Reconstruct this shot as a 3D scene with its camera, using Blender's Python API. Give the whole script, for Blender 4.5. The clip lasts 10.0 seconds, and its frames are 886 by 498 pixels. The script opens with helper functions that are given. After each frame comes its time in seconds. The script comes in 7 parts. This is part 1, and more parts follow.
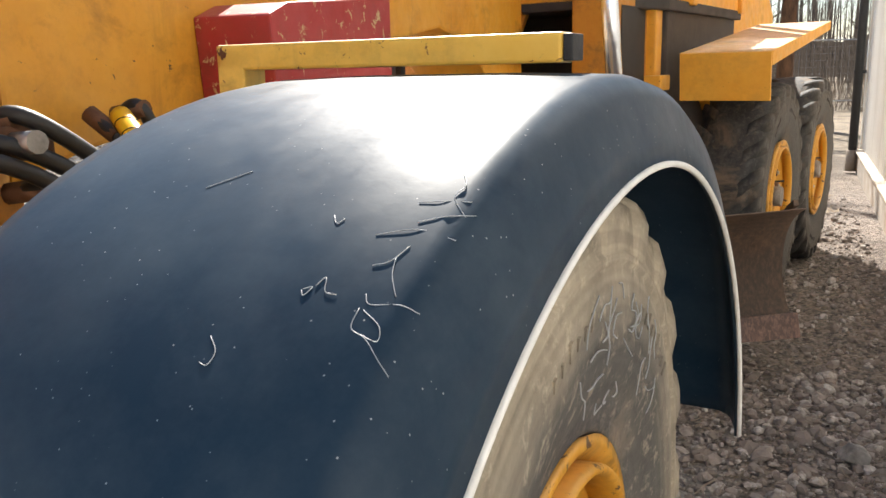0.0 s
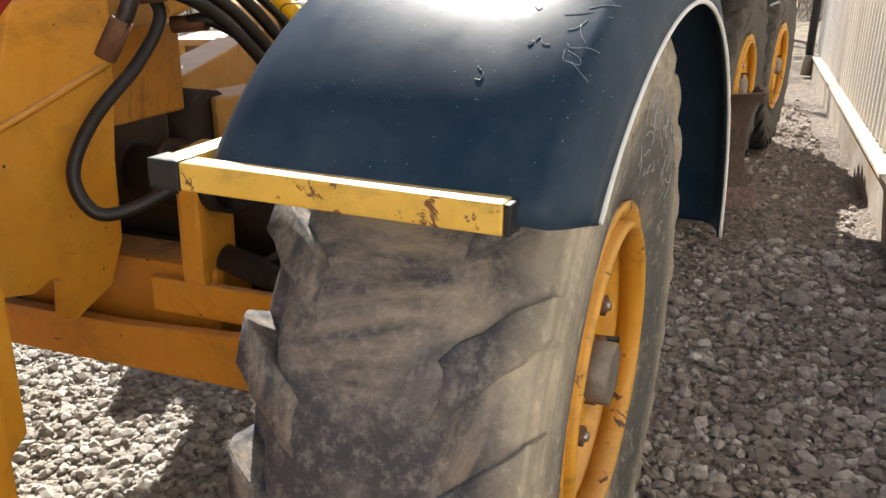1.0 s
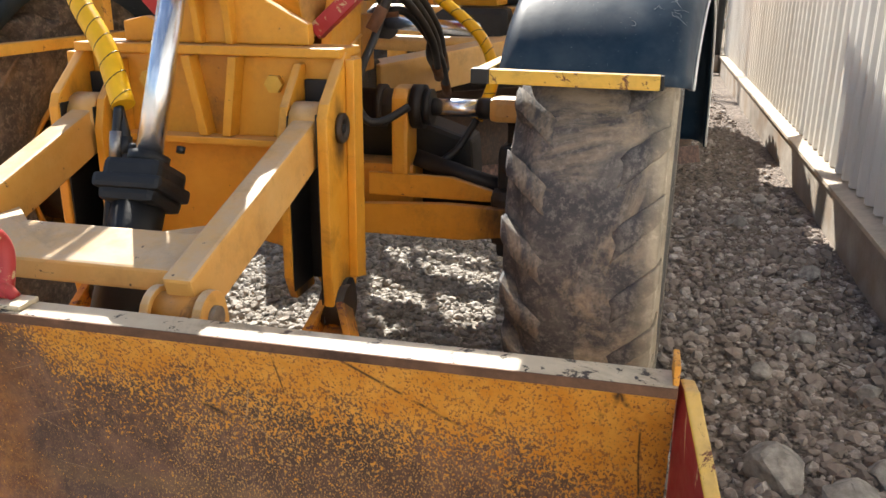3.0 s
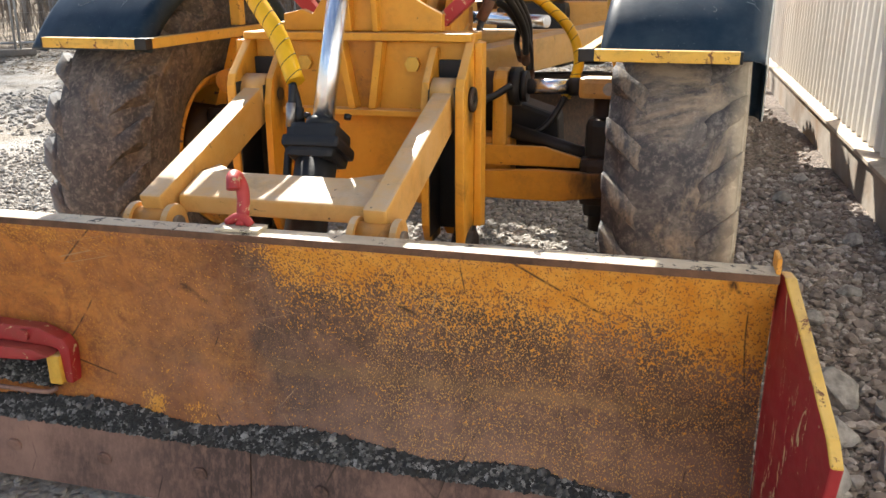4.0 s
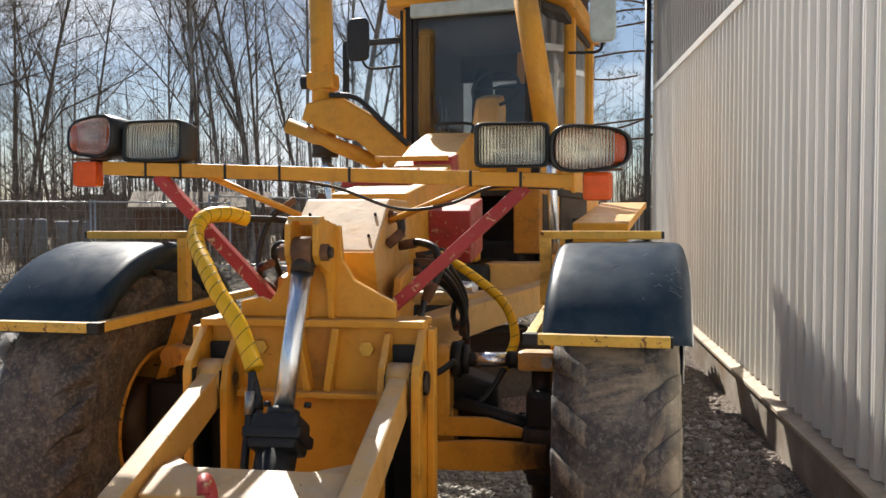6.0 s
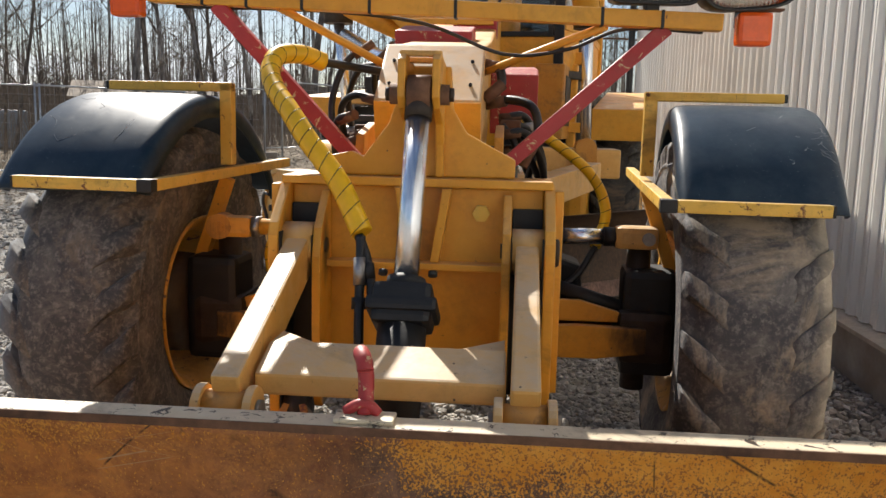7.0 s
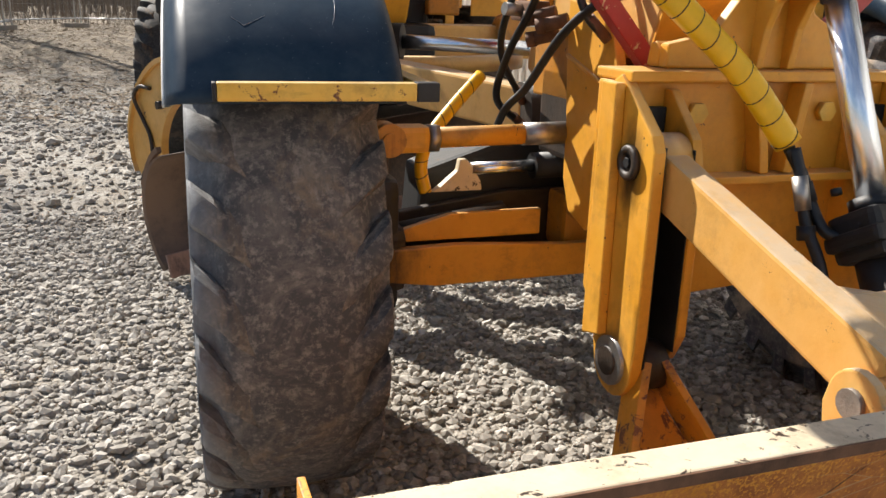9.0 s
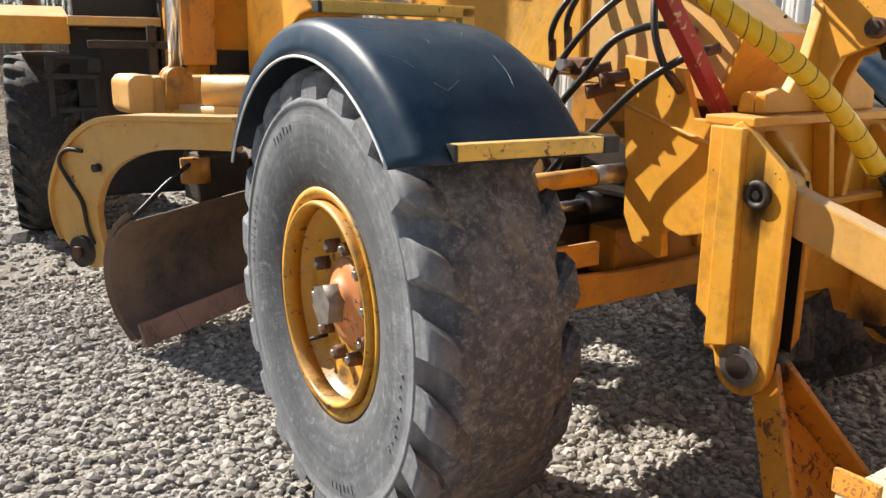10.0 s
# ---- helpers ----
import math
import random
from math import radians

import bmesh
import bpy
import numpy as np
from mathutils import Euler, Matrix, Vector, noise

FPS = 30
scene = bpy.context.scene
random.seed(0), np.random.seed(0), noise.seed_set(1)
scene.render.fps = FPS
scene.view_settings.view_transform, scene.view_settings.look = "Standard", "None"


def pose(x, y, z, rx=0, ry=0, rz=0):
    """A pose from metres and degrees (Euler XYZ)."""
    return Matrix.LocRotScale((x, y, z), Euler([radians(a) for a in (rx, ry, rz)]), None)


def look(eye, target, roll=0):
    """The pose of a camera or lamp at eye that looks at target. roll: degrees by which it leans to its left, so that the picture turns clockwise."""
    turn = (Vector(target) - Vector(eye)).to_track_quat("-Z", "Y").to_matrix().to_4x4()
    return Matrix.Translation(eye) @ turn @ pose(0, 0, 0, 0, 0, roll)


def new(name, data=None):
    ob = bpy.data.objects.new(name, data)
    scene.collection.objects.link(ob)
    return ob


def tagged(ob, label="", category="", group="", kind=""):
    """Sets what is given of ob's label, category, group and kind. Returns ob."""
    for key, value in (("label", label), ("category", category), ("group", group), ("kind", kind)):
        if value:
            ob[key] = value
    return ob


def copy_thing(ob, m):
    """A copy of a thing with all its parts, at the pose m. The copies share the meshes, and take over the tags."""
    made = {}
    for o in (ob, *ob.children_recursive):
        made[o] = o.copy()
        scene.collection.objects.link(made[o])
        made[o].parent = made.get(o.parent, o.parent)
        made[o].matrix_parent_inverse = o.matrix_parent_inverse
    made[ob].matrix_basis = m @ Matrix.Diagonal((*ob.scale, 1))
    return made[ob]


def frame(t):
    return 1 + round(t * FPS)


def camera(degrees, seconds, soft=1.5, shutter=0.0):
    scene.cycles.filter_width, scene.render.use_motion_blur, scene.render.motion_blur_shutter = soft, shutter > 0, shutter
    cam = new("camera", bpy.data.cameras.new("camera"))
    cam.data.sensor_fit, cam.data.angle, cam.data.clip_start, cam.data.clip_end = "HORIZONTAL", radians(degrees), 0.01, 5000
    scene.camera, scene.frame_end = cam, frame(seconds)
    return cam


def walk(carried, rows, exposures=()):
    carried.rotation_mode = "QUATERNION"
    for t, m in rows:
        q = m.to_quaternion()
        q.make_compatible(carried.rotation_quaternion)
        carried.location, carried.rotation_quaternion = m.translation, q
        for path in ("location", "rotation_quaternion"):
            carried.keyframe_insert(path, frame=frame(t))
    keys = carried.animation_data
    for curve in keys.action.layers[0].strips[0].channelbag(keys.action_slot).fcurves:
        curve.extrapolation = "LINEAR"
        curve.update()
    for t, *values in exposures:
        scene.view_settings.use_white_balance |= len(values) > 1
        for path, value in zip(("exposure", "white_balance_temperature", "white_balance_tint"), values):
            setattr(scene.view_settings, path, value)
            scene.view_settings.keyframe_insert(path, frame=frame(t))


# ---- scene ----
cam = camera(56.1, 10.0)
# the eye, the point looked at and the lean, along the walk
PATH = [
    (0, (1.522, -0.974, 1.498), (0.806, 0.844, 1.071), -1.3),
    (0.5, (1.548, -1.245, 1.473), (0.866, 0.553, 0.923), 0.1),
    (1, (1.458, -1.526, 1.440), (0.869, 0.270, 0.788), 1.0),
    (1.5, (1.374, -1.867, 1.401), (0.773, -0.088, 0.713), 0.5),
    (2, (1.352, -2.214, 1.393), (0.98, -0.374, 0.703), 1.4),
    (2.5, (1.22, -2.541, 1.413), (0.944, -0.686, 0.717), 0.6),
    (3, (1.163, -2.84, 1.418), (0.765, -0.98, 0.8), 0.5),
    (3.2, (1.154, -2.958, 1.419), (0.73, -1.103, 0.804), 0.7),
    (4.3, (0.922, -3.46, 1.408), (0.473, -1.613, 0.788), -0.7),
    (4.5, (0.906, -3.488, 1.414), (0.491, -1.619, 0.835), -0.4),
    (5, (0.915, -3.507, 1.515), (0.605, -1.576, 1.099), 0.6),
    (5.5, (0.906, -3.522, 1.584), (0.636, -1.547, 1.427), 0.2),
    (5.7, (0.896, -3.531, 1.594), (0.633, -1.55, 1.524), -0.1),
    (6.8, (0.429, -3.165, 1.455), (0.267, -1.184, 1.231), 1.2),
    (7, (0.255, -3.13, 1.403), (0.149, -1.155, 1.103), 1.4),
    (7.5, (-0.147, -3.0, 1.405), (-0.032, -1.039, 1.027), 2.2),
    (8, (-0.529, -2.761, 1.399), (-0.19, -0.839, 0.962), 2.1),
    (8.5, (-0.986, -2.583, 1.401), (-0.461, -0.719, 0.903), 1.9),
    (9, (-1.402, -2.333, 1.371), (-0.717, -0.541, 0.807), 1.8),
    (9.5, (-1.796, -2.129, 1.364), (-0.869, -0.436, 0.84), 2.9),
    (10, (-2.302, -2.028, 1.4), (-1.159, -0.453, 0.94), 0.7),
]
EXPOSURES = [(0.0, 1.6), (0.5, 1.38), (1.0, 1.5), (2.0, 1.75), (2.5, 1.72), (3.0, 1.5), (4.5, 1.6), (5.0, 1.4), (5.5, 0.85), (6.0, 0.75), (7.0, 0.83), (7.5, 0.83), (8.0, 0.92), (9.0, 1.0), (9.5, 1.05), (10.0, 1.0)]
walk(cam, [(t, look(eye, target, roll)) for t, eye, target, roll in PATH], EXPOSURES)

# ---- light ----
SUN_TO = Vector((-0.45, 1.10, 1.0)).normalized()
world = bpy.data.worlds.new("sky")
scene.world = world
world.use_nodes = True
wn = world.node_tree
wn.nodes.clear()
sky = wn.nodes.new("ShaderNodeTexSky")
sky.sky_type = "NISHITA"
sky.sun_disc = False
sky.sun_elevation = math.asin(SUN_TO.z)
sky.sun_rotation = math.atan2(SUN_TO.x, SUN_TO.y)
sky.air_density, sky.dust_density, sky.ozone_density = 1.0, 0.6, 3.0
# thin broken cloud over the blue
tc = wn.nodes.new("ShaderNodeTexCoord")
mp = wn.nodes.new("ShaderNodeMapping")
mp.inputs["Scale"].default_value = (1.6, 1.6, 6.0)
cn = wn.nodes.new("ShaderNodeTexNoise")
cn.inputs["Scale"].default_value, cn.inputs["Detail"].default_value = 1.7, 6.0
cr = wn.nodes.new("ShaderNodeValToRGB")
cr.color_ramp.elements[0].position, cr.color_ramp.elements[1].position = 0.50, 0.74
mx = wn.nodes.new("ShaderNodeMix")
mx.data_type = "RGBA"
mx.inputs[7].default_value = (12.0, 12.5, 13.2, 1)
bgd = wn.nodes.new("ShaderNodeBackground")
bgd.inputs["Strength"].default_value = 0.05
wout = wn.nodes.new("ShaderNodeOutputWorld")
wn.links.new(tc.outputs["Generated"], mp.inputs["Vector"])
wn.links.new(mp.outputs["Vector"], cn.inputs["Vector"])
wn.links.new(cn.outputs["Fac"], cr.inputs["Fac"])
wn.links.new(cr.outputs["Color"], mx.inputs[0])
wn.links.new(sky.outputs["Color"], mx.inputs[6])
wn.links.new(mx.outputs[2], bgd.inputs["Color"])
wn.links.new(bgd.outputs["Background"], wout.inputs["Surface"])

sun = new("sun", bpy.data.lights.new("sun", "SUN"))
sun.data.energy, sun.data.angle, sun.data.color = 5.0, radians(0.53), (1.0, 0.94, 0.85)
sun.matrix_world = look((0, 0, 30), Vector((0, 0, 30)) - SUN_TO)


# ---- materials ----
def material(name):
    m = bpy.data.materials.new(name)
    m.use_nodes = True
    nt = m.node_tree
    return m, nt, nt.nodes["Principled BSDF"]


def node(nt, kind, **values):
    n = nt.nodes.new(kind)
    for key, value in values.items():
        n.inputs[key.replace("_", " ")].default_value = value
    return n


def noise_of(nt, scale, detail=5.0, rough=0.6, stretch=None, distort=0.0):
    t = nt.nodes.new("ShaderNodeTexCoord")
    n = node(nt, "ShaderNodeTexNoise", Scale=scale, Detail=detail, Roughness=rough, Distortion=distort)
    if stretch:
        p = nt.nodes.new("ShaderNodeMapping")
        p.inputs["Scale"].default_value = stretch
        nt.links.new(t.outputs["Object"], p.inputs["Vector"])
        nt.links.new(p.outputs["Vector"], n.inputs["Vector"])
    else:
        nt.links.new(t.outputs["Object"], n.inputs["Vector"])
    return n.outputs["Fac"]


def cells_of(nt, scale, feature="F1", kind="Distance", stretch=None):
    t = nt.nodes.new("ShaderNodeTexCoord")
    n = node(nt, "ShaderNodeTexVoronoi", Scale=scale)
    n.feature = feature
    if stretch:
        p = nt.nodes.new("ShaderNodeMapping")
        p.inputs["Scale"].default_value = stretch
        nt.links.new(t.outputs["Object"], p.inputs["Vector"])
        nt.links.new(p.outputs["Vector"], n.inputs["Vector"])
    else:
        nt.links.new(t.outputs["Object"], n.inputs["Vector"])
    return n.outputs[kind]


def ramp(nt, fac, low, high, a=(0, 0, 0, 1), b=(1, 1, 1, 1)):
    r = nt.nodes.new("ShaderNodeValToRGB")
    e = r.color_ramp.elements
    e[0].position, e[1].position, e[0].color, e[1].color = low, high, a, b
    nt.links.new(fac, r.inputs["Fac"])
    return r.outputs["Color"]


def mix(nt, fac, a, b, how="MIX"):
    m = nt.nodes.new("ShaderNodeMix")
    m.data_type, m.blend_type = "RGBA", how
    for slot, v in ((0, fac), (6, a), (7, b)):
        if isinstance(v, (int, float)):
            m.inputs[slot].default_value = v
        elif isinstance(v, tuple):
            m.inputs[slot].default_value = (*v, 1) if len(v) == 3 else v
        else:
            nt.links.new(v, m.inputs[slot])
    return m.outputs[2]


def bump(nt, bsdf, height, strength, distance):
    b = node(nt, "ShaderNodeBump", Strength=strength, Distance=distance)
    nt.links.new(height, b.inputs["Height"])
    nt.links.new(b.outputs["Normal"], bsdf.inputs["Normal"])
    return b


def paint(name, colour, faded, chip=(0.045, 0.03, 0.022), rough=0.42, chips=0.66, grime=0.5, dust=0.45, leaks=(), run=None):
    """Old machine paint: fading in broad patches, brown chips, dark grime, a slightly uneven skin."""
    m, nt, b = material(name)
    broad = ramp(nt, noise_of(nt, 2.3, 4), 0.35, 0.7)
    fine = ramp(nt, noise_of(nt, 26, 6, 0.7), 0.3, 0.75)
    c = mix(nt, broad, colour, faded)
    c = mix(nt, 0.25, c, mix(nt, fine, tuple(0.72 * v for v in colour), faded))
    # upward faces paler: dust and fading, plus reflected sky put into the colour
    gm = nt.nodes.new("ShaderNodeNewGeometry")
    gs = nt.nodes.new("ShaderNodeSeparateXYZ")
    nt.links.new(gm.outputs["Normal"], gs.inputs["Vector"])
    top = ramp(nt, gs.outputs["Z"], 0.35, 0.9)
    worn = mix(nt, 1.0, top, ramp(nt, noise_of(nt, 7, 6, 0.7), 0.25, 0.6), "MULTIPLY")
    c = mix(nt, mix(nt, 1.0, worn, (dust,) * 3, "MULTIPLY"), c, (0.56, 0.44, 0.31))
    dirt = ramp(nt, noise_of(nt, 5.5, 10, 0.76), 0.50, 0.74)
    c = mix(nt, mix(nt, 1.0, dirt, (grime, grime, grime), "MULTIPLY"), c, (0.13, 0.075, 0.03))
    oil = ramp(nt, noise_of(nt, 2.6, 9, 0.70, None, 0.8), 0.56, 0.70)
    c = mix(nt, mix(nt, 1.0, oil, (1.3 * grime,) * 3, "MULTIPLY"), c, (0.035, 0.02, 0.010))
    runs = ramp(nt, noise_of(nt, 15, 7, 0.65, (1, 1, 0.10)), 0.55, 0.76)
    where = ramp(nt, noise_of(nt, 2.7, 4), 0.45, 0.62)
    c = mix(nt, mix(nt, 1.0, mix(nt, 1.0, runs, where, "MULTIPLY"), (0.9 * grime,) * 3, "MULTIPLY"), c, (0.10, 0.045, 0.016))
    for centre, stretch, reach in leaks:
        tc = nt.nodes.new("ShaderNodeTexCoord")
        off = node(nt, "ShaderNodeVectorMath")
        off.operation = "SUBTRACT"
        off.inputs[1].default_value = centre
        nt.links.new(tc.outputs["Object"], off.inputs[0])
        sc = nt.nodes.new("ShaderNodeVectorMath")
        sc.operation = "MULTIPLY"
        sc.inputs[1].default_value = stretch
        nt.links.new(off.outputs[0], sc.inputs[0])
        ln = nt.nodes.new("ShaderNodeVectorMath")
        ln.operation = "LENGTH"
        nt.links.new(sc.outputs[0], ln.inputs[0])
        rag = nt.nodes.new("ShaderNodeMath")
        rag.operation = "MULTIPLY_ADD"
        rag.inputs[1].default_value = 1.6 * reach
        nt.links.new(noise_of(nt, 16, 8, 0.68, (1, 1, 0.45)), rag.inputs[0])
        nt.links.new(ln.outputs["Value"], rag.inputs[2])
        c = mix(nt, ramp(nt, rag.outputs[0], 1.05 * reach, 1.9 * reach, (0.93, 0.93, 0.93, 1), (0, 0, 0, 1)), c, (0.016, 0.011, 0.008))
    spots = ramp(nt, noise_of(nt, 24, 9, 0.72, run, 0.6), chips + 0.0, chips + 0.015)
    c = mix(nt, spots, c, chip)
    nicks = mix(nt, 1.0, ramp(nt, cells_of(nt, 19), 0.045, 0.075, (1, 1, 1, 1), (0, 0, 0, 1)), ramp(nt, noise_of(nt, 6.5, 5, 0.7), 0.50, 0.56), "MULTIPLY")
    c = mix(nt, nicks, c, tuple(0.8 * v for v in chip))
    nt.links.new(c, b.inputs["Base Color"])
    r = ramp(nt, noise_of(nt, 14, 5), 0.3, 0.7, (rough - 0.08,) * 3 + (1,), (rough + 0.2,) * 3 + (1,))
    nt.links.new(r, b.inputs["Roughness"])
    bump(nt, b, mix(nt, 0.3, noise_of(nt, 30, 6), spots), 0.25, 0.004)
    return m


def plain(name, colour, rough=0.5, metal=0.0, vary=0.25, scale=9.0, relief=0.1):
    m, nt, b = material(name)
    v = noise_of(nt, scale, 6, 0.65)
    c = mix(nt, ramp(nt, v, 0.3, 0.72), tuple(k * (1 - vary) for k in colour), tuple(min(1, k * (1 + vary)) for k in colour))
    nt.links.new(c, b.inputs["Base Color"])
    b.inputs["Roughness"].default_value, b.inputs["Metallic"].default_value = rough, metal
    bump(nt, b, noise_of(nt, scale * 6, 5), relief, 0.003)
    return m


YELLOW = paint("yellow_paint", (0.72, 0.315, 0.020), (0.77, 0.395, 0.050), grime=0.32)
OILED = paint("oil_stained_yellow_paint", (0.72, 0.315, 0.020), (0.77, 0.395, 0.050), grime=0.40, leaks=(((0, -0.772, 1.025), (0, 1, 0.50), 0.055), ((0, -0.765, 0.57), (0, 1, 0.75), 0.070)))
OILEDARM = paint("oil_stained_faded_paint", (0.70, 0.36, 0.07), (0.72, 0.45, 0.17), grime=0.4, dust=0.85, leaks=(((0, -0.745, 1.02), (0, 1, 0.8), 0.075), ((0, -1.47, 0.765), (0, 1, 1), 0.05)))
# grimy paint; the panel under the tower uses it as shade
GRIMY = paint("grimy_and_shaded_yellow_paint", (0.50, 0.20, 0.016), (0.58, 0.27, 0.04), grime=1.0, chips=0.66, dust=0.2)
CREAM = paint("faded_yellow_paint", (0.70, 0.36, 0.07), (0.72, 0.45, 0.17), grime=0.3, dust=0.85)
BLEACHED = paint("bleached_edge_paint", (0.66, 0.55, 0.37), (0.74, 0.66, 0.52), grime=0.5, chips=0.58, dust=0.5)
BARPAINT = paint("bar_yellow_paint", (0.76, 0.42, 0.035), (0.80, 0.54, 0.12), chip=(0.16, 0.06, 0.025), chips=0.60, grime=0.45)
RED = paint("red_paint", (0.33, 0.012, 0.016), (0.48, 0.05, 0.05), chip=(0.55, 0.42, 0.22), chips=0.60, grime=0.35, dust=0.15)
ENDRED = paint("scraped_red_paint", (0.30, 0.012, 0.018), (0.42, 0.035, 0.04), chip=(0.60, 0.42, 0.22), chips=0.585, grime=0.3, dust=0.1, run=(1.6, 1.6, 0.28))
SCRAPED = paint("scraped_link_paint", (0.66, 0.26, 0.014), (0.72, 0.33, 0.035), chip=(0.17, 0.06, 0.03), chips=0.555, grime=0.6, dust=0.2, leaks=(((0, 0, 0.02), (1, 1, 1), 0.085),))
# oily metal; also colours a few blocks and sheets that stand in for shade
DARK = plain("oily_black_and_shade", (0.011, 0.011, 0.012), 0.55, 0.0, 0.5, 12, 0.3)
HOSE = plain("black_hose_rubber", (0.014, 0.014, 0.015), 0.45, 0.0, 0.3, 30, 0.2)
WRAP = plain("yellow_spiral_wrap", (0.86, 0.49, 0.010), 0.38, 0.0, 0.12, 12, 0.05)
CHROME = plain("polished_chrome_rod", (0.86, 0.90, 0.96), 0.27, 1.0, 0.0, 30, 0.0)
STEEL = plain("dull_steel", (0.34, 0.32, 0.30), 0.42, 0.85, 0.35, 22, 0.2)
HUBSTEEL = plain("weathered_grey_steel", (0.21, 0.18, 0.15), 0.55, 0.25, 0.4, 24, 0.4)
RUSTED = plain("rusty_steel", (0.15, 0.075, 0.042), 0.75, 0.2, 0.5, 14, 0.5)
GREASE = plain("greasy_brown_metal", (0.030, 0.019, 0.012), 0.55, 0.0, 0.6, 14, 0.5)
ORANGE = plain("orange_lens", (0.75, 0.10, 0.006), 0.22, 0.0, 0.1, 40, 0.05)
BLACKPL = plain("black_plastic_housing", (0.016, 0.016, 0.017), 0.4, 0.0, 0.3, 30, 0.1)
REFLECTOR = plain("lamp_reflector", (0.86, 0.79, 0.66), 0.26, 0.9, 0.25, 22, 0.9)
TRIM = plain("pale_cut_edge", (0.72, 0.72, 0.70), 0.5, 0.0, 0.1, 30, 0.1)
SEATM = plain("cab_dark_trim", (0.035, 0.03, 0.028), 0.7, 0.0, 0.4, 10, 0.2)
PVC = plain("drainpipe_black", (0.02, 0.021, 0.023), 0.5, 0.0, 0.3, 10, 0.1)
GALV = plain("galvanised_steel", (0.48, 0.49, 0.50), 0.45, 0.7, 0.2, 18, 0.1)
STRAP = plain("black_cable_tie", (0.012, 0.012, 0.012), 0.5, 0.0, 0.2, 30, 0.05)
SCRATCH = plain("curled_plastic_scratch", (0.34, 0.36, 0.39), 0.35, 0.0, 0.2, 30, 0.1)
AXLEPAINT = paint("greasy_axle_paint", (0.70, 0.305, 0.020), (0.75, 0.37, 0.045), grime=0.5, leaks=(((-0.80, -0.12, 0.64), (1, 0, 1), 0.15), ((0.80, -0.12, 0.64), (1, 0, 1), 0.15)))
RIMPAINT = paint("grimy_rim_paint", (0.62, 0.29, 0.022), (0.70, 0.36, 0.045), chip=(0.10, 0.05, 0.03), grime=0.8, chips=0.60, dust=0.3)
HUBRED = paint("worn_orange_hub_paint", (0.62, 0.20, 0.045), (0.72, 0.34, 0.14), grime=0.4, chips=0.6)
FROSTED = plain("pale_grey_plastic", (0.46, 0.54, 0.54), 0.4, 0.0, 0.2, 10, 0.05)
TARP = plain("grey_blue_sheeting", (0.24, 0.27, 0.30), 0.6, 0.0, 0.3, 4, 0.3)


def mudguard_plastic():
    """Black polythene: soft sheen, dust film, pale scuffs and a few long scratches."""
    m, nt, b = material("black_mudguard_plastic")
    dust = ramp(nt, noise_of(nt, 7, 7, 0.7), 0.38, 0.8)
    c = mix(nt, mix(nt, 1.0, dust, (0.5, 0.5, 0.5), "MULTIPLY"), (0.009, 0.026, 0.050), (0.068, 0.092, 0.115))
    specks = ramp(nt, cells_of(nt, 85), 0.05, 0.08, (1, 1, 1, 1), (0, 0, 0, 1))
    gate = ramp(nt, noise_of(nt, 9, 3), 0.44, 0.52)
    c = mix(nt, mix(nt, 1.0, specks, gate, "MULTIPLY"), c, (0.30, 0.31, 0.32))
    lines = ramp(nt, cells_of(nt, 7.5, "DISTANCE_TO_EDGE", "Distance", (1, 0.5, 1.4)), 0.004, 0.010, (1, 1, 1, 1), (0, 0, 0, 1))
    gate2 = ramp(nt, noise_of(nt, 4.2, 3, 0.5), 0.67, 0.73)
    scr = mix(nt, 1.0, lines, gate2, "MULTIPLY")
    c = mix(nt, scr, c, (0.40, 0.42, 0.44))
    nt.links.new(c, b.inputs["Base Color"])
    r = ramp(nt, noise_of(nt, 10, 6, 0.7), 0.3, 0.75, (0.32,) * 3 + (1,), (0.48,) * 3 + (1,))
    nt.links.new(r, b.inputs["Roughness"])
    b.inputs["Specular IOR Level"].default_value = 0.20
    bump(nt, b, mix(nt, 0.5, noise_of(nt, 60, 4), scr), 0.12, 0.002)
    return m


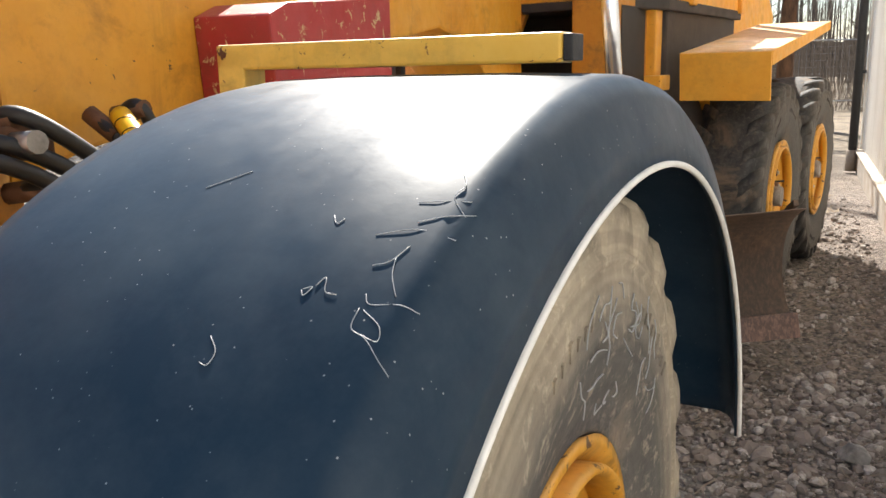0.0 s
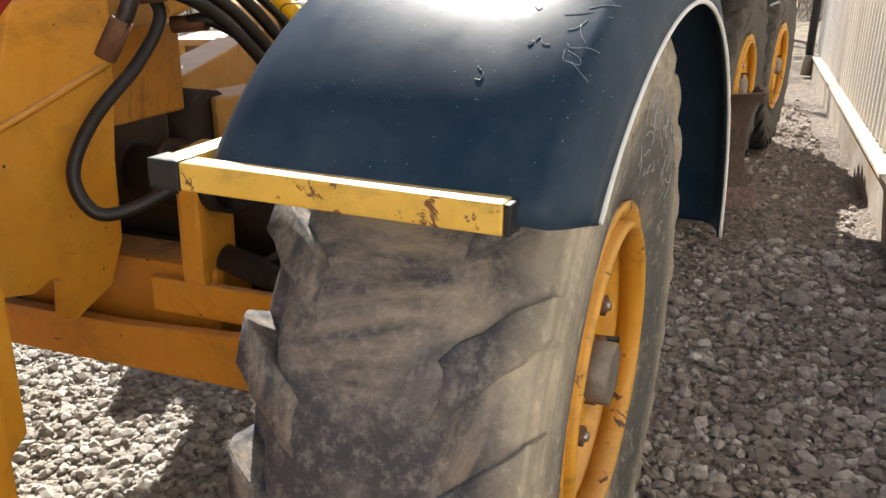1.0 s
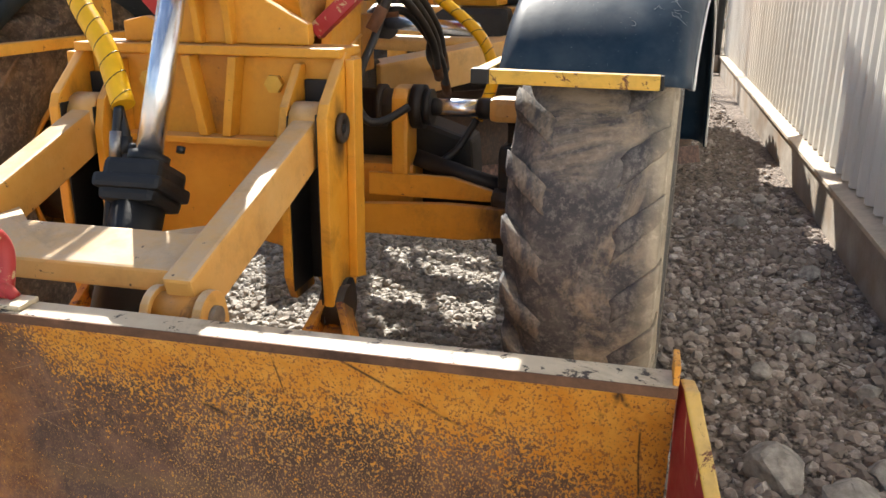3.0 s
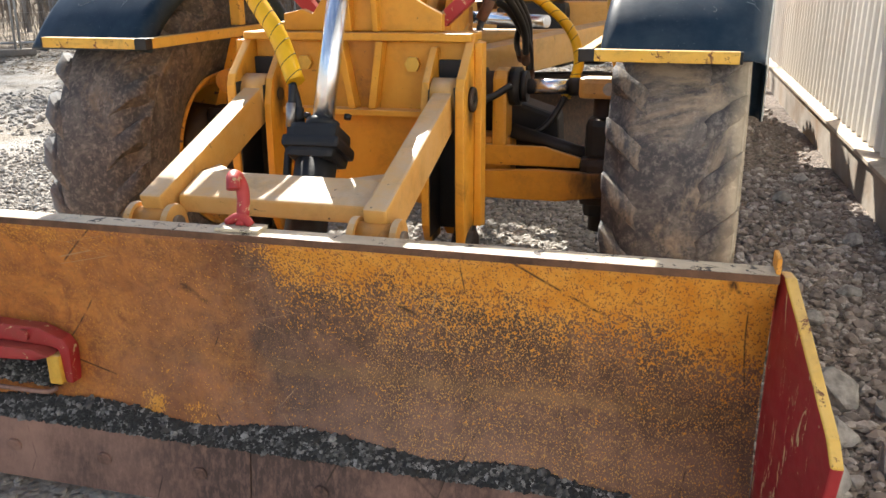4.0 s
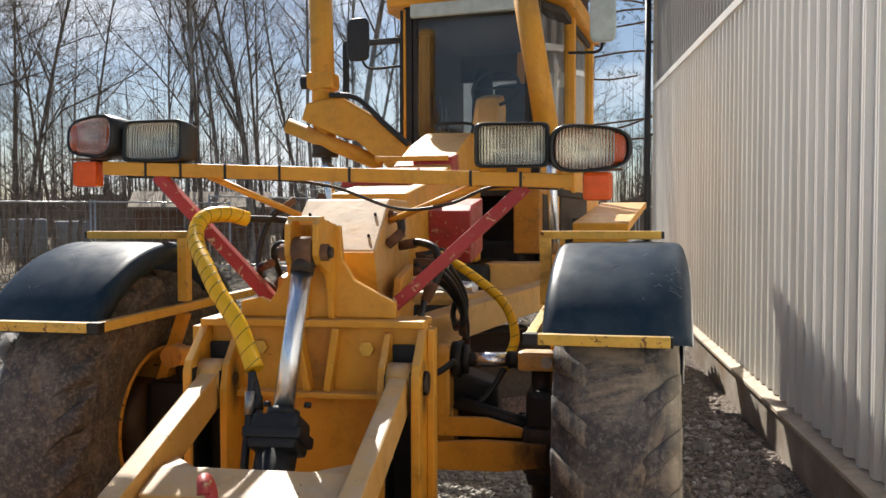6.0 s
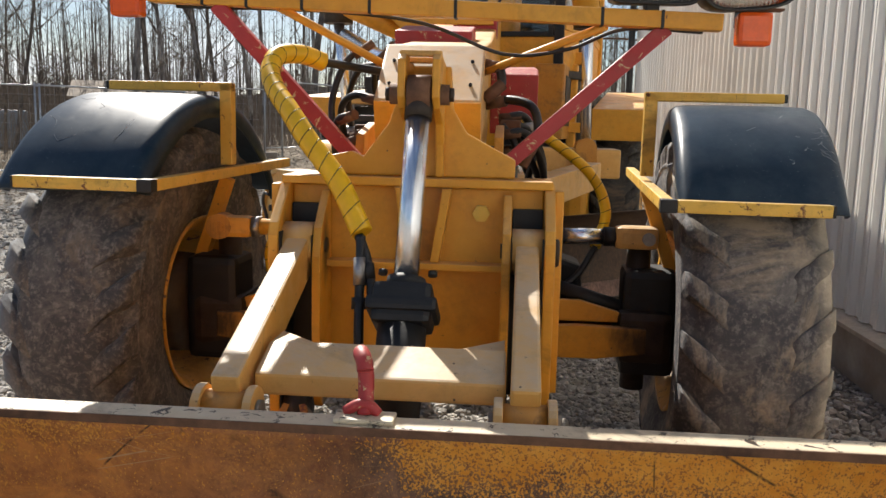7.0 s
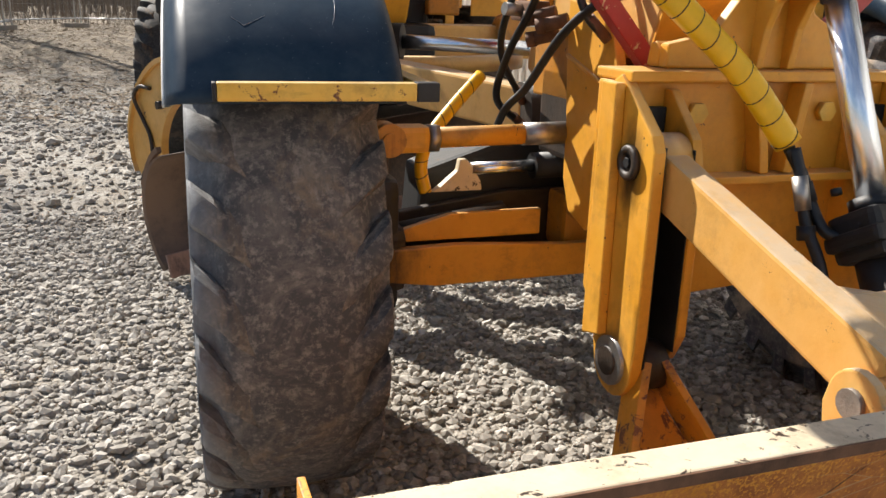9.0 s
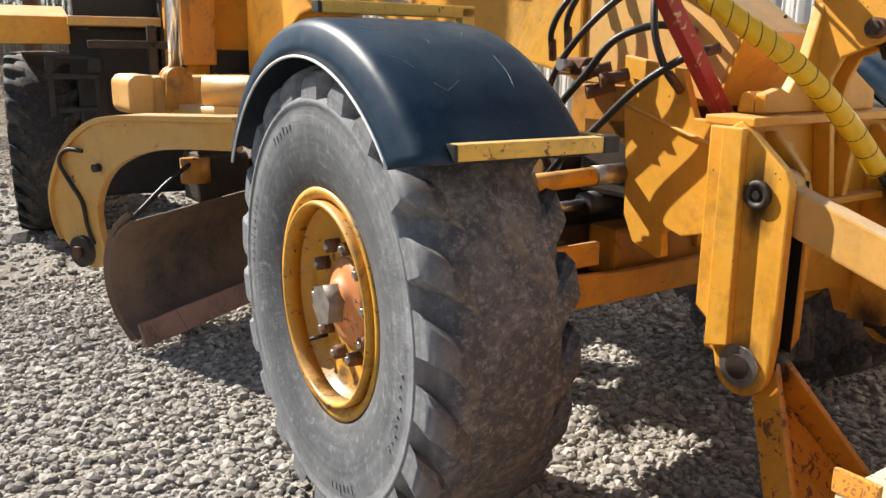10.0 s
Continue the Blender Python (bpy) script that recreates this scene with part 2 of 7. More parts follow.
def rubber(name, tread, dust, wall, half, clean, mud=(0.19, 0.13, 0.08), outer=1.0, start=0.74, low_mud=0.0):
    """Old tyre rubber: worn dark tread with brown mud in patches, dusty sidewalls."""
    m, nt, b = material(name)
    t = nt.nodes.new("ShaderNodeTexCoord")
    sep = nt.nodes.new("ShaderNodeSeparateXYZ")
    nt.links.new(t.outputs["Object"], sep.inputs["Vector"])
    out = nt.nodes.new("ShaderNodeMath")
    out.operation = "MULTIPLY"
    out.inputs[1].default_value = outer
    nt.links.new(sep.outputs["X"], out.inputs[0])
    wob = nt.nodes.new("ShaderNodeMath")
    wob.operation = "MULTIPLY_ADD"
    wob.inputs[1].default_value = 0.12
    nt.links.new(noise_of(nt, 7, 7, 0.7), wob.inputs[0])
    nt.links.new(out.outputs[0], wob.inputs[2])
    side = ramp(nt, wob.outputs[0], start * half + 0.06, 0.93 * half + 0.06)
    a = ramp(nt, noise_of(nt, 7.0, 9, 0.76, None, 0.5), 0.46, 0.64)
    c = mix(nt, a, tread, dust)
    fine = ramp(nt, noise_of(nt, 48, 8, 0.76), 0.50, 0.70)
    c = mix(nt, mix(nt, 1.0, fine, (0.75, 0.75, 0.75), "MULTIPLY"), c, tuple(1.9 * v for v in dust))
    smear = ramp(nt, noise_of(nt, 3.0, 8, 0.7, None, 0.8), 0.52, 0.66)
    c = mix(nt, mix(nt, 1.0, smear, (0.75, 0.75, 0.75), "MULTIPLY"), c, mud)
    zw = nt.nodes.new("ShaderNodeMath")
    zw.operation = "MULTIPLY_ADD"
    zw.inputs[1].default_value = 0.7
    nt.links.new(noise_of(nt, 4.5, 8, 0.72), zw.inputs[0])
    nt.links.new(sep.outputs["Z"], zw.inputs[2])
    # dried mud low down, its colour brightened in place of light off the gravel
    mud_and_bounce = ramp(nt, zw.outputs[0], 0.02, 0.34, (low_mud, low_mud, low_mud, 1), (0, 0, 0, 1))
    # mud left off the inner side, so the colour there is dark like its shade
    outside = ramp(nt, out.outputs[0], -0.98 * half, -0.80 * half)
    mud_and_bounce = mix(nt, 1.0, mud_and_bounce, outside, "MULTIPLY")
    c = mix(nt, mud_and_bounce, c, mix(nt, ramp(nt, noise_of(nt, 38, 7, 0.75), 0.38, 0.66), tuple(1.0 * v for v in mud), tuple(1.9 * v for v in mud)))
    dusty = mix(nt, ramp(nt, noise_of(nt, 9, 8, 0.72), 0.34, 0.72), tuple(0.55 * v for v in wall), wall)
    radius = nt.nodes.new("ShaderNodeVectorMath")
    radius.operation = "LENGTH"
    flat = nt.nodes.new("ShaderNodeCombineXYZ")
    nt.links.new(sep.outputs["Y"], flat.inputs["Y"])
    nt.links.new(sep.outputs["Z"], flat.inputs["Z"])
    nt.links.new(flat.outputs[0], radius.inputs[0])
    rw = nt.nodes.new("ShaderNodeMath")
    rw.operation = "MULTIPLY_ADD"
    rw.inputs[1].default_value = 0.16
    nt.links.new(noise_of(nt, 5, 6, 0.7), rw.inputs[0])
    nt.links.new(radius.outputs["Value"], rw.inputs[2])
    inner = ramp(nt, rw.outputs[0], 0.54, 0.665, (clean, clean, clean, 1), (0, 0, 0, 1))
    dusty = mix(nt, inner, dusty, (0.05, 0.055, 0.062))
    rings = nt.nodes.new("ShaderNodeTexNoise")
    rings.noise_dimensions = "1D"
    rings.inputs["Scale"].default_value, rings.inputs["Detail"].default_value = 55.0, 4.0
    nt.links.new(radius.outputs["Value"], rings.inputs["W"])
    dusty = mix(nt, 1.0, dusty, ramp(nt, rings.outputs["Fac"], 0.36, 0.62, (0.84, 0.84, 0.84, 1), (1.05, 1.05, 1.05, 1)), "MULTIPLY")
    rubbed = ramp(nt, noise_of(nt, 30, 8, 0.75), 0.54, 0.70)
    dusty = mix(nt, mix(nt, 1.0, rubbed, (0.5, 0.5, 0.5), "MULTIPLY"), dusty, tuple(1.5 * v for v in wall))
    c = mix(nt, side, c, dusty)
    nt.links.new(c, b.inputs["Base Color"])
    b.inputs["Roughness"].default_value = 0.78
    bump(nt, b, mix(nt, 0.45, noise_of(nt, 80, 7, 0.75), noise_of(nt, 16, 6, 0.7)), 0.7, 0.007)
    return m


def worn_blade(name, yellow, low, high, dark=(0.12, 0.044, 0.022), warm=(0.47, 0.155, 0.036)):
    """Yellow paint worn through to rust: speckle below, more paint left near the top edge."""
    m, nt, b = material(name)
    t = nt.nodes.new("ShaderNodeTexCoord")
    sep = nt.nodes.new("ShaderNodeSeparateXYZ")
    nt.links.new(t.outputs["Object"], sep.inputs["Vector"])
    up = nt.nodes.new("ShaderNodeMapRange")
    up.inputs[1].default_value, up.inputs[2].default_value = 0.20, 0.82
    up.inputs[3].default_value, up.inputs[4].default_value = low, high
    nt.links.new(sep.outputs["Z"], up.inputs[0])
    big = noise_of(nt, 1.9, 9, 0.68, None, 0.5)
    fine = noise_of(nt, 250, 6, 0.75, (1, 1, 0.5))
    total = nt.nodes.new("ShaderNodeMath")
    total.operation = "MULTIPLY_ADD"
    total.inputs[1].default_value = 0.95
    nt.links.new(big, total.inputs[0])
    nt.links.new(up.outputs[0], total.inputs[2])
    level = nt.nodes.new("ShaderNodeMath")
    level.operation = "MULTIPLY_ADD"
    level.inputs[1].default_value = 1.05
    right = nt.nodes.new("ShaderNodeMapRange")
    right.inputs[1].default_value, right.inputs[2].default_value = 0.0, 0.9
    right.inputs[3].default_value, right.inputs[4].default_value = -0.245, -0.230
    nt.links.new(sep.outputs["X"], right.inputs[0])
    both = nt.nodes.new("ShaderNodeMath")
    both.operation = "ADD"
    nt.links.new(total.outputs[0], both.inputs[0])
    nt.links.new(right.outputs[0], both.inputs[1])
    nt.links.new(both.outputs[0], level.inputs[2])
    nt.links.new(fine, level.inputs[0])
    left = ramp(nt, level.outputs[0], 0.950, 0.980)
    rust = mix(nt, ramp(nt, noise_of(nt, 9, 8, 0.72), 0.35, 0.7), dark, warm)
    rust = mix(nt, mix(nt, 1.0, ramp(nt, noise_of(nt, 2.2, 9, 0.68), 0.46, 0.56), (0.92, 0.92, 0.92), "MULTIPLY"), rust, tuple(0.60 * v + 0.012 for v in dark))
    rust = mix(nt, mix(nt, 1.0, ramp(nt, noise_of(nt, 70, 6, 0.7, (1, 1, 0.4)), 0.45, 0.7), (0.55, 0.55, 0.55), "MULTIPLY"), rust, tuple(1.35 * v for v in warm))
    along = nt.nodes.new("ShaderNodeMapRange")
    along.inputs[1].default_value, along.inputs[2].default_value = -0.15, -0.75
    nt.links.new(sep.outputs["X"], along.inputs[0])
    glow = mix(nt, 1.0, along.outputs[0], ramp(nt, noise_of(nt, 3.4, 8, 0.68), 0.36, 0.60), "MULTIPLY")
    rust = mix(nt, glow, rust, tuple(1.3 * v for v in warm))
    pale = mix(nt, ramp(nt, noise_of(nt, 20, 6), 0.35, 0.7), yellow, (0.70, 0.34, 0.075))
    c = mix(nt, left, rust, pale)
    marks = ramp(nt, cells_of(nt, 3.1, "DISTANCE_TO_EDGE", "Distance", (1, 1, 0.6)), 0.002, 0.006, (1, 1, 1, 1), (0, 0, 0, 1))
    gate = ramp(nt, noise_of(nt, 3.4, 3), 0.56, 0.62)
    c = mix(nt, mix(nt, 1.0, marks, gate, "MULTIPLY"), c, (0.03, 0.018, 0.012))
    nt.links.new(c, b.inputs["Base Color"])
    b.inputs["Roughness"].default_value = 0.62
    bump(nt, b, mix(nt, 0.6, noise_of(nt, 55, 8, 0.7), left), 0.35, 0.003)
    return m


def several(nt, fac, stops):
    """A colour ramp with many stops: (position, grey or colour)."""
    r = nt.nodes.new("ShaderNodeValToRGB")
    e = r.color_ramp.elements
    for k, (p, v) in enumerate(stops):
        q = e[k] if k < 2 else e.new(p)
        q.position, q.color = p, (*((v,) * 3 if isinstance(v, (int, float)) else v), 1)
    nt.links.new(fac, r.inputs["Fac"])
    return r.outputs["Color"]


def maths(nt, how, a, b=0.0, c=0.0):
    m = nt.nodes.new("ShaderNodeMath")
    m.operation = how
    for slot, v in enumerate((a, b, c)):
        if isinstance(v, (int, float)):
            m.inputs[slot].default_value = v
        else:
            nt.links.new(v, m.inputs[slot])
    return m.outputs[0]


def blade_face():
    """Front of the blade: yellow paint left along the top, pitted with rust; worn brown steel below, raw orange rust at one end."""
    m, nt, b = material("rusted_blade_face")
    t = nt.nodes.new("ShaderNodeTexCoord")
    sep = nt.nodes.new("ShaderNodeSeparateXYZ")
    nt.links.new(t.outputs["Object"], sep.inputs["Vector"])
    along = maths(nt, "MULTIPLY_ADD", sep.outputs["X"], 0.3937, 0.5)
    z = sep.outputs["Z"]
    # how low the paint reaches, along the blade
    reach = several(nt, along, ((0.0, 0.74), (0.22, 0.78), (0.32, 0.86), (0.40, 0.98), (0.50, 0.98), (0.545, 0.70), (0.62, 0.665), (0.80, 0.64), (1.0, 0.56)))
    ragged = maths(nt, "MULTIPLY_ADD", noise_of(nt, 4.5, 9, 0.70, None, 0.4), 0.34, -0.17)
    over = maths(nt, "SUBTRACT", maths(nt, "ADD", z, ragged), reach)
    cover = several(nt, maths(nt, "MULTIPLY_ADD", over, 2.2, 0.5), ((0.0, 0.15), (0.28, 0.25), (0.50, 0.46), (0.68, 0.64), (1.0, 0.74)))
    patches = ramp(nt, noise_of(nt, 5.5, 6, 0.65), 0.60, 0.70)
    low = ramp(nt, z, 0.34, 0.50, (0.45, 0.45, 0.45, 1), (0, 0, 0, 1))
    cover = mix(nt, 1.0, cover, mix(nt, 1.0, patches, low, "MULTIPLY"), "ADD")
    speck = mix(nt, 0.26, noise_of(nt, 190, 3, 0.55, (1, 1, 0.75)), noise_of(nt, 52, 6, 0.7))
    left = ramp(nt, maths(nt, "SUBTRACT", maths(nt, "ADD", maths(nt, "MULTIPLY", cover, 0.32), 0.340), speck), -0.002, 0.007)
    # bare metal
    brown = mix(nt, ramp(nt, noise_of(nt, 7, 9, 0.74), 0.36, 0.66), (0.085, 0.050, 0.040), (0.245, 0.125, 0.080))
    brown = mix(nt, mix(nt, 1.0, ramp(nt, noise_of(nt, 60, 7, 0.75, (1, 1, 0.35)), 0.45, 0.70), (0.6, 0.6, 0.6), "MULTIPLY"), brown, (0.37, 0.195, 0.120))
    mauve = several(nt, z, ((0.20, 0.55), (0.34, 0.45), (0.46, 0.15), (0.60, 0.0)))
    brown = mix(nt, mauve, brown, (0.28, 0.165, 0.130))
    bar = several(nt, maths(nt, "MULTIPLY_ADD", noise_of(nt, 3, 4), 0.04, z), ((0.0, 0.0), (0.425, 0.0), (0.445, 0.5), (0.462, 0.4), (0.485, 0.0)))
    brown = mix(nt, bar, brown, (0.36, 0.21, 0.10))
    raw = mix(nt, ramp(nt, noise_of(nt, 13, 8, 0.72, None, 0.6), 0.36, 0.62), (0.33, 0.098, 0.028), (0.70, 0.255, 0.050))
    drift = maths(nt, "MULTIPLY_ADD", noise_of(nt, 3.4, 8, 0.7), 0.34, maths(nt, "SUBTRACT", along, 0.17))
    end = several(nt, drift, ((0.0, 1.0), (0.26, 0.95), (0.42, 0.45), (0.50, 0.0)))
    gloom = ramp(nt, noise_of(nt, 2.6, 9, 0.68, None, 0.5), 0.44, 0.60)
    brown = mix(nt, mix(nt, 1.0, gloom, (0.75, 0.75, 0.75), "MULTIPLY"), brown, (0.062, 0.036, 0.027))
    pitted = mix(nt, ramp(nt, noise_of(nt, 50, 6), 0.4, 0.6), (0.26, 0.085, 0.026), (0.46, 0.180, 0.040))
    brown = mix(nt, ramp(nt, over, -0.06, 0.08), brown, pitted)
    rust = mix(nt, end, brown, raw)
    rim = maths(nt, "MULTIPLY_ADD", noise_of(nt, 9, 6, 0.7), 0.16, z)
    rust = mix(nt, several(nt, rim, ((0.0, 0.0), (0.82, 0.0), (0.90, 0.55))), rust, mix(nt, ramp(nt, noise_of(nt, 30, 6), 0.4, 0.6), (0.24, 0.062, 0.030), (0.50, 0.19, 0.04)))
    yellow = mix(nt, ramp(nt, noise_of(nt, 16, 6, 0.7), 0.35, 0.7), (0.66, 0.255, 0.020), (0.80, 0.40, 0.070))
    mottle = ramp(nt, noise_of(nt, 115, 5, 0.66), 0.49, 0.53)
    worn = ramp(nt, noise_of(nt, 4.2, 6, 0.7), 0.38, 0.62)
    rust = mix(nt, mix(nt, 1.0, mix(nt, 1.0, mottle, worn, "MULTIPLY"), mix(nt, 1.0, end, (0.62, 0.62, 0.62), "MULTIPLY"), "MULTIPLY"), rust, (0.70, 0.31, 0.060))
    dots = ramp(nt, noise_of(nt, 270, 3, 0.5, (1, 1, 0.7)), 0.575, 0.60)
    strewn = several(nt, maths(nt, "MULTIPLY_ADD", noise_of(nt, 4.0, 7, 0.7), 0.7, along), ((0.0, 0.0), (0.72, 0.06), (0.98, 0.30), (1.12, 0.62), (1.3, 0.85)))
    rust = mix(nt, mix(nt, 1.0, dots, strewn, "MULTIPLY"), rust, (0.58, 0.33, 0.110))
    c = mix(nt, left, rust, yellow)
    marks = ramp(nt, cells_of(nt, 3.4, "DISTANCE_TO_EDGE", "Distance", (1, 1, 0.7)), 0.002, 0.007, (1, 1, 1, 1), (0, 0, 0, 1))
    c = mix(nt, mix(nt, 1.0, marks, ramp(nt, noise_of(nt, 4.4, 5, 0.7), 0.54, 0.60), "MULTIPLY"), c, (0.035, 0.018, 0.012))
    pale = ramp(nt, cells_of(nt, 5.0, "DISTANCE_TO_EDGE", "Distance", (0.45, 1, 1.6)), 0.001, 0.004, (1, 1, 1, 1), (0, 0, 0, 1))
    c = mix(nt, mix(nt, 1.0, pale, ramp(nt, noise_of(nt, 3.1, 5, 0.7), 0.56, 0.62), "MULTIPLY"), c, (0.55, 0.36, 0.20))
    nt.links.new(c, b.inputs["Base Color"])
    nt.links.new(ramp(nt, noise_of(nt, 20, 5), 0.3, 0.7, (0.42,) * 3 + (1,), (0.72,) * 3 + (1,)), b.inputs["Roughness"])
    bump(nt, b, mix(nt, 0.55, noise_of(nt, 70, 8, 0.72), left), 0.45, 0.003)
    return m


def steel_cladding(name, tone):
    m, nt, b = material(name)
    c = mix(nt, ramp(nt, noise_of(nt, 1.3, 6, 0.6, (1, 1, 0.25)), 0.35, 0.7), tuple(tone * v for v in (0.72, 0.70, 0.65)), tuple(tone * v for v in (0.85, 0.83, 0.785)))
    streak = ramp(nt, noise_of(nt, 6, 6, 0.7, (1, 1, 0.06)), 0.5, 0.75)
    c = mix(nt, mix(nt, 1.0, streak, (0.3, 0.3, 0.3), "MULTIPLY"), c, tuple(tone * v for v in (0.58, 0.52, 0.45)))
    nt.links.new(c, b.inputs["Base Color"])
    b.inputs["Roughness"].default_value, b.inputs["Metallic"].default_value = 0.42, 0.0
    bump(nt, b, noise_of(nt, 3.5, 4), 0.35, 0.01)
    return m


def concrete():
    m, nt, b = material("stained_concrete")
    c = mix(nt, ramp(nt, noise_of(nt, 3, 8, 0.7), 0.3, 0.7), (0.22, 0.185, 0.15), (0.40, 0.35, 0.29))
    c = mix(nt, ramp(nt, noise_of(nt, 1.1, 5), 0.5, 0.72), c, (0.24, 0.15, 0.08))
    nt.links.new(c, b.inputs["Base Color"])
    b.inputs["Roughness"].default_value = 0.9
    bump(nt, b, noise_of(nt, 35, 8, 0.7), 0.5, 0.006)
    return m


def gravel_ground():
    """Pale crushed stone over the yard, brown dirt along the building, dry grass far off."""
    m, nt, b = material("gravel_yard")
    t = nt.nodes.new("ShaderNodeTexCoord")
    sep = nt.nodes.new("ShaderNodeSeparateXYZ")
    nt.links.new(t.outputs["Object"], sep.inputs["Vector"])
    wob = nt.nodes.new("ShaderNodeMath")
    wob.operation = "MULTIPLY_ADD"
    wob.inputs[1].default_value = 1.4
    nt.links.new(noise_of(nt, 0.9, 4), wob.inputs[0])
    nt.links.new(sep.outputs["X"], wob.inputs[2])
    dirt = ramp(nt, wob.outputs[0], 0.0, 1.0)
    edge = nt.nodes.new("ShaderNodeMapRange")
    edge.inputs[1].default_value, edge.inputs[2].default_value = 1.55, 2.15
    nt.links.new(wob.outputs[0], edge.inputs[0])
    cell = cells_of(nt, 42, "F1", "Color")
    bw = nt.nodes.new("ShaderNodeRGBToBW")
    nt.links.new(cell, bw.inputs["Color"])
    pale = mix(nt, bw.outputs["Val"], (0.20, 0.185, 0.165), (0.50, 0.475, 0.43))
    pale = mix(nt, ramp(nt, noise_of(nt, 1.7, 6), 0.42, 0.7), pale, (0.24, 0.20, 0.15))
    brown = mix(nt, bw.outputs["Val"], (0.057, 0.046, 0.039), (0.31, 0.25, 0.205))
    c = mix(nt, edge.outputs[0], pale, brown)
    far = nt.nodes.new("ShaderNodeMapRange")
    far.inputs[1].default_value, far.inputs[2].default_value = 9.0, 15.0
    nt.links.new(sep.outputs["Y"], far.inputs[0])
    dry = mix(nt, ramp(nt, noise_of(nt, 1.2, 8, 0.7), 0.35, 0.7), (0.13, 0.10, 0.07), (0.36, 0.29, 0.20))
    c = mix(nt, far.outputs[0], c, dry)
    nt.links.new(c, b.inputs["Base Color"])
    b.inputs["Roughness"].default_value = 0.92
    inv = ramp(nt, cells_of(nt, 42), 0.0, 0.7, (1, 1, 1, 1), (0, 0, 0, 1))
    bump(nt, b, mix(nt, 0.35, inv, noise_of(nt, 60, 6, 0.7)), 0.9, 0.03)
    return m


def stone_material(name, low, mid, high):
    m, nt, b = material(name)
    g = nt.nodes.new("ShaderNodeNewGeometry")
    r = nt.nodes.new("ShaderNodeValToRGB")
    e = r.color_ramp.elements
    e[0].color, e[1].color = (*low, 1), (*high, 1)
    k = e.new(0.55)
    k.color = (*mid, 1)
    nt.links.new(g.outputs["Random Per Island"], r.inputs["Fac"])
    c = mix(nt, ramp(nt, noise_of(nt, 28, 7, 0.7), 0.35, 0.75), tuple(0.6 * v for v in mid), r.outputs["Color"])
    nt.links.new(c, b.inputs["Base Color"])
    b.inputs["Roughness"].default_value = 0.9
    bump(nt, b, noise_of(nt, 90, 5, 0.7), 0.4, 0.004)
    return m


def bark(name, a, c2, scale):
    m, nt, b = material(name)
    c = mix(nt, ramp(nt, noise_of(nt, scale, 6, 0.7, (1, 1, 0.35)), 0.38, 0.66), a, c2)
    nt.links.new(c, b.inputs["Base Color"])
    b.inputs["Roughness"].default_value = 0.9
    bump(nt, b, noise_of(nt, scale * 3, 5), 0.5, 0.02)
    return m


def clear_glass(name, tint, rough):
    m, nt, b = material(name)
    b.inputs["Base Color"].default_value = (*tint, 1)
    b.inputs["Roughness"].default_value = rough
    b.inputs["Transmission Weight"].default_value = 1.0
    b.inputs["IOR"].default_value = 1.45
    bump(nt, b, noise_of(nt, 18, 3), 0.03, 0.002)
    return m


GUARD = mudguard_plastic()
TREAD = rubber("dusty_tyre_rubber", (0.062, 0.060, 0.062), (0.19, 0.165, 0.145), (0.27, 0.277, 0.29), 0.222, 0.68, (0.26, 0.185, 0.12), -1.0, 0.60, 0.0)
MUDTREAD = rubber("muddy_tyre_rubber", (0.062, 0.061, 0.068), (0.17, 0.155, 0.145), (0.50, 0.43, 0.33), 0.222, 0.85, (0.47, 0.37, 0.26), 1.0, 0.66, 0.95)
REARTREAD = rubber("dark_tyre_rubber", (0.017, 0.017, 0.018), (0.050, 0.046, 0.042), (0.10, 0.088, 0.075), 0.205, 0.3)
BLADE = blade_face()
EDGE = worn_blade("worn_cutting_edge", (0.55, 0.34, 0.22), -0.14, -0.06, (0.115, 0.066, 0.054), (0.31, 0.18, 0.135))
MOULD = worn_blade("worn_mouldboard", (0.34, 0.28, 0.22), -0.14, -0.05, (0.042, 0.024, 0.015), (0.13, 0.075, 0.045))
CLADDING = steel_cladding("beige_steel_cladding", 1.0)
# the same cladding at half the tone, for the upper wall
DARKCLAD = steel_cladding("darker_steel_cladding", 0.5)
CONCRETE = concrete()
LEDGE = plain("dirty_beige_ledge", (0.50, 0.42, 0.32), 0.7, 0.0, 0.3, 5, 0.2)
GROUND = gravel_ground()
PALESTONE = stone_material("pale_crushed_stone", (0.16, 0.145, 0.13), (0.46, 0.420, 0.365), (0.76, 0.72, 0.66))
LITTER = stone_material("dead_leaves", (0.07, 0.048, 0.030), (0.26, 0.19, 0.12), (0.52, 0.43, 0.30))
DARKSTONE = stone_material("dirty_stone", (0.078, 0.064, 0.057), (0.36, 0.298, 0.255), (0.74, 0.69, 0.64))
ROCKGREY = plain("rough_grey_rock", (0.30, 0.28, 0.255), 0.9, 0.0, 0.45, 22, 0.9)
BLACKGRIT = stone_material("black_grit", (0.018, 0.018, 0.019), (0.060, 0.060, 0.060), (0.60, 0.59, 0.57))
BARK = bark("dark_bark", (0.075, 0.062, 0.053), (0.26, 0.22, 0.18), 9)
BIRCH = bark("birch_bark", (0.06, 0.05, 0.045), (0.48, 0.46, 0.43), 3.0)
PINEBARK = bark("pine_bark", (0.07, 0.04, 0.025), (0.19, 0.10, 0.055), 7)
NEEDLES = plain("pine_needles", (0.035, 0.060, 0.022), 0.7, 0.0, 0.4, 5, 0.1)
SCRUB = plain("dry_scrub", (0.24, 0.195, 0.15), 0.9, 0.0, 0.4, 3, 0.1)
GLASS = clear_glass("window_glass", (0.93, 0.96, 0.95), 0.02)
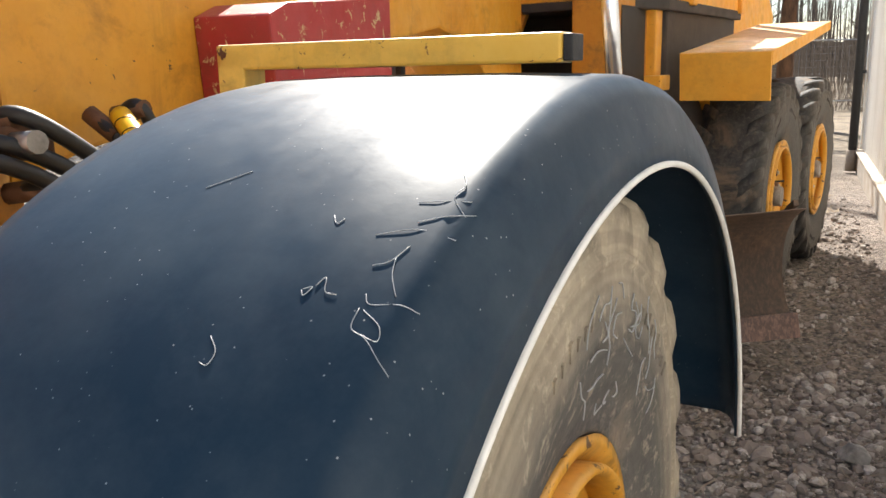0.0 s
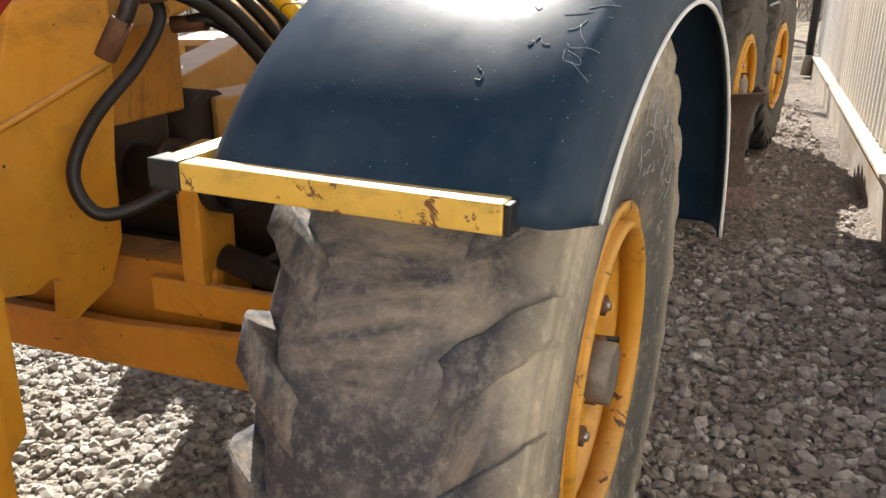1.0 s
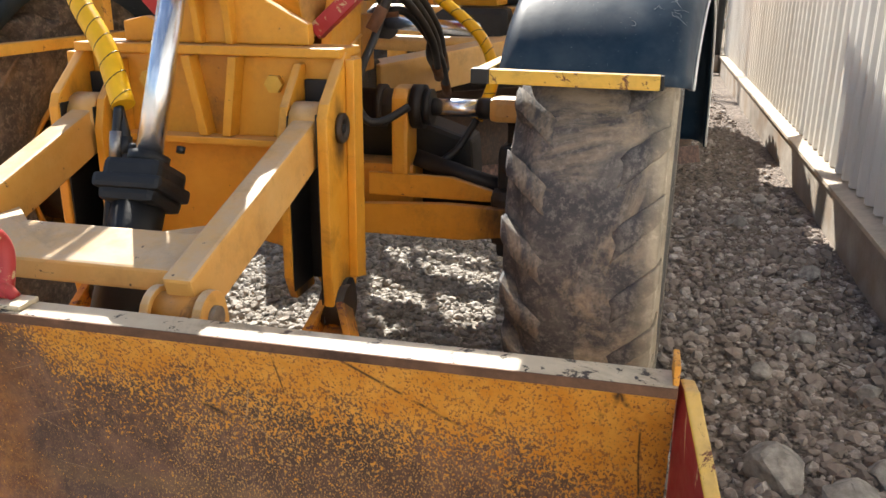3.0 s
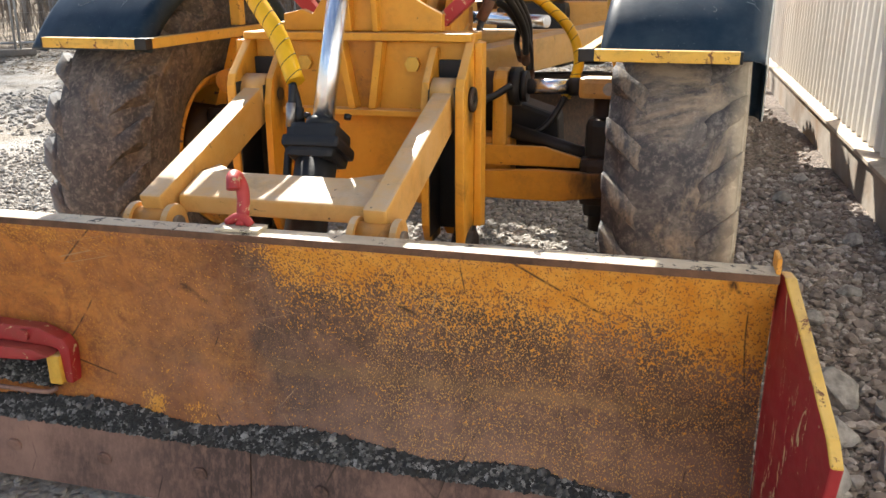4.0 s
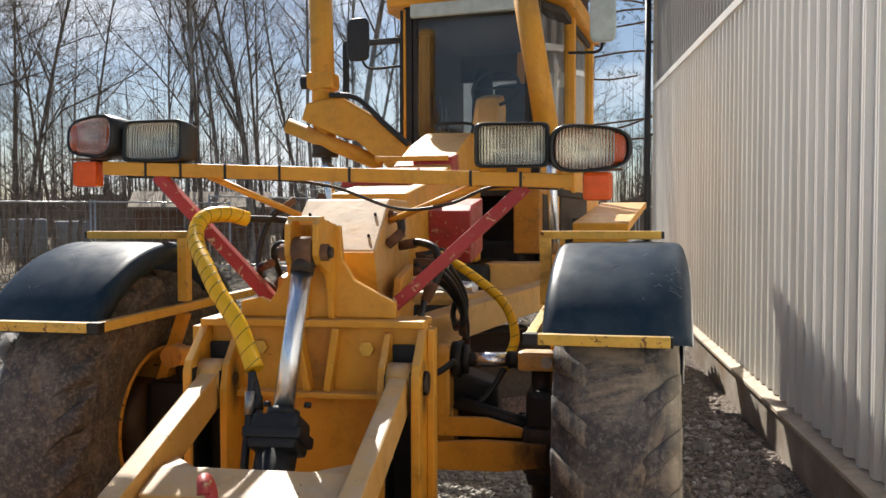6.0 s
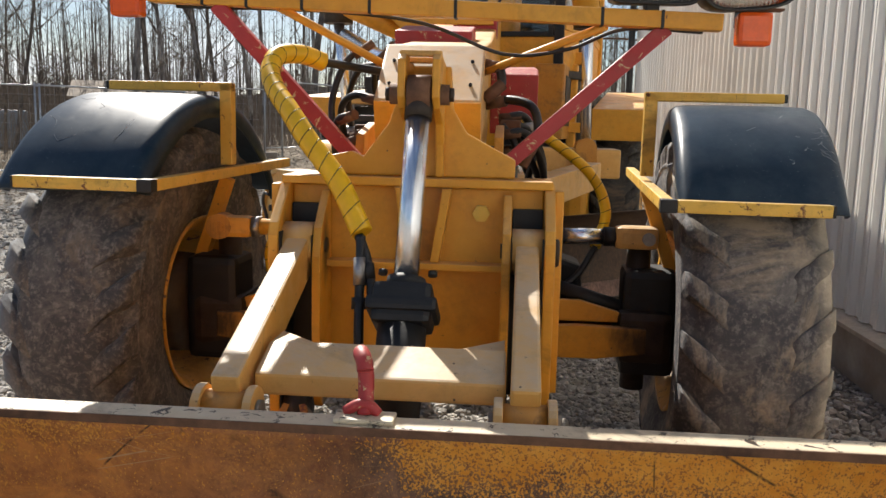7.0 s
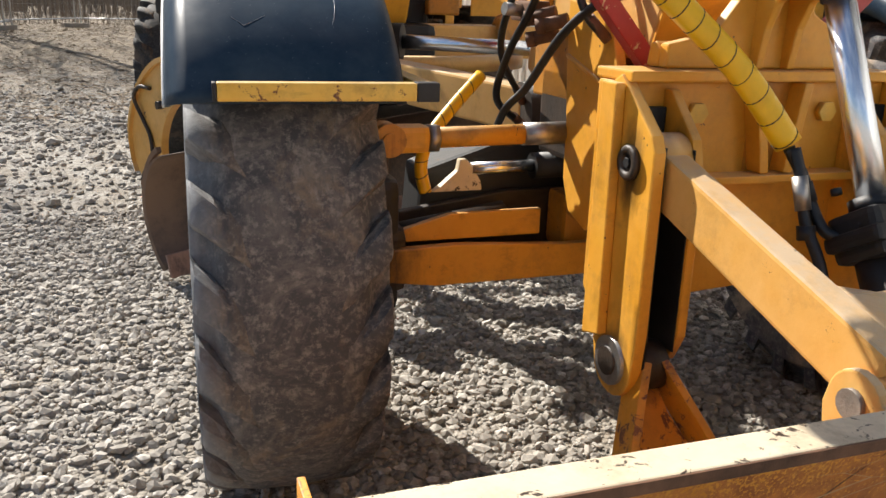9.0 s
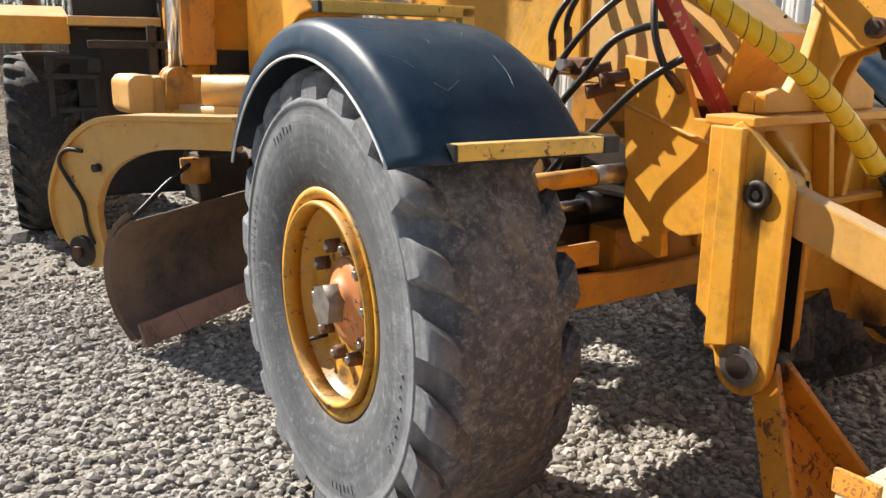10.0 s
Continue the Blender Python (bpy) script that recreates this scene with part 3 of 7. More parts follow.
DIMGLASS = clear_glass("dusty_tinted_glass", (0.34, 0.30, 0.26), 0.10)


def fluted_glass():
    """Lamp glass with upright flutes."""
    m, nt, b = material("fluted_lamp_glass")
    b.inputs["Base Color"].default_value = (0.98, 0.97, 0.93, 1)
    b.inputs["Roughness"].default_value, b.inputs["IOR"].default_value = 0.05, 1.45
    b.inputs["Transmission Weight"].default_value = 1.0
    t = nt.nodes.new("ShaderNodeTexCoord")
    w = node(nt, "ShaderNodeTexWave", Scale=28.0, Distortion=0.3)
    w.bands_direction = "X"
    nt.links.new(t.outputs["Object"], w.inputs["Vector"])
    bump(nt, b, w.outputs["Fac"], 0.75, 0.004)
    return m


LENSGLASS = fluted_glass()
MIRROR = plain("mirror_glass", (0.8, 0.82, 0.83), 0.03, 1.0, 0.02, 5, 0.0)


# ---- building helpers ----
def part(name, bm, mat, parent, label="", at=None, smooth=False):
    """Links a bmesh as one mesh object under a thing or a part."""
    me = bpy.data.meshes.new(name)
    bmesh.ops.recalc_face_normals(bm, faces=bm.faces)
    bm.to_mesh(me)
    bm.free()
    me.materials.append(mat)
    if smooth:
        for p in me.polygons:
            p.use_smooth = True
    ob = new(name, me)
    ob.parent = parent
    if at is not None:
        ob.matrix_basis = at
    if label:
        tagged(ob, label)
    return ob


def thing(name, label, category, m=None, group="", kind=""):
    ob = new(name)
    if m is not None:
        ob.matrix_basis = m
    return tagged(ob, label, category, group, kind)


def bevelled(bm, width, segments=2):
    if width > 0:
        sharp = [e for e in bm.edges if len(e.link_faces) == 2 and e.calc_face_angle(0) > 0.5]
        bmesh.ops.bevel(bm, geom=sharp, offset=width, segments=segments, profile=0.6, affect="EDGES", clamp_overlap=True)
    return bm


def block(x0, x1, y0, y1, z0, z1, bevel=0.006, into=None):
    bm = into or bmesh.new()
    m = Matrix.LocRotScale(((x0 + x1) / 2, (y0 + y1) / 2, (z0 + z1) / 2), None, (abs(x1 - x0), abs(y1 - y0), abs(z1 - z0)))
    if into is None:
        bmesh.ops.create_cube(bm, size=1, matrix=m)
        return bevelled(bm, bevel)
    other = bmesh.new()
    bmesh.ops.create_cube(other, size=1, matrix=m)
    bevelled(other, bevel)
    join(bm, other)
    return bm


def join(bm, other):
    me = bpy.data.meshes.new("joining")
    other.to_mesh(me)
    other.free()
    bm.from_mesh(me)
    bpy.data.meshes.remove(me)
    return bm


def basis(a, b, up=(0, 0, 1)):
    a, b = Vector(a), Vector(b)
    w = (b - a).normalized()
    u = Vector(up).cross(w)
    if u.length < 1e-4:
        u = Vector((1, 0, 0))
    u.normalize()
    return a, b, u, w.cross(u), w


def beam(a, b, w, h, bevel=0.006, up=(0, 0, 1), into=None):
    """A rectangular bar from a to b: w across, h in the up direction."""
    a, b, u, v, d = basis(a, b, up)
    bm = bmesh.new()
    ring = []
    for p in (a, b):
        ring.append([bm.verts.new(p + u * sx * w / 2 + v * sy * h / 2) for sx, sy in ((-1, -1), (1, -1), (1, 1), (-1, 1))])
    bm.faces.new(ring[0][::-1])
    bm.faces.new(ring[1])
    for k in range(4):
        bm.faces.new((ring[0][k], ring[0][(k + 1) % 4], ring[1][(k + 1) % 4], ring[1][k]))
    bmesh.ops.recalc_face_normals(bm, faces=bm.faces)
    bevelled(bm, bevel)
    return join(into, bm) if into else bm


def rod(a, b, r, sides=20, r2=None, bevel=0.003, into=None):
    a, b, u, v, d = basis(a, b)
    r2 = r if r2 is None else r2
    bm = bmesh.new()
    rings = []
    for p, q in ((a, r), (b, r2)):
        rings.append([bm.verts.new(p + q * (u * math.cos(k * 2 * math.pi / sides) + v * math.sin(k * 2 * math.pi / sides))) for k in range(sides)])
    bm.faces.new(rings[0][::-1])
    bm.faces.new(rings[1])
    for k in range(sides):
        bm.faces.new((rings[0][k], rings[0][(k + 1) % sides], rings[1][(k + 1) % sides], rings[1][k]))
    if bevel:
        ends = [e for e in bm.edges if e.calc_face_angle(0) > 0.9]
        bmesh.ops.bevel(bm, geom=ends, offset=bevel, segments=2, affect="EDGES", clamp_overlap=True)
    for f in bm.faces:
        f.smooth = len(f.verts) == 4
    return join(into, bm) if into else bm


def smooth_path(points, steps=8):
    """Points along a Catmull-Rom curve through the given ones."""
    p = [Vector(q) for q in points]
    p = [2 * p[0] - p[1]] + p + [2 * p[-1] - p[-2]]
    out = []
    for i in range(1, len(p) - 2):
        for k in range(steps):
            t = k / steps
            a, b, c, d = p[i - 1], p[i], p[i + 1], p[i + 2]
            out.append(0.5 * (2 * b + (c - a) * t + (2 * a - 5 * b + 4 * c - d) * t * t + (3 * b - a - 3 * c + d) * t ** 3))
    return out + [p[-2]]


def tube(points, r, sides=10, steps=8, into=None):
    """A round hose through the points."""
    path = smooth_path(points, steps)
    bm = bmesh.new()
    u = None
    rings = []
    for i, q in enumerate(path):
        d = (path[min(i + 1, len(path) - 1)] - path[max(i - 1, 0)]).normalized()
        if u is None:
            u = d.orthogonal().normalized()
        u = (u - d * u.dot(d)).normalized()
        v = d.cross(u)
        rings.append([bm.verts.new(q + r * (u * math.cos(k * 2 * math.pi / sides) + v * math.sin(k * 2 * math.pi / sides))) for k in range(sides)])
    for a, b in zip(rings, rings[1:]):
        for k in range(sides):
            bm.faces.new((a[k], a[(k + 1) % sides], b[(k + 1) % sides], b[k])).smooth = True
    bm.faces.new(rings[0][::-1])
    bm.faces.new(rings[-1])
    return join(into, bm) if into else bm


def slab(outline, axis, low, high, bevel=0.006, into=None):
    """A plate: an outline in the two other axes, from low to high along axis."""
    def at(p, q, w):
        return {"x": (w, p, q), "y": (p, w, q), "z": (p, q, w)}[axis]
    bm = bmesh.new()
    a = [bm.verts.new(at(p, q, low)) for p, q in outline]
    b = [bm.verts.new(at(p, q, high)) for p, q in outline]
    n = len(outline)
    bm.faces.new(a[::-1])
    bm.faces.new(b)
    for k in range(n):
        bm.faces.new((a[k], a[(k + 1) % n], b[(k + 1) % n], b[k]))
    bmesh.ops.recalc_face_normals(bm, faces=bm.faces)
    bevelled(bm, bevel)
    return join(into, bm) if into else bm


def lathe(profile, axis_x=True, steps=64, into=None, smooth=True):
    """Turns (u, r) pairs about the x axis; a closed profile."""
    bm = bmesh.new()
    rings = []
    for k in range(steps):
        a = 2 * math.pi * k / steps
        rings.append([bm.verts.new((u, r * math.cos(a), r * math.sin(a))) for u, r in profile])
    n = len(profile)
    for k in range(steps):
        p, q = rings[k], rings[(k + 1) % steps]
        for j in range(n):
            bm.faces.new((p[j], p[(j + 1) % n], q[(j + 1) % n], q[j])).smooth = smooth
    bmesh.ops.recalc_face_normals(bm, faces=bm.faces)
    return join(into, bm) if into else bm


def hexnut(c, axis, r, h, into=None):
    a = Vector(c)
    return rod(a, a + Vector(axis) * h, r, 6, None, 0.002, into)


def arc(cx, cy, r, a0, a1, n):
    return [(cx + r * math.cos(radians(a0 + (a1 - a0) * k / n)), cy + r * math.sin(radians(a0 + (a1 - a0) * k / n))) for k in range(n + 1)]


# ---- the setting ----
def rise(x, y):
    """The ground climbs gently behind the machine, towards the fence."""
    f = min(1.0, max(0.0, (y - 9.0) / 11.0)) * min(1.0, max(0.0, (1.5 - x) / 3.5)) * min(1.0, max(0.0, (x + 10.0) / 4.0))
    return 0.45 * f * f * (3 - 2 * f)


def ground_sheet():
    def spread(lo, hi, c0, c1, fine):
        mid = list(np.arange(c0, c1, fine))
        out = [c1 + (hi - c1) * (k / 26) ** 3 for k in range(27)]
        back = [c0 - (c0 - lo) * (k / 26) ** 3 for k in range(26, 0, -1)]
        return back + mid + out
    xs, ys = spread(-900, 900, -4.5, 3.5, 0.08), spread(-900, 1400, -4.0, 12.0, 0.08)
    verts, faces = [], []
    for y in ys:
        for x in xs:
            near = max(0.0, 1 - max(0, abs(x) - 4, abs(y - 2) - 8) / 10)
            z = near * (0.018 * noise.noise((x * 1.3, y * 1.3, 0)) + 0.010 * noise.noise((x * 5, y * 5, 3)))
            verts.append((x, y, z - 0.012 + rise(x, y)))
    n = len(xs)
    for j in range(len(ys) - 1):
        for i in range(n - 1):
            faces.append((j * n + i, j * n + i + 1, (j + 1) * n + i + 1, (j + 1) * n + i))
    me = bpy.data.meshes.new("ground")
    me.from_pydata(verts, [], faces)
    me.materials.append(GROUND)
    for p in me.polygons:
        p.use_smooth = True
    return tagged(new("ground", me), "pale crushed gravel yard, brown dirt beside the building", "ground", "", "structure")


ground = ground_sheet()

WALL_X, WALL_K, WALL_END = 2.36, 0.0262, 11.4
wall_m = pose(WALL_X, 0, 0, 0, 0, -math.degrees(math.atan(WALL_K)))


def corrugated(width, z0, z1, pitch=0.196):
    """Trapezoid-profile sheet in the yz plane, ribs towards -x; z1(y) is its upper edge."""
    bm = bmesh.new()
    prof = []
    y = 0.0
    while y < width - 1e-6:
        prof += [(y, 0.0), (y + 0.20 * pitch, 0.0), (y + 0.23 * pitch, -0.006), (y + 0.27 * pitch, -0.006), (y + 0.30 * pitch, 0.0), (y + 0.50 * pitch, 0.0),
                 (y + 0.60 * pitch, -0.034), (y + 0.66 * pitch, -0.034), (y + 0.68 * pitch, -0.028), (y + 0.75 * pitch, -0.028), (y + 0.77 * pitch, -0.034), (y + 0.84 * pitch, -0.034), (y + 0.94 * pitch, 0.0)]
        y += pitch
    prof.append((width, 0.0))
    low = [bm.verts.new((d, q, z0)) for q, d in prof]
    top = [bm.verts.new((d, q, z1)) for q, d in prof]
    low2 = [bm.verts.new((d + 0.0035, q, z0)) for q, d in prof]
    top2 = [bm.verts.new((d + 0.0035, q, z1)) for q, d in prof]
    for k in range(len(prof) - 1):
        bm.faces.new((low[k], low[k + 1], top[k + 1], top[k]))
        bm.faces.new((low2[k + 1], low2[k], top2[k], top2[k + 1]))
        bm.faces.new((low2[k], low2[k + 1], low[k + 1], low[k]))
        bm.faces.new((top[k], top[k + 1], top2[k + 1], top2[k]))
    return bm


wall_east = thing("wall_east", "corrugated beige steel building wall on a concrete plinth", "wall", wall_m, "", "structure")
part("plinth", block(-0.030, 0.28, -7.84, WALL_END, -0.3, 0.262, 0.008), CONCRETE, wall_east, "brown-stained concrete plinth")
y = -7.84
for length in (3.92, 3.92, 3.4, 2.75, 3.65, 1.6):
    bm = slab([(-0.055, 0.27), (-0.055, 0.296), (0.055, 0.318), (0.055, 0.27)], "y", y + 0.003, y + length - 0.003, 0.003)
    part("ledge_board", bm, LEDGE, wall_east, "dirty beige drip ledge")
    y += length
k, y = 0, -7.84
while y < WALL_END - 0.05:
    wide = min(0.98, WALL_END - y)
    bm = corrugated(wide, 0.322, 1.0)
    for v in bm.verts:
        if v.co.z > 0.5:
            v.co.z = 3.25 + 0.051 * (y + v.co.y)
    part("cladding_sheet", bm, CLADDING, wall_east, "", pose(0.058 - 0.002 * (k % 2), y, 0))
    y += 0.98
    k += 1
part("flashing_strip", slab([(-7.84, 2.81), (-7.84, 2.89), (WALL_END, 3.87), (WALL_END, 3.79)], "x", 0.010, 0.028, 0.003), CLADDING, wall_east, "pale sloping flashing strip")
upper = corrugated(WALL_END + 7.84, 2.8, 5.6)
part("upper_cladding", upper, DARKCLAD, wall_east, "darker upper cladding", pose(0.098, -7.84, 0))
part("backing", block(0.125, 0.3, -7.84, WALL_END, 0.262, 5.6, 0), CONCRETE, wall_east)
part("corner_trim", block(0.0, 0.3, WALL_END, WALL_END + 0.05, -0.2, 5.62, 0.004), CLADDING, wall_east, "pale corner trim")
pipe = thing("drainpipe", "black rain downpipe on the building's far corner", "pipe", wall_m, "", "structure")
part("pipe", rod((-0.09, WALL_END - 0.02, 0.30), (-0.09, WALL_END - 0.02, 5.6), 0.055, 14), PVC, pipe)
part("shoe", rod((-0.09, WALL_END - 0.02, 0.02), (-0.09, WALL_END - 0.02, 0.30), 0.075, 14), CONCRETE, pipe, "grey concrete gully pot")
for z in (1.3, 3.0, 4.6):
    part("bracket", block(-0.15, 0.0, WALL_END - 0.05, WALL_END + 0.01, z, z + 0.04, 0.003), PVC, pipe)
roof = part("roof", slab([(-0.25, 5.6), (-0.25, 5.68), (9.0, 7.2), (9.0, 7.1)], "y", -8.0, WALL_END + 0.2, 0), CLADDING, None)
roof.matrix_basis = wall_m
tagged(roof, "sheet steel roof of the building", "roof", "", "structure")
for name, bm in (("wall_far", block(0.3, 9.0, WALL_END - 0.2, WALL_END, -0.2, 5.7, 0)), ("wall_near", block(0.3, 9.0, -7.84, -7.64, -0.2, 5.7, 0)), ("wall_back", block(8.8, 9.0, -7.6, WALL_END - 0.2, -0.2, 7.0, 0))):
    tagged(part(name, bm, CLADDING, None, "", wall_m), "plain steel-clad wall closing the building", "wall", "", "structure")


# ---- motor grader ----
grader = thing("motor_grader", "old yellow motor grader with a rusty front blade, parked on gravel", "motor grader", pose(0.045, 0, 0, 0, 0, -1.3))
WHEEL_R = 0.685


def tyre_mesh(half, side, fill):
    """Carcass, bead to bead. The tread is worn nearly flush in the middle; fill: mud packed between the lugs of the outer shoulder."""
    def flank(mud):
        return [(0.165, 0.335), (0.185, 0.345), (0.190, 0.372), (0.194, 0.380), (0.208, 0.42), (0.219, 0.47), (0.222, 0.520), (0.2215, 0.545), (0.217, 0.572), (0.2215, 0.577), (0.2215, 0.587), (0.215, 0.592),
                (0.206 + 0.008 * mud, 0.598 + 0.016 * mud), (0.191 + 0.021 * mud, 0.604 + 0.034 * mud), (0.177 + 0.031 * mud, 0.616 + 0.042 * mud), (0.162 + 0.006 * mud, 0.646 + 0.024 * mud), (0.143, 0.669 + 0.005 * mud), (0.118, 0.678), (0.085, 0.6835), (0.03, 0.6855), (0.0, 0.6865)]
    right, left = (flank(fill), flank(0)) if side > 0 else (flank(0), flank(fill))
    full = [(u * half / 0.222, r) for u, r in right] + [(-u * half / 0.222, r) for u, r in left[::-1][1:]] + [(-0.12, 0.32), (0.12, 0.32)]
    return lathe(full, steps=96)


LUG_S = (0.0, 0.05, 0.14, 0.26, 0.38, 0.50, 0.62)
LUG_R = (0.646, 0.665, 0.674, 0.6795, 0.6815, 0.6830, 0.6825)
LUG_LOW = (0.588, 0.590, 0.598, 0.625, 0.655, 0.668, 0.674)


def lug_mesh(half, sgn, sweep, seed, broad):
    """One worn lug: a square-edged bar from the shoulder that runs out towards the middle of the tread."""
    wear = random.Random(seed)
    bm = bmesh.new()
    last = None
    for s, hi, lo in zip(LUG_S, LUG_R, LUG_LOW):
        u = sgn * half * (1.0 * (1 - s) + 0.02 * s - (0.012 if s == 0 else 0.0))
        a = s * radians(sweep) + wear.gauss(0, 0.003)
        w = (0.052 - 0.006 * s if broad else (0.026 if s == 0 else 0.033) + 0.016 * s) / 0.68 + wear.gauss(0, 0.0026)
        hi += wear.gauss(0, 0.0012)
        if broad:  # rounded on one side, cut sharp on the other
            section = ((-1.20, lo), (-1.04, lo + 0.55 * (hi - lo)), (-0.62, hi - 0.005), (0.94, hi), (0.99, hi - 0.004), (1.05, lo))
        else:
            section = ((-1.14, lo), (-1.03, hi - 0.004), (-0.94, hi), (0.94, hi), (1.03, hi - 0.004), (1.14, lo))
        ring = [bm.verts.new((u, r * math.cos(a + k * w), r * math.sin(a + k * w))) for k, r in section]
        if last:
            for j in range(5):
                bm.faces.new((last[j], last[j + 1], ring[j + 1], ring[j])).smooth = j == 2
        else:
            bm.faces.new(ring)
        last = ring
    bm.faces.new(last[::-1])
    bmesh.ops.recalc_face_normals(bm, faces=bm.faces)
    return bm


LUG_DATA = {}


def add_lugs(rim, half, lugs, mat):
    for sgn in (1, -1):
        for k in range(lugs):
            key = (half, sgn, mat.name, k * 7 % 5)
            if key not in LUG_DATA:
                me = bpy.data.meshes.new("tread_lug")
                bm = lug_mesh(half, sgn, 17, k * 7 % 5 + 10 * sgn, mat is TREAD)
                bm.to_mesh(me)
                bm.free()
                me.materials.append(mat)
                LUG_DATA[key] = me
            ob = new("tread_lug", LUG_DATA[key])
            ob.parent = rim
            ob.rotation_euler = (2 * math.pi * (k + (0.5 if sgn < 0 else 0)) / lugs, 0, 0)


def wheel(at, side, lugs, half, dirty, name, label):
    """A rim with its tyre, hub and nuts; side: +1 when the outer face looks to +x."""
    s = side
    rim_prof = [(s * u, r) for u, r in ((0.172, 0.335), (0.188, 0.342), (0.190, 0.325), (0.165, 0.300), (0.150, 0.288), (0.125, 0.280), (0.114, 0.266), (0.108, 0.235), (0.114, 0.10), (0.114, 0.02),
                                        (0.098, 0.02), (0.098, 0.10), (0.07, 0.25), (-0.15, 0.288), (-0.188, 0.325), (-0.190, 0.342), (-0.172, 0.335), (-0.12, 0.31), (0.12, 0.31))]
    rim = part(name, lathe(rim_prof, steps=56), RIMPAINT, grader, label, at)
    part("tyre", tyre_mesh(half, s, 0.92 if dirty is MUDTREAD else 0.0), dirty, rim, "dusty worn rubber tyre with chevron lugs")
    add_lugs(rim, half, lugs, dirty)
    for first, count in ((20, 9), (75, 6), (200, 9), (260, 6)):
        marks = bmesh.new()
        for k in range(count):
            a = radians(first + 3.1 * k)
            long = 0.016 if k % 3 else 0.024
            beam((s * half * 0.985, 0.512 * math.cos(a), 0.512 * math.sin(a)), (s * half * 0.995, (0.512 + long) * math.cos(a), (0.512 + long) * math.sin(a)), 0.008, 0.009, 0, (1, 0, 0), marks)
        tagged(part("sidewall_lettering", marks, dirty, rim), "raised moulded lettering on the tyre", "", "", "stuff")
    if dirty is MUDTREAD:
        rnd = random.Random(77)
        for k in range(26):
            a, q, turn = rnd.uniform(26, 80), rnd.uniform(0.40, 0.535), rnd.uniform(0, 6.28)
            pts = []
            for j in range(4):
                pts.append((s * half * (1.012 - 0.35 * max(0.0, 0.46 - q)), q * math.cos(radians(a)), q * math.sin(radians(a))))
                q, a, turn = min(0.55, max(0.40, q + 0.022 * math.cos(turn))), a + 3.0 * math.sin(turn), turn + rnd.gauss(0, 0.7)
            part("straw_scuff", tube(pts, 0.0010, 4, 4), SCRATCH, rim, "pale dried straw scuff")
    ring = lathe([(s * 0.150, 0.284), (s * 0.196, 0.287), (s * 0.203, 0.292), (s * 0.203, 0.299), (s * 0.194, 0.303), (s * 0.160, 0.301)], steps=56)
    part("lock_ring", ring, RIMPAINT, rim)
    part("hub", lathe([(s * 0.104, 0.004), (s * 0.106, 0.134), (s * 0.124, 0.128), (s * 0.128, 0.104), (s * 0.134, 0.092), (s * 0.138, 0.074), (s * 0.150, 0.068), (s * 0.156, 0.056), (s * 0.156, 0.004)], steps=32), HUBRED, rim, "worn orange hub flange")
    part("hub_cap", hexnut((s * 0.135, 0, 0), (s, 0, 0), 0.064, 0.066), HUBSTEEL, rim, "grey hexagonal hub cap")
    for k in range(10):
        a = 2 * math.pi * (k + 0.3) / 10
        c = (s * 0.110, 0.170 * math.cos(a), 0.170 * math.sin(a))
        part("wheel_nut", hexnut(c, (s, 0, 0), 0.023, 0.038), RUSTED, rim, "oily brown wheel nut")
        part("stud", rod((s * 0.14, c[1], c[2]), (s * 0.157, c[1], c[2]), 0.010, 8), STEEL, rim)
    part("valve", rod((s * 0.106, 0.21, -0.1), (s * 0.165, 0.225, -0.107), 0.006, 8), DARK, rim)
    part("drum", lathe([(-s * 0.02, 0.01), (-s * 0.02, 0.20), (-s * 0.16, 0.19), (-s * 0.16, 0.01)], steps=32), GREASE, rim, "oily brake drum")
    return rim


# curled scratches in the mudguards: across, and degrees up from the front
SCRATCHES = {1: [[(0.193, 65.7), (0.203, 64.4), (0.201, 63.2), (0.216, 62.0)], [(0.176, 62.5), (0.195, 62.8), (0.214, 63.3)], [(0.160, 59.6), (0.190, 60.3), (0.219, 60.2)], [(0.186, 60.9), (0.205, 61.6), (0.222, 62.4)],
                 [(0.187, 58.1), (0.192, 56.9), (0.203, 55.6)], [(0.181, 55.5), (0.188, 54.9), (0.208, 55.2), (0.222, 55.1)], [(0.182, 54.6), (0.184, 53.4), (0.198, 52.9), (0.212, 52.0), (0.222, 51.4)], [(0.186, 54.5), (0.203, 53.7), (0.206, 52.9), (0.193, 53.1)],
                 [(0.173, 57.4), (0.184, 57.8), (0.192, 59.0)], [(0.140, 55.6), (0.144, 56.2), (0.150, 55.3), (0.160, 55.2)], [(0.132, 55.3), (0.138, 55.5), (0.135, 54.9), (0.131, 55.2)], [(0.083, 51.7), (0.094, 50.9), (0.093, 50.1), (0.086, 50.2)],
                 [(-0.03, 62.6), (-0.014, 63.7), (0.0, 64.6)], [(0.115, 60.8), (0.122, 60.2), (0.126, 60.6)]],
             -1: [[(-0.187, 62.0), (-0.150, 59.9), (-0.134, 57.5)], [(-0.110, 53.2), (-0.090, 51.6), (-0.081, 51.4), (-0.039, 53.7)], [(0.121, 61.5), (0.118, 56.0), (0.106, 51.9)], [(-0.06, 70.0), (-0.03, 68.0), (-0.035, 66.0)], [(-0.17, 75.0), (-0.13, 73.0), (-0.11, 74.2)]]}


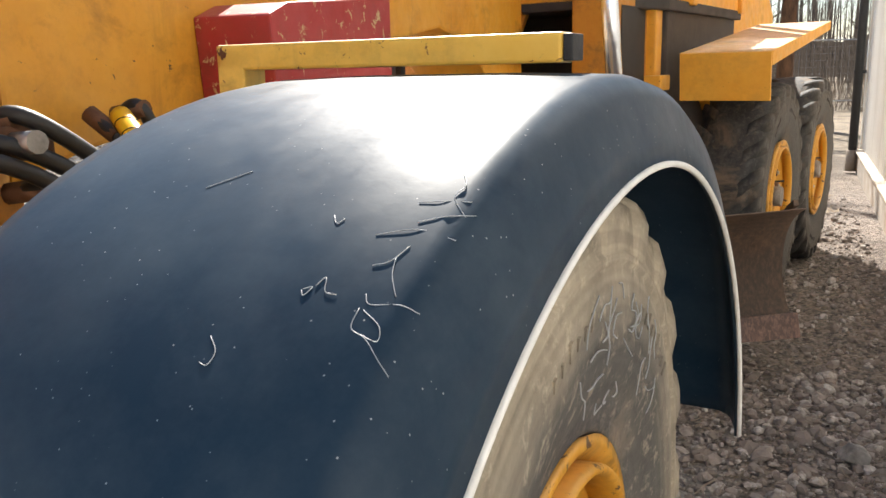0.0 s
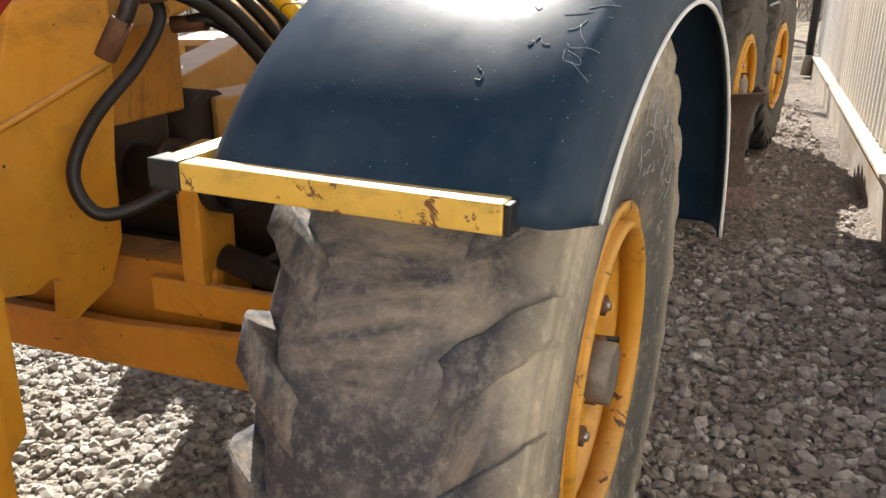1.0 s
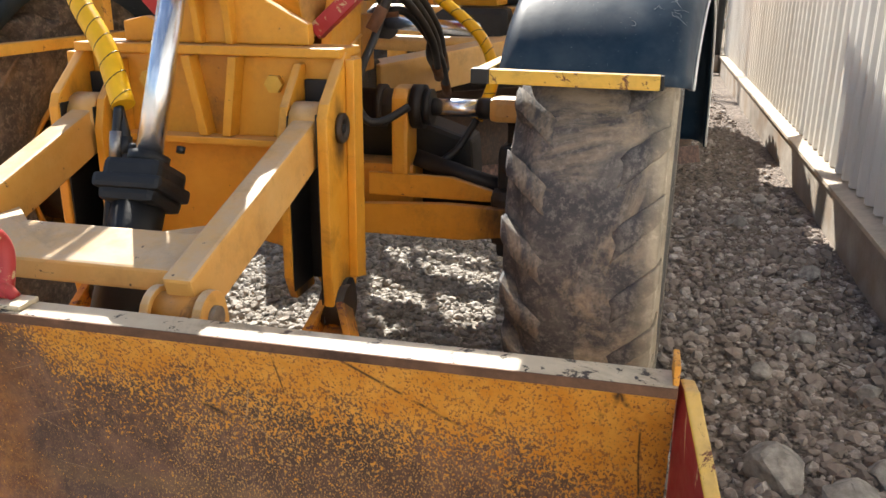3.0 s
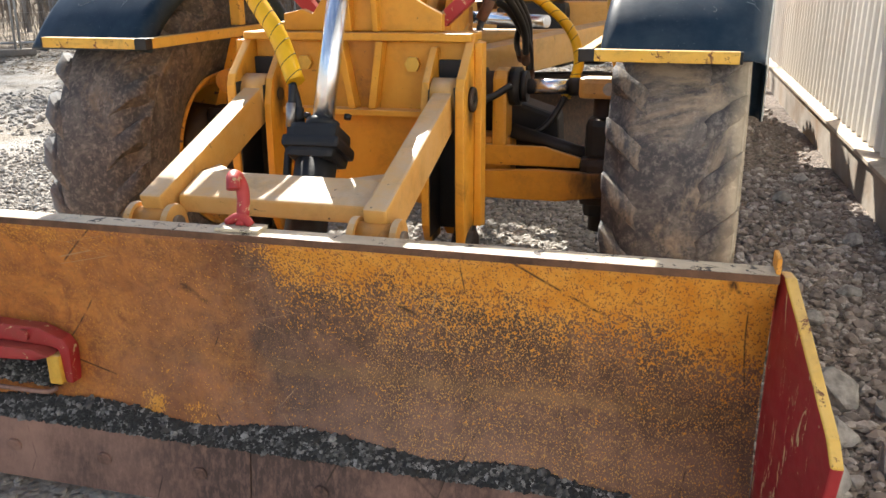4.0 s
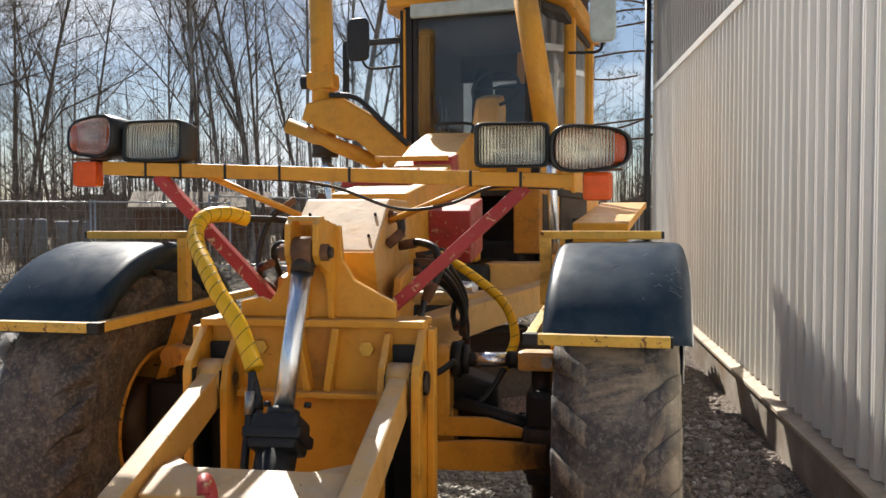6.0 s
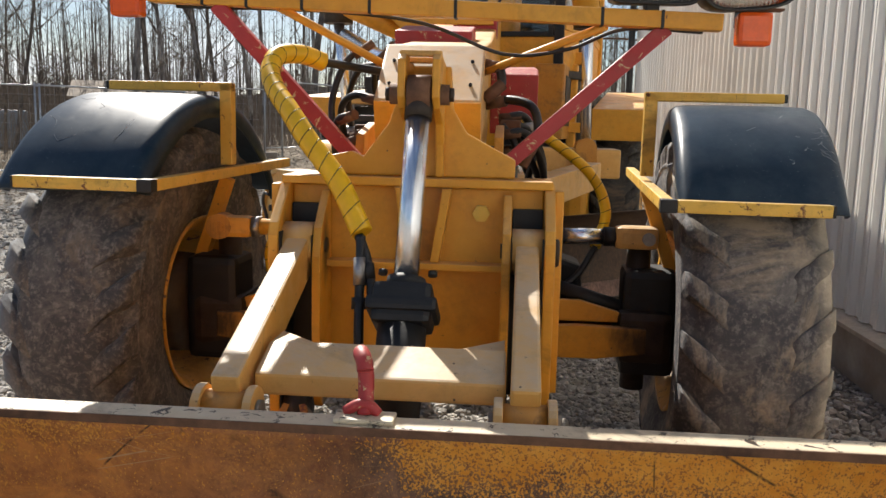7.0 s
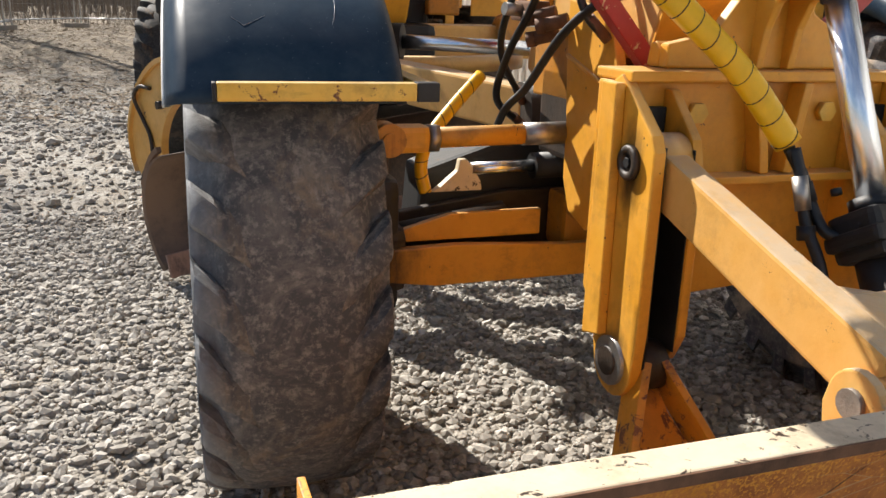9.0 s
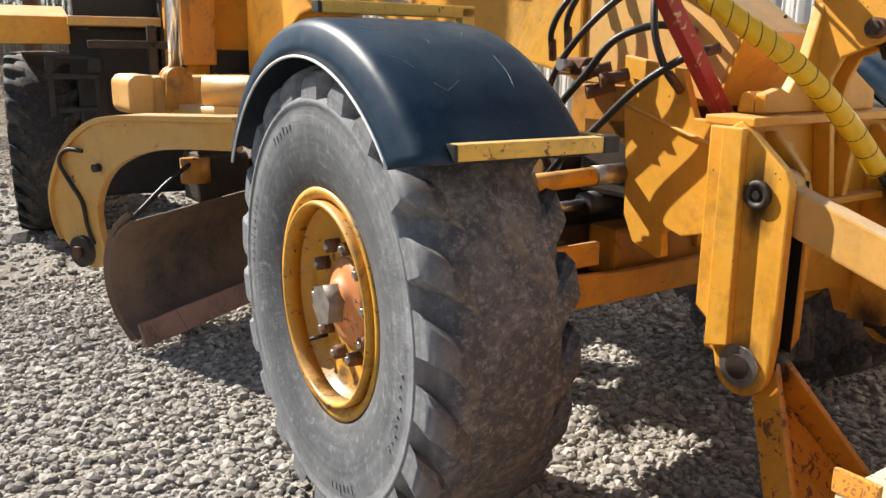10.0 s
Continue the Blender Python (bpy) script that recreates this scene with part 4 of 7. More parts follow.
def mudguard(at, s):
    end, flare = (173, 0.056) if s > 0 else (151, 0.0)
    r, th = 0.790, 0.009
    sec = [(0.256, 0.690), (0.250, 0.722), (0.236, 0.765), (0.223, 0.782), (0.203, r), (0.1, r + 0.003), (-0.1, r + 0.003), (-0.205, r), (-0.230, 0.786), (-0.247, 0.774), (-0.253, 0.750), (-0.252, 0.705)]
    inner = [(u * 0.965, q - th) if abs(u) < 0.24 else (u * 0.965, q) for u, q in sec]
    ring = [(s * u, q) for u, q in sec] + [(s * u, q) for u, q in inner[::-1]]
    bm = bmesh.new()
    rows, n = [], 48
    for k in range(n + 1):
        row = []
        for u, q in ring:
            start = 36.5 + 42 * max(0.0, 0.786 - q)
            a = radians(start + (end - start) * k / n)
            row.append(bm.verts.new((u, -(q + 0.002 * math.sin(7 * a)) * math.cos(a), q * math.sin(a) + 0.012)))
        rows.append(row)
    for v in bm.verts:
        v.co.x += flare * max(0.0, v.co.y + 0.5)
    m = len(ring)
    for p, q in zip(rows, rows[1:]):
        for j in range(m):
            bm.faces.new((p[j], p[(j + 1) % m], q[(j + 1) % m], q[j])).smooth = True
    bm.faces.new(rows[0])
    bm.faces.new(rows[-1][::-1])
    ob = part("mudguard", bm, GUARD, grader, "scuffed black plastic mudguard over the front tyre", at)
    line = [(s * 0.2565 + flare * max(0.0, 0.5 - 0.690 * math.cos(radians(a))), -0.690 * math.cos(radians(a)), 0.690 * math.sin(radians(a)) + 0.011) for a in np.linspace(40.8, end - 0.3, 18)]
    part("edge_trim", tube(line, 0.0042, 6, 3), TRIM, ob, "pale bare edge of the mudguard")
    for path in SCRATCHES[s]:
        pts = [(u + flare * max(0.0, 0.5 - 0.79 * math.cos(radians(a))), -(rr + 0.002 * math.sin(7 * radians(a))) * math.cos(radians(a)), rr * math.sin(radians(a)) + 0.012) for u, a, rr in [(u, a, 0.7934 - 0.029 * max(0.0, abs(u) - 0.1) - 0.37 * max(0.0, abs(u) - 0.203)) for u, a in path]]
        part("scratch", tube(pts, 0.0004, 5, 5), SCRATCH, ob, "pale curled scratch in the plastic")
    t = 0.046
    dz, end_x = (-0.015, 0.176) if s > 0 else (0.0, 0.150)
    fb = 0.038
    part("front_bar", beam((-s * 0.262, -0.628, 0.505 + dz), (s * end_x, -0.628, 0.505 + dz), fb, fb, 0.004), BARPAINT, ob, "chipped pale yellow square tube")
    part("end_plug", block(-s * 0.262, -s * 0.312, -0.6485, -0.6075, 0.4845 + dz, 0.5255 + dz, 0.004), DARK, ob, "black plastic tube plug")
    part("end_plug", block(s * (end_x + 0.0005), s * (end_x + 0.009), -0.6465, -0.6095, 0.4865 + dz, 0.5235 + dz, 0.002), DARK, ob)
    part("side_bar", beam((-s * 0.288, -0.607, 0.505 + dz), (-s * 0.288, 0.715, 0.520), fb, fb, 0.004), BARPAINT, ob)
    part("post", beam((-s * 0.288, 0.02, 0.540), (-s * 0.288, 0.02, 0.845), t, t, 0.004, (0, 1, 0)), BARPAINT, ob)
    part("top_bar", beam((-s * 0.311, 0.02, 0.832), (s * 0.178, 0.02, 0.832), 0.046, 0.034, 0.004), BARPAINT, ob)
    part("end_plug", block(s * 0.1785, s * 0.190, -0.001, 0.041, 0.817, 0.847, 0.002), DARK, ob)
    part("strut", beam((-s * 0.285, 0.02, 0.49), (-s * 0.165, 0.02, 0.15), 0.046, 0.05, 0.004, (0, 1, 0)), YELLOW, ob)
    part("strut_foot", slab([(-s * 0.185, 0.17), (-s * 0.145, 0.17), (-s * 0.140, -0.04), (-s * 0.152, -0.05), (-s * 0.160, 0.06), (-s * 0.172, 0.06), (-s * 0.182, -0.05), (-s * 0.195, -0.04)], "y", -0.005, 0.045, 0.004), YELLOW, ob, "forked yellow foot of the strut")
    return ob


for side in (1, -1):
    at = pose(side * 1.08, 0.0, WHEEL_R, 0, 0, -3.2)
    wheel(at @ pose(0, 0, 0, 17 * side), side, 22, 0.222, MUDTREAD if side > 0 else TREAD, "front_wheel", "yellow front wheel rim with a worn dusty tyre")
    mudguard(at, side)
    # knuckle and kingpin carrier inside the wheel
    kn = part("steering_knuckle", block(-side * 0.36, -side * 0.16, -0.10, 0.10, -0.20, 0.20, 0.03), DARK, grader, "greasy black steering knuckle", at)
    part("kingpin", rod((-side * 0.30, 0, -0.27), (-side * 0.30, 0, 0.34), 0.045, 18), GREASE, kn)
    part("steering_arm", slab([(-side * 0.34, -0.05), (-side * 0.2, -0.09), (-side * 0.2, 0.34), (-side * 0.30, 0.36), (-side * 0.36, 0.1)], "z", -0.05, 0.0, 0.01), GREASE, kn)
    part("wheel_spindle", rod((-side * 0.2, 0, 0), (-side * 0.03, 0, 0), 0.075, 20), GREASE, kn)

# front axle: twin-plate beam, leaning link, steering cylinders
axle = part("front_axle", slab([(-0.80, 0.585), (-0.62, 0.560), (0.62, 0.560), (0.80, 0.585), (0.80, 0.68), (0.55, 0.685), (0.2, 0.665), (-0.2, 0.665), (-0.55, 0.685), (-0.80, 0.68)], "y", -0.135, -0.10, 0.006), AXLEPAINT, grader, "heavy yellow front axle beam")
for side in (1, -1):
    part("upper_web", slab([(side * 0.76, 0.688), (side * 0.70, 0.730), (side * 0.56, 0.768), (side * 0.26, 0.770), (side * 0.26, 0.688)], "y", -0.085, -0.060, 0.005), AXLEPAINT, axle, "yellow upper web of the axle")
part("rear_plate", slab([(-0.80, 0.585), (0.80, 0.585), (0.80, 0.72), (0.3, 0.79), (-0.3, 0.79), (-0.80, 0.72)], "y", 0.09, 0.125, 0.006), GREASE, axle, "oily rear axle plate")
# invented dark mass: keeps the shaded gap behind the axle black
part("axle_shade_block", slab([(-0.60, 0.60), (0.60, 0.60), (0.58, 0.86), (0.30, 0.95), (-0.30, 0.95), (-0.58, 0.86)], "y", 0.14, 0.34, 0.02), DARK, axle, "black block added behind the axle to stand in for shade")
part("top_plate", slab([(-0.74, -0.098), (0.74, -0.098), (0.74, 0.088), (-0.74, 0.088)], "z", 0.600, 0.615, 0.004), DARK, axle, "oily black web between the plates")
part("cross_tube", rod((0.42, -0.03, 0.82), (0.82, -0.02, 0.70), 0.030, 18), DARK, axle, "oily black axle tube")
part("cross_tube", rod((-0.34, 0.02, 0.72), (-0.74, 0.02, 0.66), 0.055, 18), GREASE, axle)
part("centre_box", block(-0.16, 0.42, -0.06, 0.08, 0.616, 0.80, 0.02), GRIMY, axle)
part("bottom_plate", slab([(-0.78, -0.098), (0.78, -0.098), (0.78, 0.088), (-0.78, 0.088)], "z", 0.565, 0.585, 0.004), DARK, axle)
for side in (1, -1):
    part("axle_end", block(side * 0.70, side * 0.90, -0.12, 0.11, 0.54, 0.74, 0.035), GREASE, axle, "greasy black axle end")
link = part("leaning_link", rod((-0.72, -0.13, 1.005), (-0.30, -0.13, 1.012), 0.030, 20), YELLOW, grader, "yellow leaning link rod")
part("clevis", beam((-0.775, -0.13, 1.006), (-0.655, -0.13, 1.006), 0.075, 0.078, 0.018), YELLOW, link)
part("clevis_eye", rod((-0.775, -0.172, 1.006), (-0.775, -0.088, 1.006), 0.047, 20), GRIMY, link, "grimy rounded eye")
part("clevis_pin", rod((-0.775, -0.180, 1.006), (-0.775, -0.07, 1.006), 0.022, 16), GRIMY, link)
part("lock_nut", hexnut((-0.655, -0.13, 1.006), (1, 0, 0), 0.042, 0.03), STEEL, link)
part("sleeve", rod((-0.36, -0.13, 1.011), (-0.22, -0.13, 1.013), 0.034, 20), STEEL, link, "bare brass-coloured sleeve")
part("bracket", slab([(-0.84, 0.66), (-0.76, 0.66), (-0.78, 0.97), (-0.83, 0.97)], "y", 0.05, 0.11, 0.008), GREASE, link)
cyl = part("leaning_cylinder", rod((0.19, -0.02, 0.994), (0.46, -0.02, 0.997), 0.060, 24), GREASE, grader, "leaning cylinder with a chrome rod")
part("cylinder_rod", rod((0.46, -0.02, 0.997), (0.66, -0.02, 1.0), 0.030, 24, None, 0), CHROME, cyl, "bright chrome rod")
part("gland", rod((0.410, -0.02, 0.997), (0.452, -0.02, 0.997), 0.076, 28), DARK, cyl)
part("gland_ring", rod((0.452, -0.02, 0.997), (0.478, -0.02, 0.997), 0.062, 28), DARK, cyl)
part("rear_flange", rod((0.285, -0.02, 0.996), (0.310, -0.02, 0.996), 0.074, 24), GREASE, cyl)
part("rod_end", block(0.68, 0.84, -0.065, 0.025, 0.958, 1.042, 0.022), CREAM, cyl, "dusty tan rod end")
part("collar", rod((0.64, -0.02, 1.0), (0.69, -0.02, 1.0), 0.036, 20), DARK, cyl)
part("mount", slab([(-0.085, 0.76), (-0.085, 1.03), (-0.06, 1.062), (0.015, 1.070), (0.045, 1.04), (0.045, 0.76)], "x", 0.345, 0.405, 0.014), YELLOW, cyl, "yellow cylinder mounting block")
part("pin", rod((0.80, -0.08, 1.0), (0.80, 0.04, 1.0), 0.024, 14), STEEL, cyl)
steer = part("steering_cylinder", rod((-0.25, 0.02, 0.885), (0.05, 0.02, 0.89), 0.042, 20), DARK, grader, "black steering cylinder on the axle")
part("cylinder_rod", rod((-0.46, 0.02, 0.882), (-0.25, 0.02, 0.885), 0.020, 18, None, 0), CHROME, steer)
part("anchor", slab([(-0.590, 0.815), (-0.425, 0.815), (-0.430, 0.845), (-0.462, 0.895), (-0.478, 0.915), (-0.502, 0.915), (-0.508, 0.880), (-0.560, 0.835)], "y", 0.005, 0.035, 0.005), BLEACHED, steer, "pale triangular anchor plate")
part("tie_rod", rod((-0.95, 0.30, 0.64), (0.95, 0.30, 0.64), 0.026, 14), GREASE, steer, "oily tie rod")

# bolster: the welded front box with cheeks for the push arms
bx = 0.015
bol = part("front_bolster", slab([(bx - 0.371, 1.215), (bx - 0.371, 0.57), (bx - 0.30, 0.57)] + [(bx + 0.27 * math.cos(radians(a)), 0.60 + 0.095 * math.sin(radians(a)) ** 0.6) for a in (172, 160, 145, 120, 90, 60, 35, 20, 8)] + [(bx + 0.30, 0.57), (bx + 0.371, 0.57), (bx + 0.371, 1.215)], "y", -0.690, -0.62, 0.005), YELLOW, grader, "yellow welded front bolster with rust chips")
part("top_flange", block(bx - 0.395, bx + 0.395, -0.735, -0.575, 1.218, 1.243, 0.005), YELLOW, bol)
part("shelf_rib", block(bx - 0.27, bx + 0.27, -0.755, -0.692, 0.978, 0.998, 0.004), YELLOW, bol)
part("centre_rib", slab([(bx - 0.062, 1.216), (bx - 0.036, 1.216), (bx + 0.004, 1.0), (bx - 0.022, 1.0)], "y", -0.745, -0.692, 0.004), YELLOW, bol)
part("centre_rib", slab([(bx + 0.078, 1.216), (bx + 0.104, 1.216), (bx + 0.072, 1.0), (bx + 0.046, 1.0)], "y", -0.745, -0.692, 0.004), YELLOW, bol)
# shade of the hollow, put in as a sheet of darker yellow
part("hollow_shade_panel", block(bx - 0.034, bx + 0.073, -0.6935, -0.6905, 1.0, 1.214, 0.0), GRIMY, bol, "darker sheet for the shade in the hollow under the tower")
for side in (1, -1):
    # thin black sheets on the cheeks' inner faces and the slot's back
    part("cheek_liner", block(bx + side * 0.3665, bx + side * 0.3712, -0.855, -0.692, 0.52, 1.09, 0.001), DARK, bol, "black inner face of the cheek")
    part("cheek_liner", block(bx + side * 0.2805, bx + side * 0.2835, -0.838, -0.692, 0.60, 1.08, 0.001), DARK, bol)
    part("black_slot", block(bx + side * 0.282, bx + side * 0.370, -0.712, -0.6915, 0.60, 1.16, 0.003), DARK, bol, "black slot back behind the push arm")
    part("face_bolt", hexnut((bx + side * 0.19, -0.690, 1.143), (0, -1, 0), 0.026, 0.020), BARPAINT, bol)
    out = [(-0.60, 1.216), (-0.665, 1.216), (-0.70, 1.235), (-0.845, 1.115), (-0.862, 1.08), (-0.862, 0.66)]
    out += arc(-0.765, 0.565, 0.088, 180, 330, 8)
    out += [(-0.655, 0.66), (-0.60, 0.70)]
    ch = part("cheek_plate", slab(out, "x", bx + side * 0.372, bx + side * 0.402, 0.006), OILED, bol, "yellow cheek plate with a rusty pin hole")
    part("stiffener", slab([(-0.66, 1.216), (-0.725, 1.216), (-0.735, 0.62), (-0.66, 0.60)], "x", bx + side * 0.403, bx + side * 0.428, 0.004), YELLOW, ch)
    part("inner_cheek", slab([(-0.691, 1.20), (-0.72, 1.20), (-0.82, 1.10), (-0.845, 1.02), (-0.845, 0.64), (-0.81, 0.57), (-0.691, 0.57)], "x", bx + side * 0.255, bx + side * 0.280, 0.005), OILED, bol)
    part("arm_pin", rod((bx + side * 0.25, -0.772, 1.045), (bx + side * 0.408, -0.772, 1.045), 0.022, 20), GREASE, ch, "rusty black pivot pin")
    part("pin_collar", lathe([(0.0, 0.020), (0.0, 0.040), (0.010, 0.040), (0.014, 0.036), (0.014, 0.024), (0.006, 0.020)], steps=28), GREASE, ch, "oily black collar round the pin", pose(bx + side * 0.4025, -0.772, 1.045, 0, 0, 0 if side > 0 else 180))
    part("pin_nut", hexnut((bx + side * 0.408, -0.772, 1.045), (side, 0, 0), 0.012, 0.008), DARK, ch)
    part("lower_boss", rod((bx + side * 0.371, -0.765, 0.565), (bx + side * 0.412, -0.765, 0.565), 0.060, 24), DARK if side > 0 else STEEL, ch, "oily boss round the lower pin" if side > 0 else "bare grey boss round the lower pin")
    part("lower_pin", rod((bx + side * 0.38, -0.765, 0.565), (bx + side * 0.418, -0.765, 0.565), 0.036, 14), GREASE, ch, "rusty lower pin")
    # big rounded side plate behind the cheek
    out2 = [(-0.62, 1.216), (-0.42, 1.216), (-0.36, 1.36), (-0.12, 1.40), (-0.13, 1.20), (-0.15, 1.05), (-0.155, 0.88), (-0.20, 0.79), (-0.31, 0.755), (-0.335, 0.765), (-0.325, 0.84), (-0.345, 0.86), (-0.40, 0.845), (-0.50, 0.87), (-0.58, 0.94), (-0.62, 1.0)]
    part("side_plate", slab(out2, "x", bx + side * 0.215, bx + side * 0.245, 0.005), YELLOW, bol, "yellow side plate with welded seam")
    part("weld_seam", tube([(bx + side * 0.247, -0.60, 1.12), (bx + side * 0.249, -0.42, 1.16), (bx + side * 0.247, -0.14, 1.24)], 0.007, 6, 4), YELLOW, bol)
    part("hook_ear", slab([(-0.635, 1.244), (-0.635, 1.285), (-0.615, 1.305), (-0.59, 1.30), (-0.578, 1.244)], "x", bx + side * 0.20, bx + side * 0.265, 0.008), YELLOW, bol)
part("lower_box", block(-0.20, 0.21, -0.60, 0.10, 0.92, 1.20, 0.02), GREASE, bol)
for side in (1, -1):
    # tapered lower link from the cheek down to the foot of the blade
    xc = bx + side * 0.36
    ll = part("lower_link", slab([(-0.024, 0.0), (0.024, 0.0), (0.045, 0.10), (0.20, 0.42), (-0.20, 0.42), (-0.045, 0.10)], "z", -0.012, 0.012, 0.003), SCRAPED, bol, "yellow tapered lower link, edges scraped", pose(xc + 0.03, -0.79, 0.53, -58, 0, 180))
    for e in (1, -1):
        part("link_flange", beam((e * 0.022, -0.02, 0.035), (e * 0.205, 0.42, 0.035), 0.022, 0.09, 0.004), SCRAPED, ll)
    part("link_eye", rod((-0.035, -0.02, 0.02), (0.035, -0.02, 0.02), 0.06, 16), GREASE, ll)

# tower that carries the blade's lift cylinder
tower = part("lift_tower", slab([(-0.255, 1.2445), (-0.255, 1.30), (-0.185, 1.315), (-0.15, 1.30), (-0.075, 1.40), (-0.04, 1.50), (-0.02, 1.565), (0.105, 1.565), (0.115, 1.44), (0.155, 1.375), (0.24, 1.33), (0.30, 1.30), (0.30, 1.2445)], "y", -0.675, -0.640, 0.006), YELLOW, grader, "yellow triangular lift tower with chipped paint")
for x in (-0.014, 0.079):
    part("ear", slab([(-0.64, 1.2445), (-0.64, 1.565), (-0.835, 1.592), (-0.872, 1.570), (-0.876, 1.470), (-0.850, 1.440), (-0.745, 1.40), (-0.716, 1.34), (-0.700, 1.2445)], "x", x - 0.011, x + 0.011, 0.005), YELLOW, tower)
part("tower_pin", rod((-0.048, -0.838, 1.478), (0.114, -0.838, 1.478), 0.028, 18), RUSTED, tower)
part("pin_head", rod((0.112, -0.838, 1.478), (0.126, -0.838, 1.478), 0.021, 6), GREASE, tower)
part("pin_head", rod((-0.060, -0.838, 1.478), (-0.048, -0.838, 1.478), 0.021, 6), GREASE, tower)
part("cap_plate", block(-0.024, 0.090, -0.845, -0.800, 1.580, 1.596, 0.004), CREAM, tower)
part("cap_plate", block(-0.024, 0.090, -0.780, -0.745, 1.566, 1.582, 0.004), CREAM, tower)

lift = part("lift_cylinder", rod((0.030, -1.085, 0.945), (0.026, -1.29, 0.575), 0.062, 24), DARK, grader, "blade lift cylinder with a long chrome rod")
part("cylinder_rod", rod((0.032, -0.852, 1.45), (0.030, -1.06, 0.985), 0.0325, 40, None, 0), CHROME, lift, "bright chrome rod")
part("rod_eye", rod((0.002, -0.838, 1.478), (0.064, -0.838, 1.478), 0.052, 24), RUSTED, lift)
part("rod_neck", rod((0.033, -0.843, 1.465), (0.032, -0.868, 1.410), 0.038, 20), GREASE, lift)
part("gland_block", beam((0.030, -1.062, 0.985), (0.030, -1.115, 0.892), 0.150, 0.135, 0.018), DARK, lift, "black clamped gland block")
part("gland_ring", rod((0.031, -1.050, 1.006), (0.030, -1.064, 0.982), 0.050, 24), DARK, lift)
part("clamp_half", beam((0.030, -1.085, 0.950), (0.030, -1.103, 0.918), 0.178, 0.150, 0.012), DARK, lift)
for dx in (-0.065, 0.065):
    for dy in (-0.05, 0.05):
        part("gland_bolt", hexnut((0.030 + dx, -1.062 + dy * 0.85, 0.985 + dy * 0.5), (0, 0.49, 0.87), 0.012, 0.014), DARK, lift)

# push frame: two arms, cross beam, corner gussets
frame_part = part("push_frame", slab([(-1.268, 0.892), (-1.396, 0.850), (-1.396, 0.800), (-1.268, 0.836)], "x", bx - 0.276, bx + 0.276, 0.007), CREAM, grader, "sun-bleached yellow push frame of the blade")
for side in (1, -1):
    arm = part("push_arm", beam((bx + side * 0.326, -0.765, 1.030), (bx + side * 0.318, -1.452, 0.806), 0.064, 0.118, 0.008), OILEDARM, frame_part)
    part("arm_eye", rod((bx + side * 0.283, -0.772, 1.045), (bx + side * 0.372, -0.772, 1.045), 0.066, 24), OILEDARM, arm)
    part("arm_foot", rod((bx + side * 0.270, -1.452, 0.782), (bx + side * 0.366, -1.452, 0.782), 0.044, 20), GRIMY, arm)
    part("corner_gusset", slab([(bx + side * 0.272, -1.268), (bx + side * 0.272, -1.17), (bx + side * 0.17, -1.268)], "z", 0.868, 0.890, 0.003), CREAM, frame_part)

# front blade
blade_prof = arc(-2.385, 0.47, 0.86, 23.4, -18.0, 16)
front = [(p, q) for p, q in blade_prof]
back = [(p + 0.028, q) for p, q in blade_prof[::-1]]
bl = part("front_blade", slab([(p, q) for p, q in front] + back, "x", -1.262, 1.270, 0.0), BLADE, grader, "wide front blade, yellow paint worn to brown rust")
for f in bl.data.polygons:
    f.use_smooth = len(f.vertices) == 4 and abs(f.normal.x) < 0.5
part("top_flange", block(-1.262, 1.270, -1.600, -1.535, 0.801, 0.817, 0.004), BLEACHED, bl, "bare bright top edge with chipped cream paint")
part("back_channel", block(-1.26, 1.24, -1.485, -1.41, 0.50, 0.61, 0.01), YELLOW, bl)
part("back_channel", block(-1.26, 1.24, -1.485, -1.40, 0.28, 0.36, 0.01), YELLOW, bl)
for x0, x1 in ((-1.262, 0.0), (0.004, 1.270)):
    cut = part("cutting_edge", slab([(-1.548, 0.205), (-1.592, 0.207), (-1.615, 0.018), (-1.585, 0.015)], "x", x0, x1, 0.003), EDGE, bl, "scraped brown bolt-on cutting edge")
    for f in (0.16, 0.40, 0.64, 0.88):
        xx = x0 + (x1 - x0) * f
        part("plough_bolt", rod((xx, -1.600, 0.116), (xx, -1.609, 0.114), 0.022, 14), EDGE, cut)
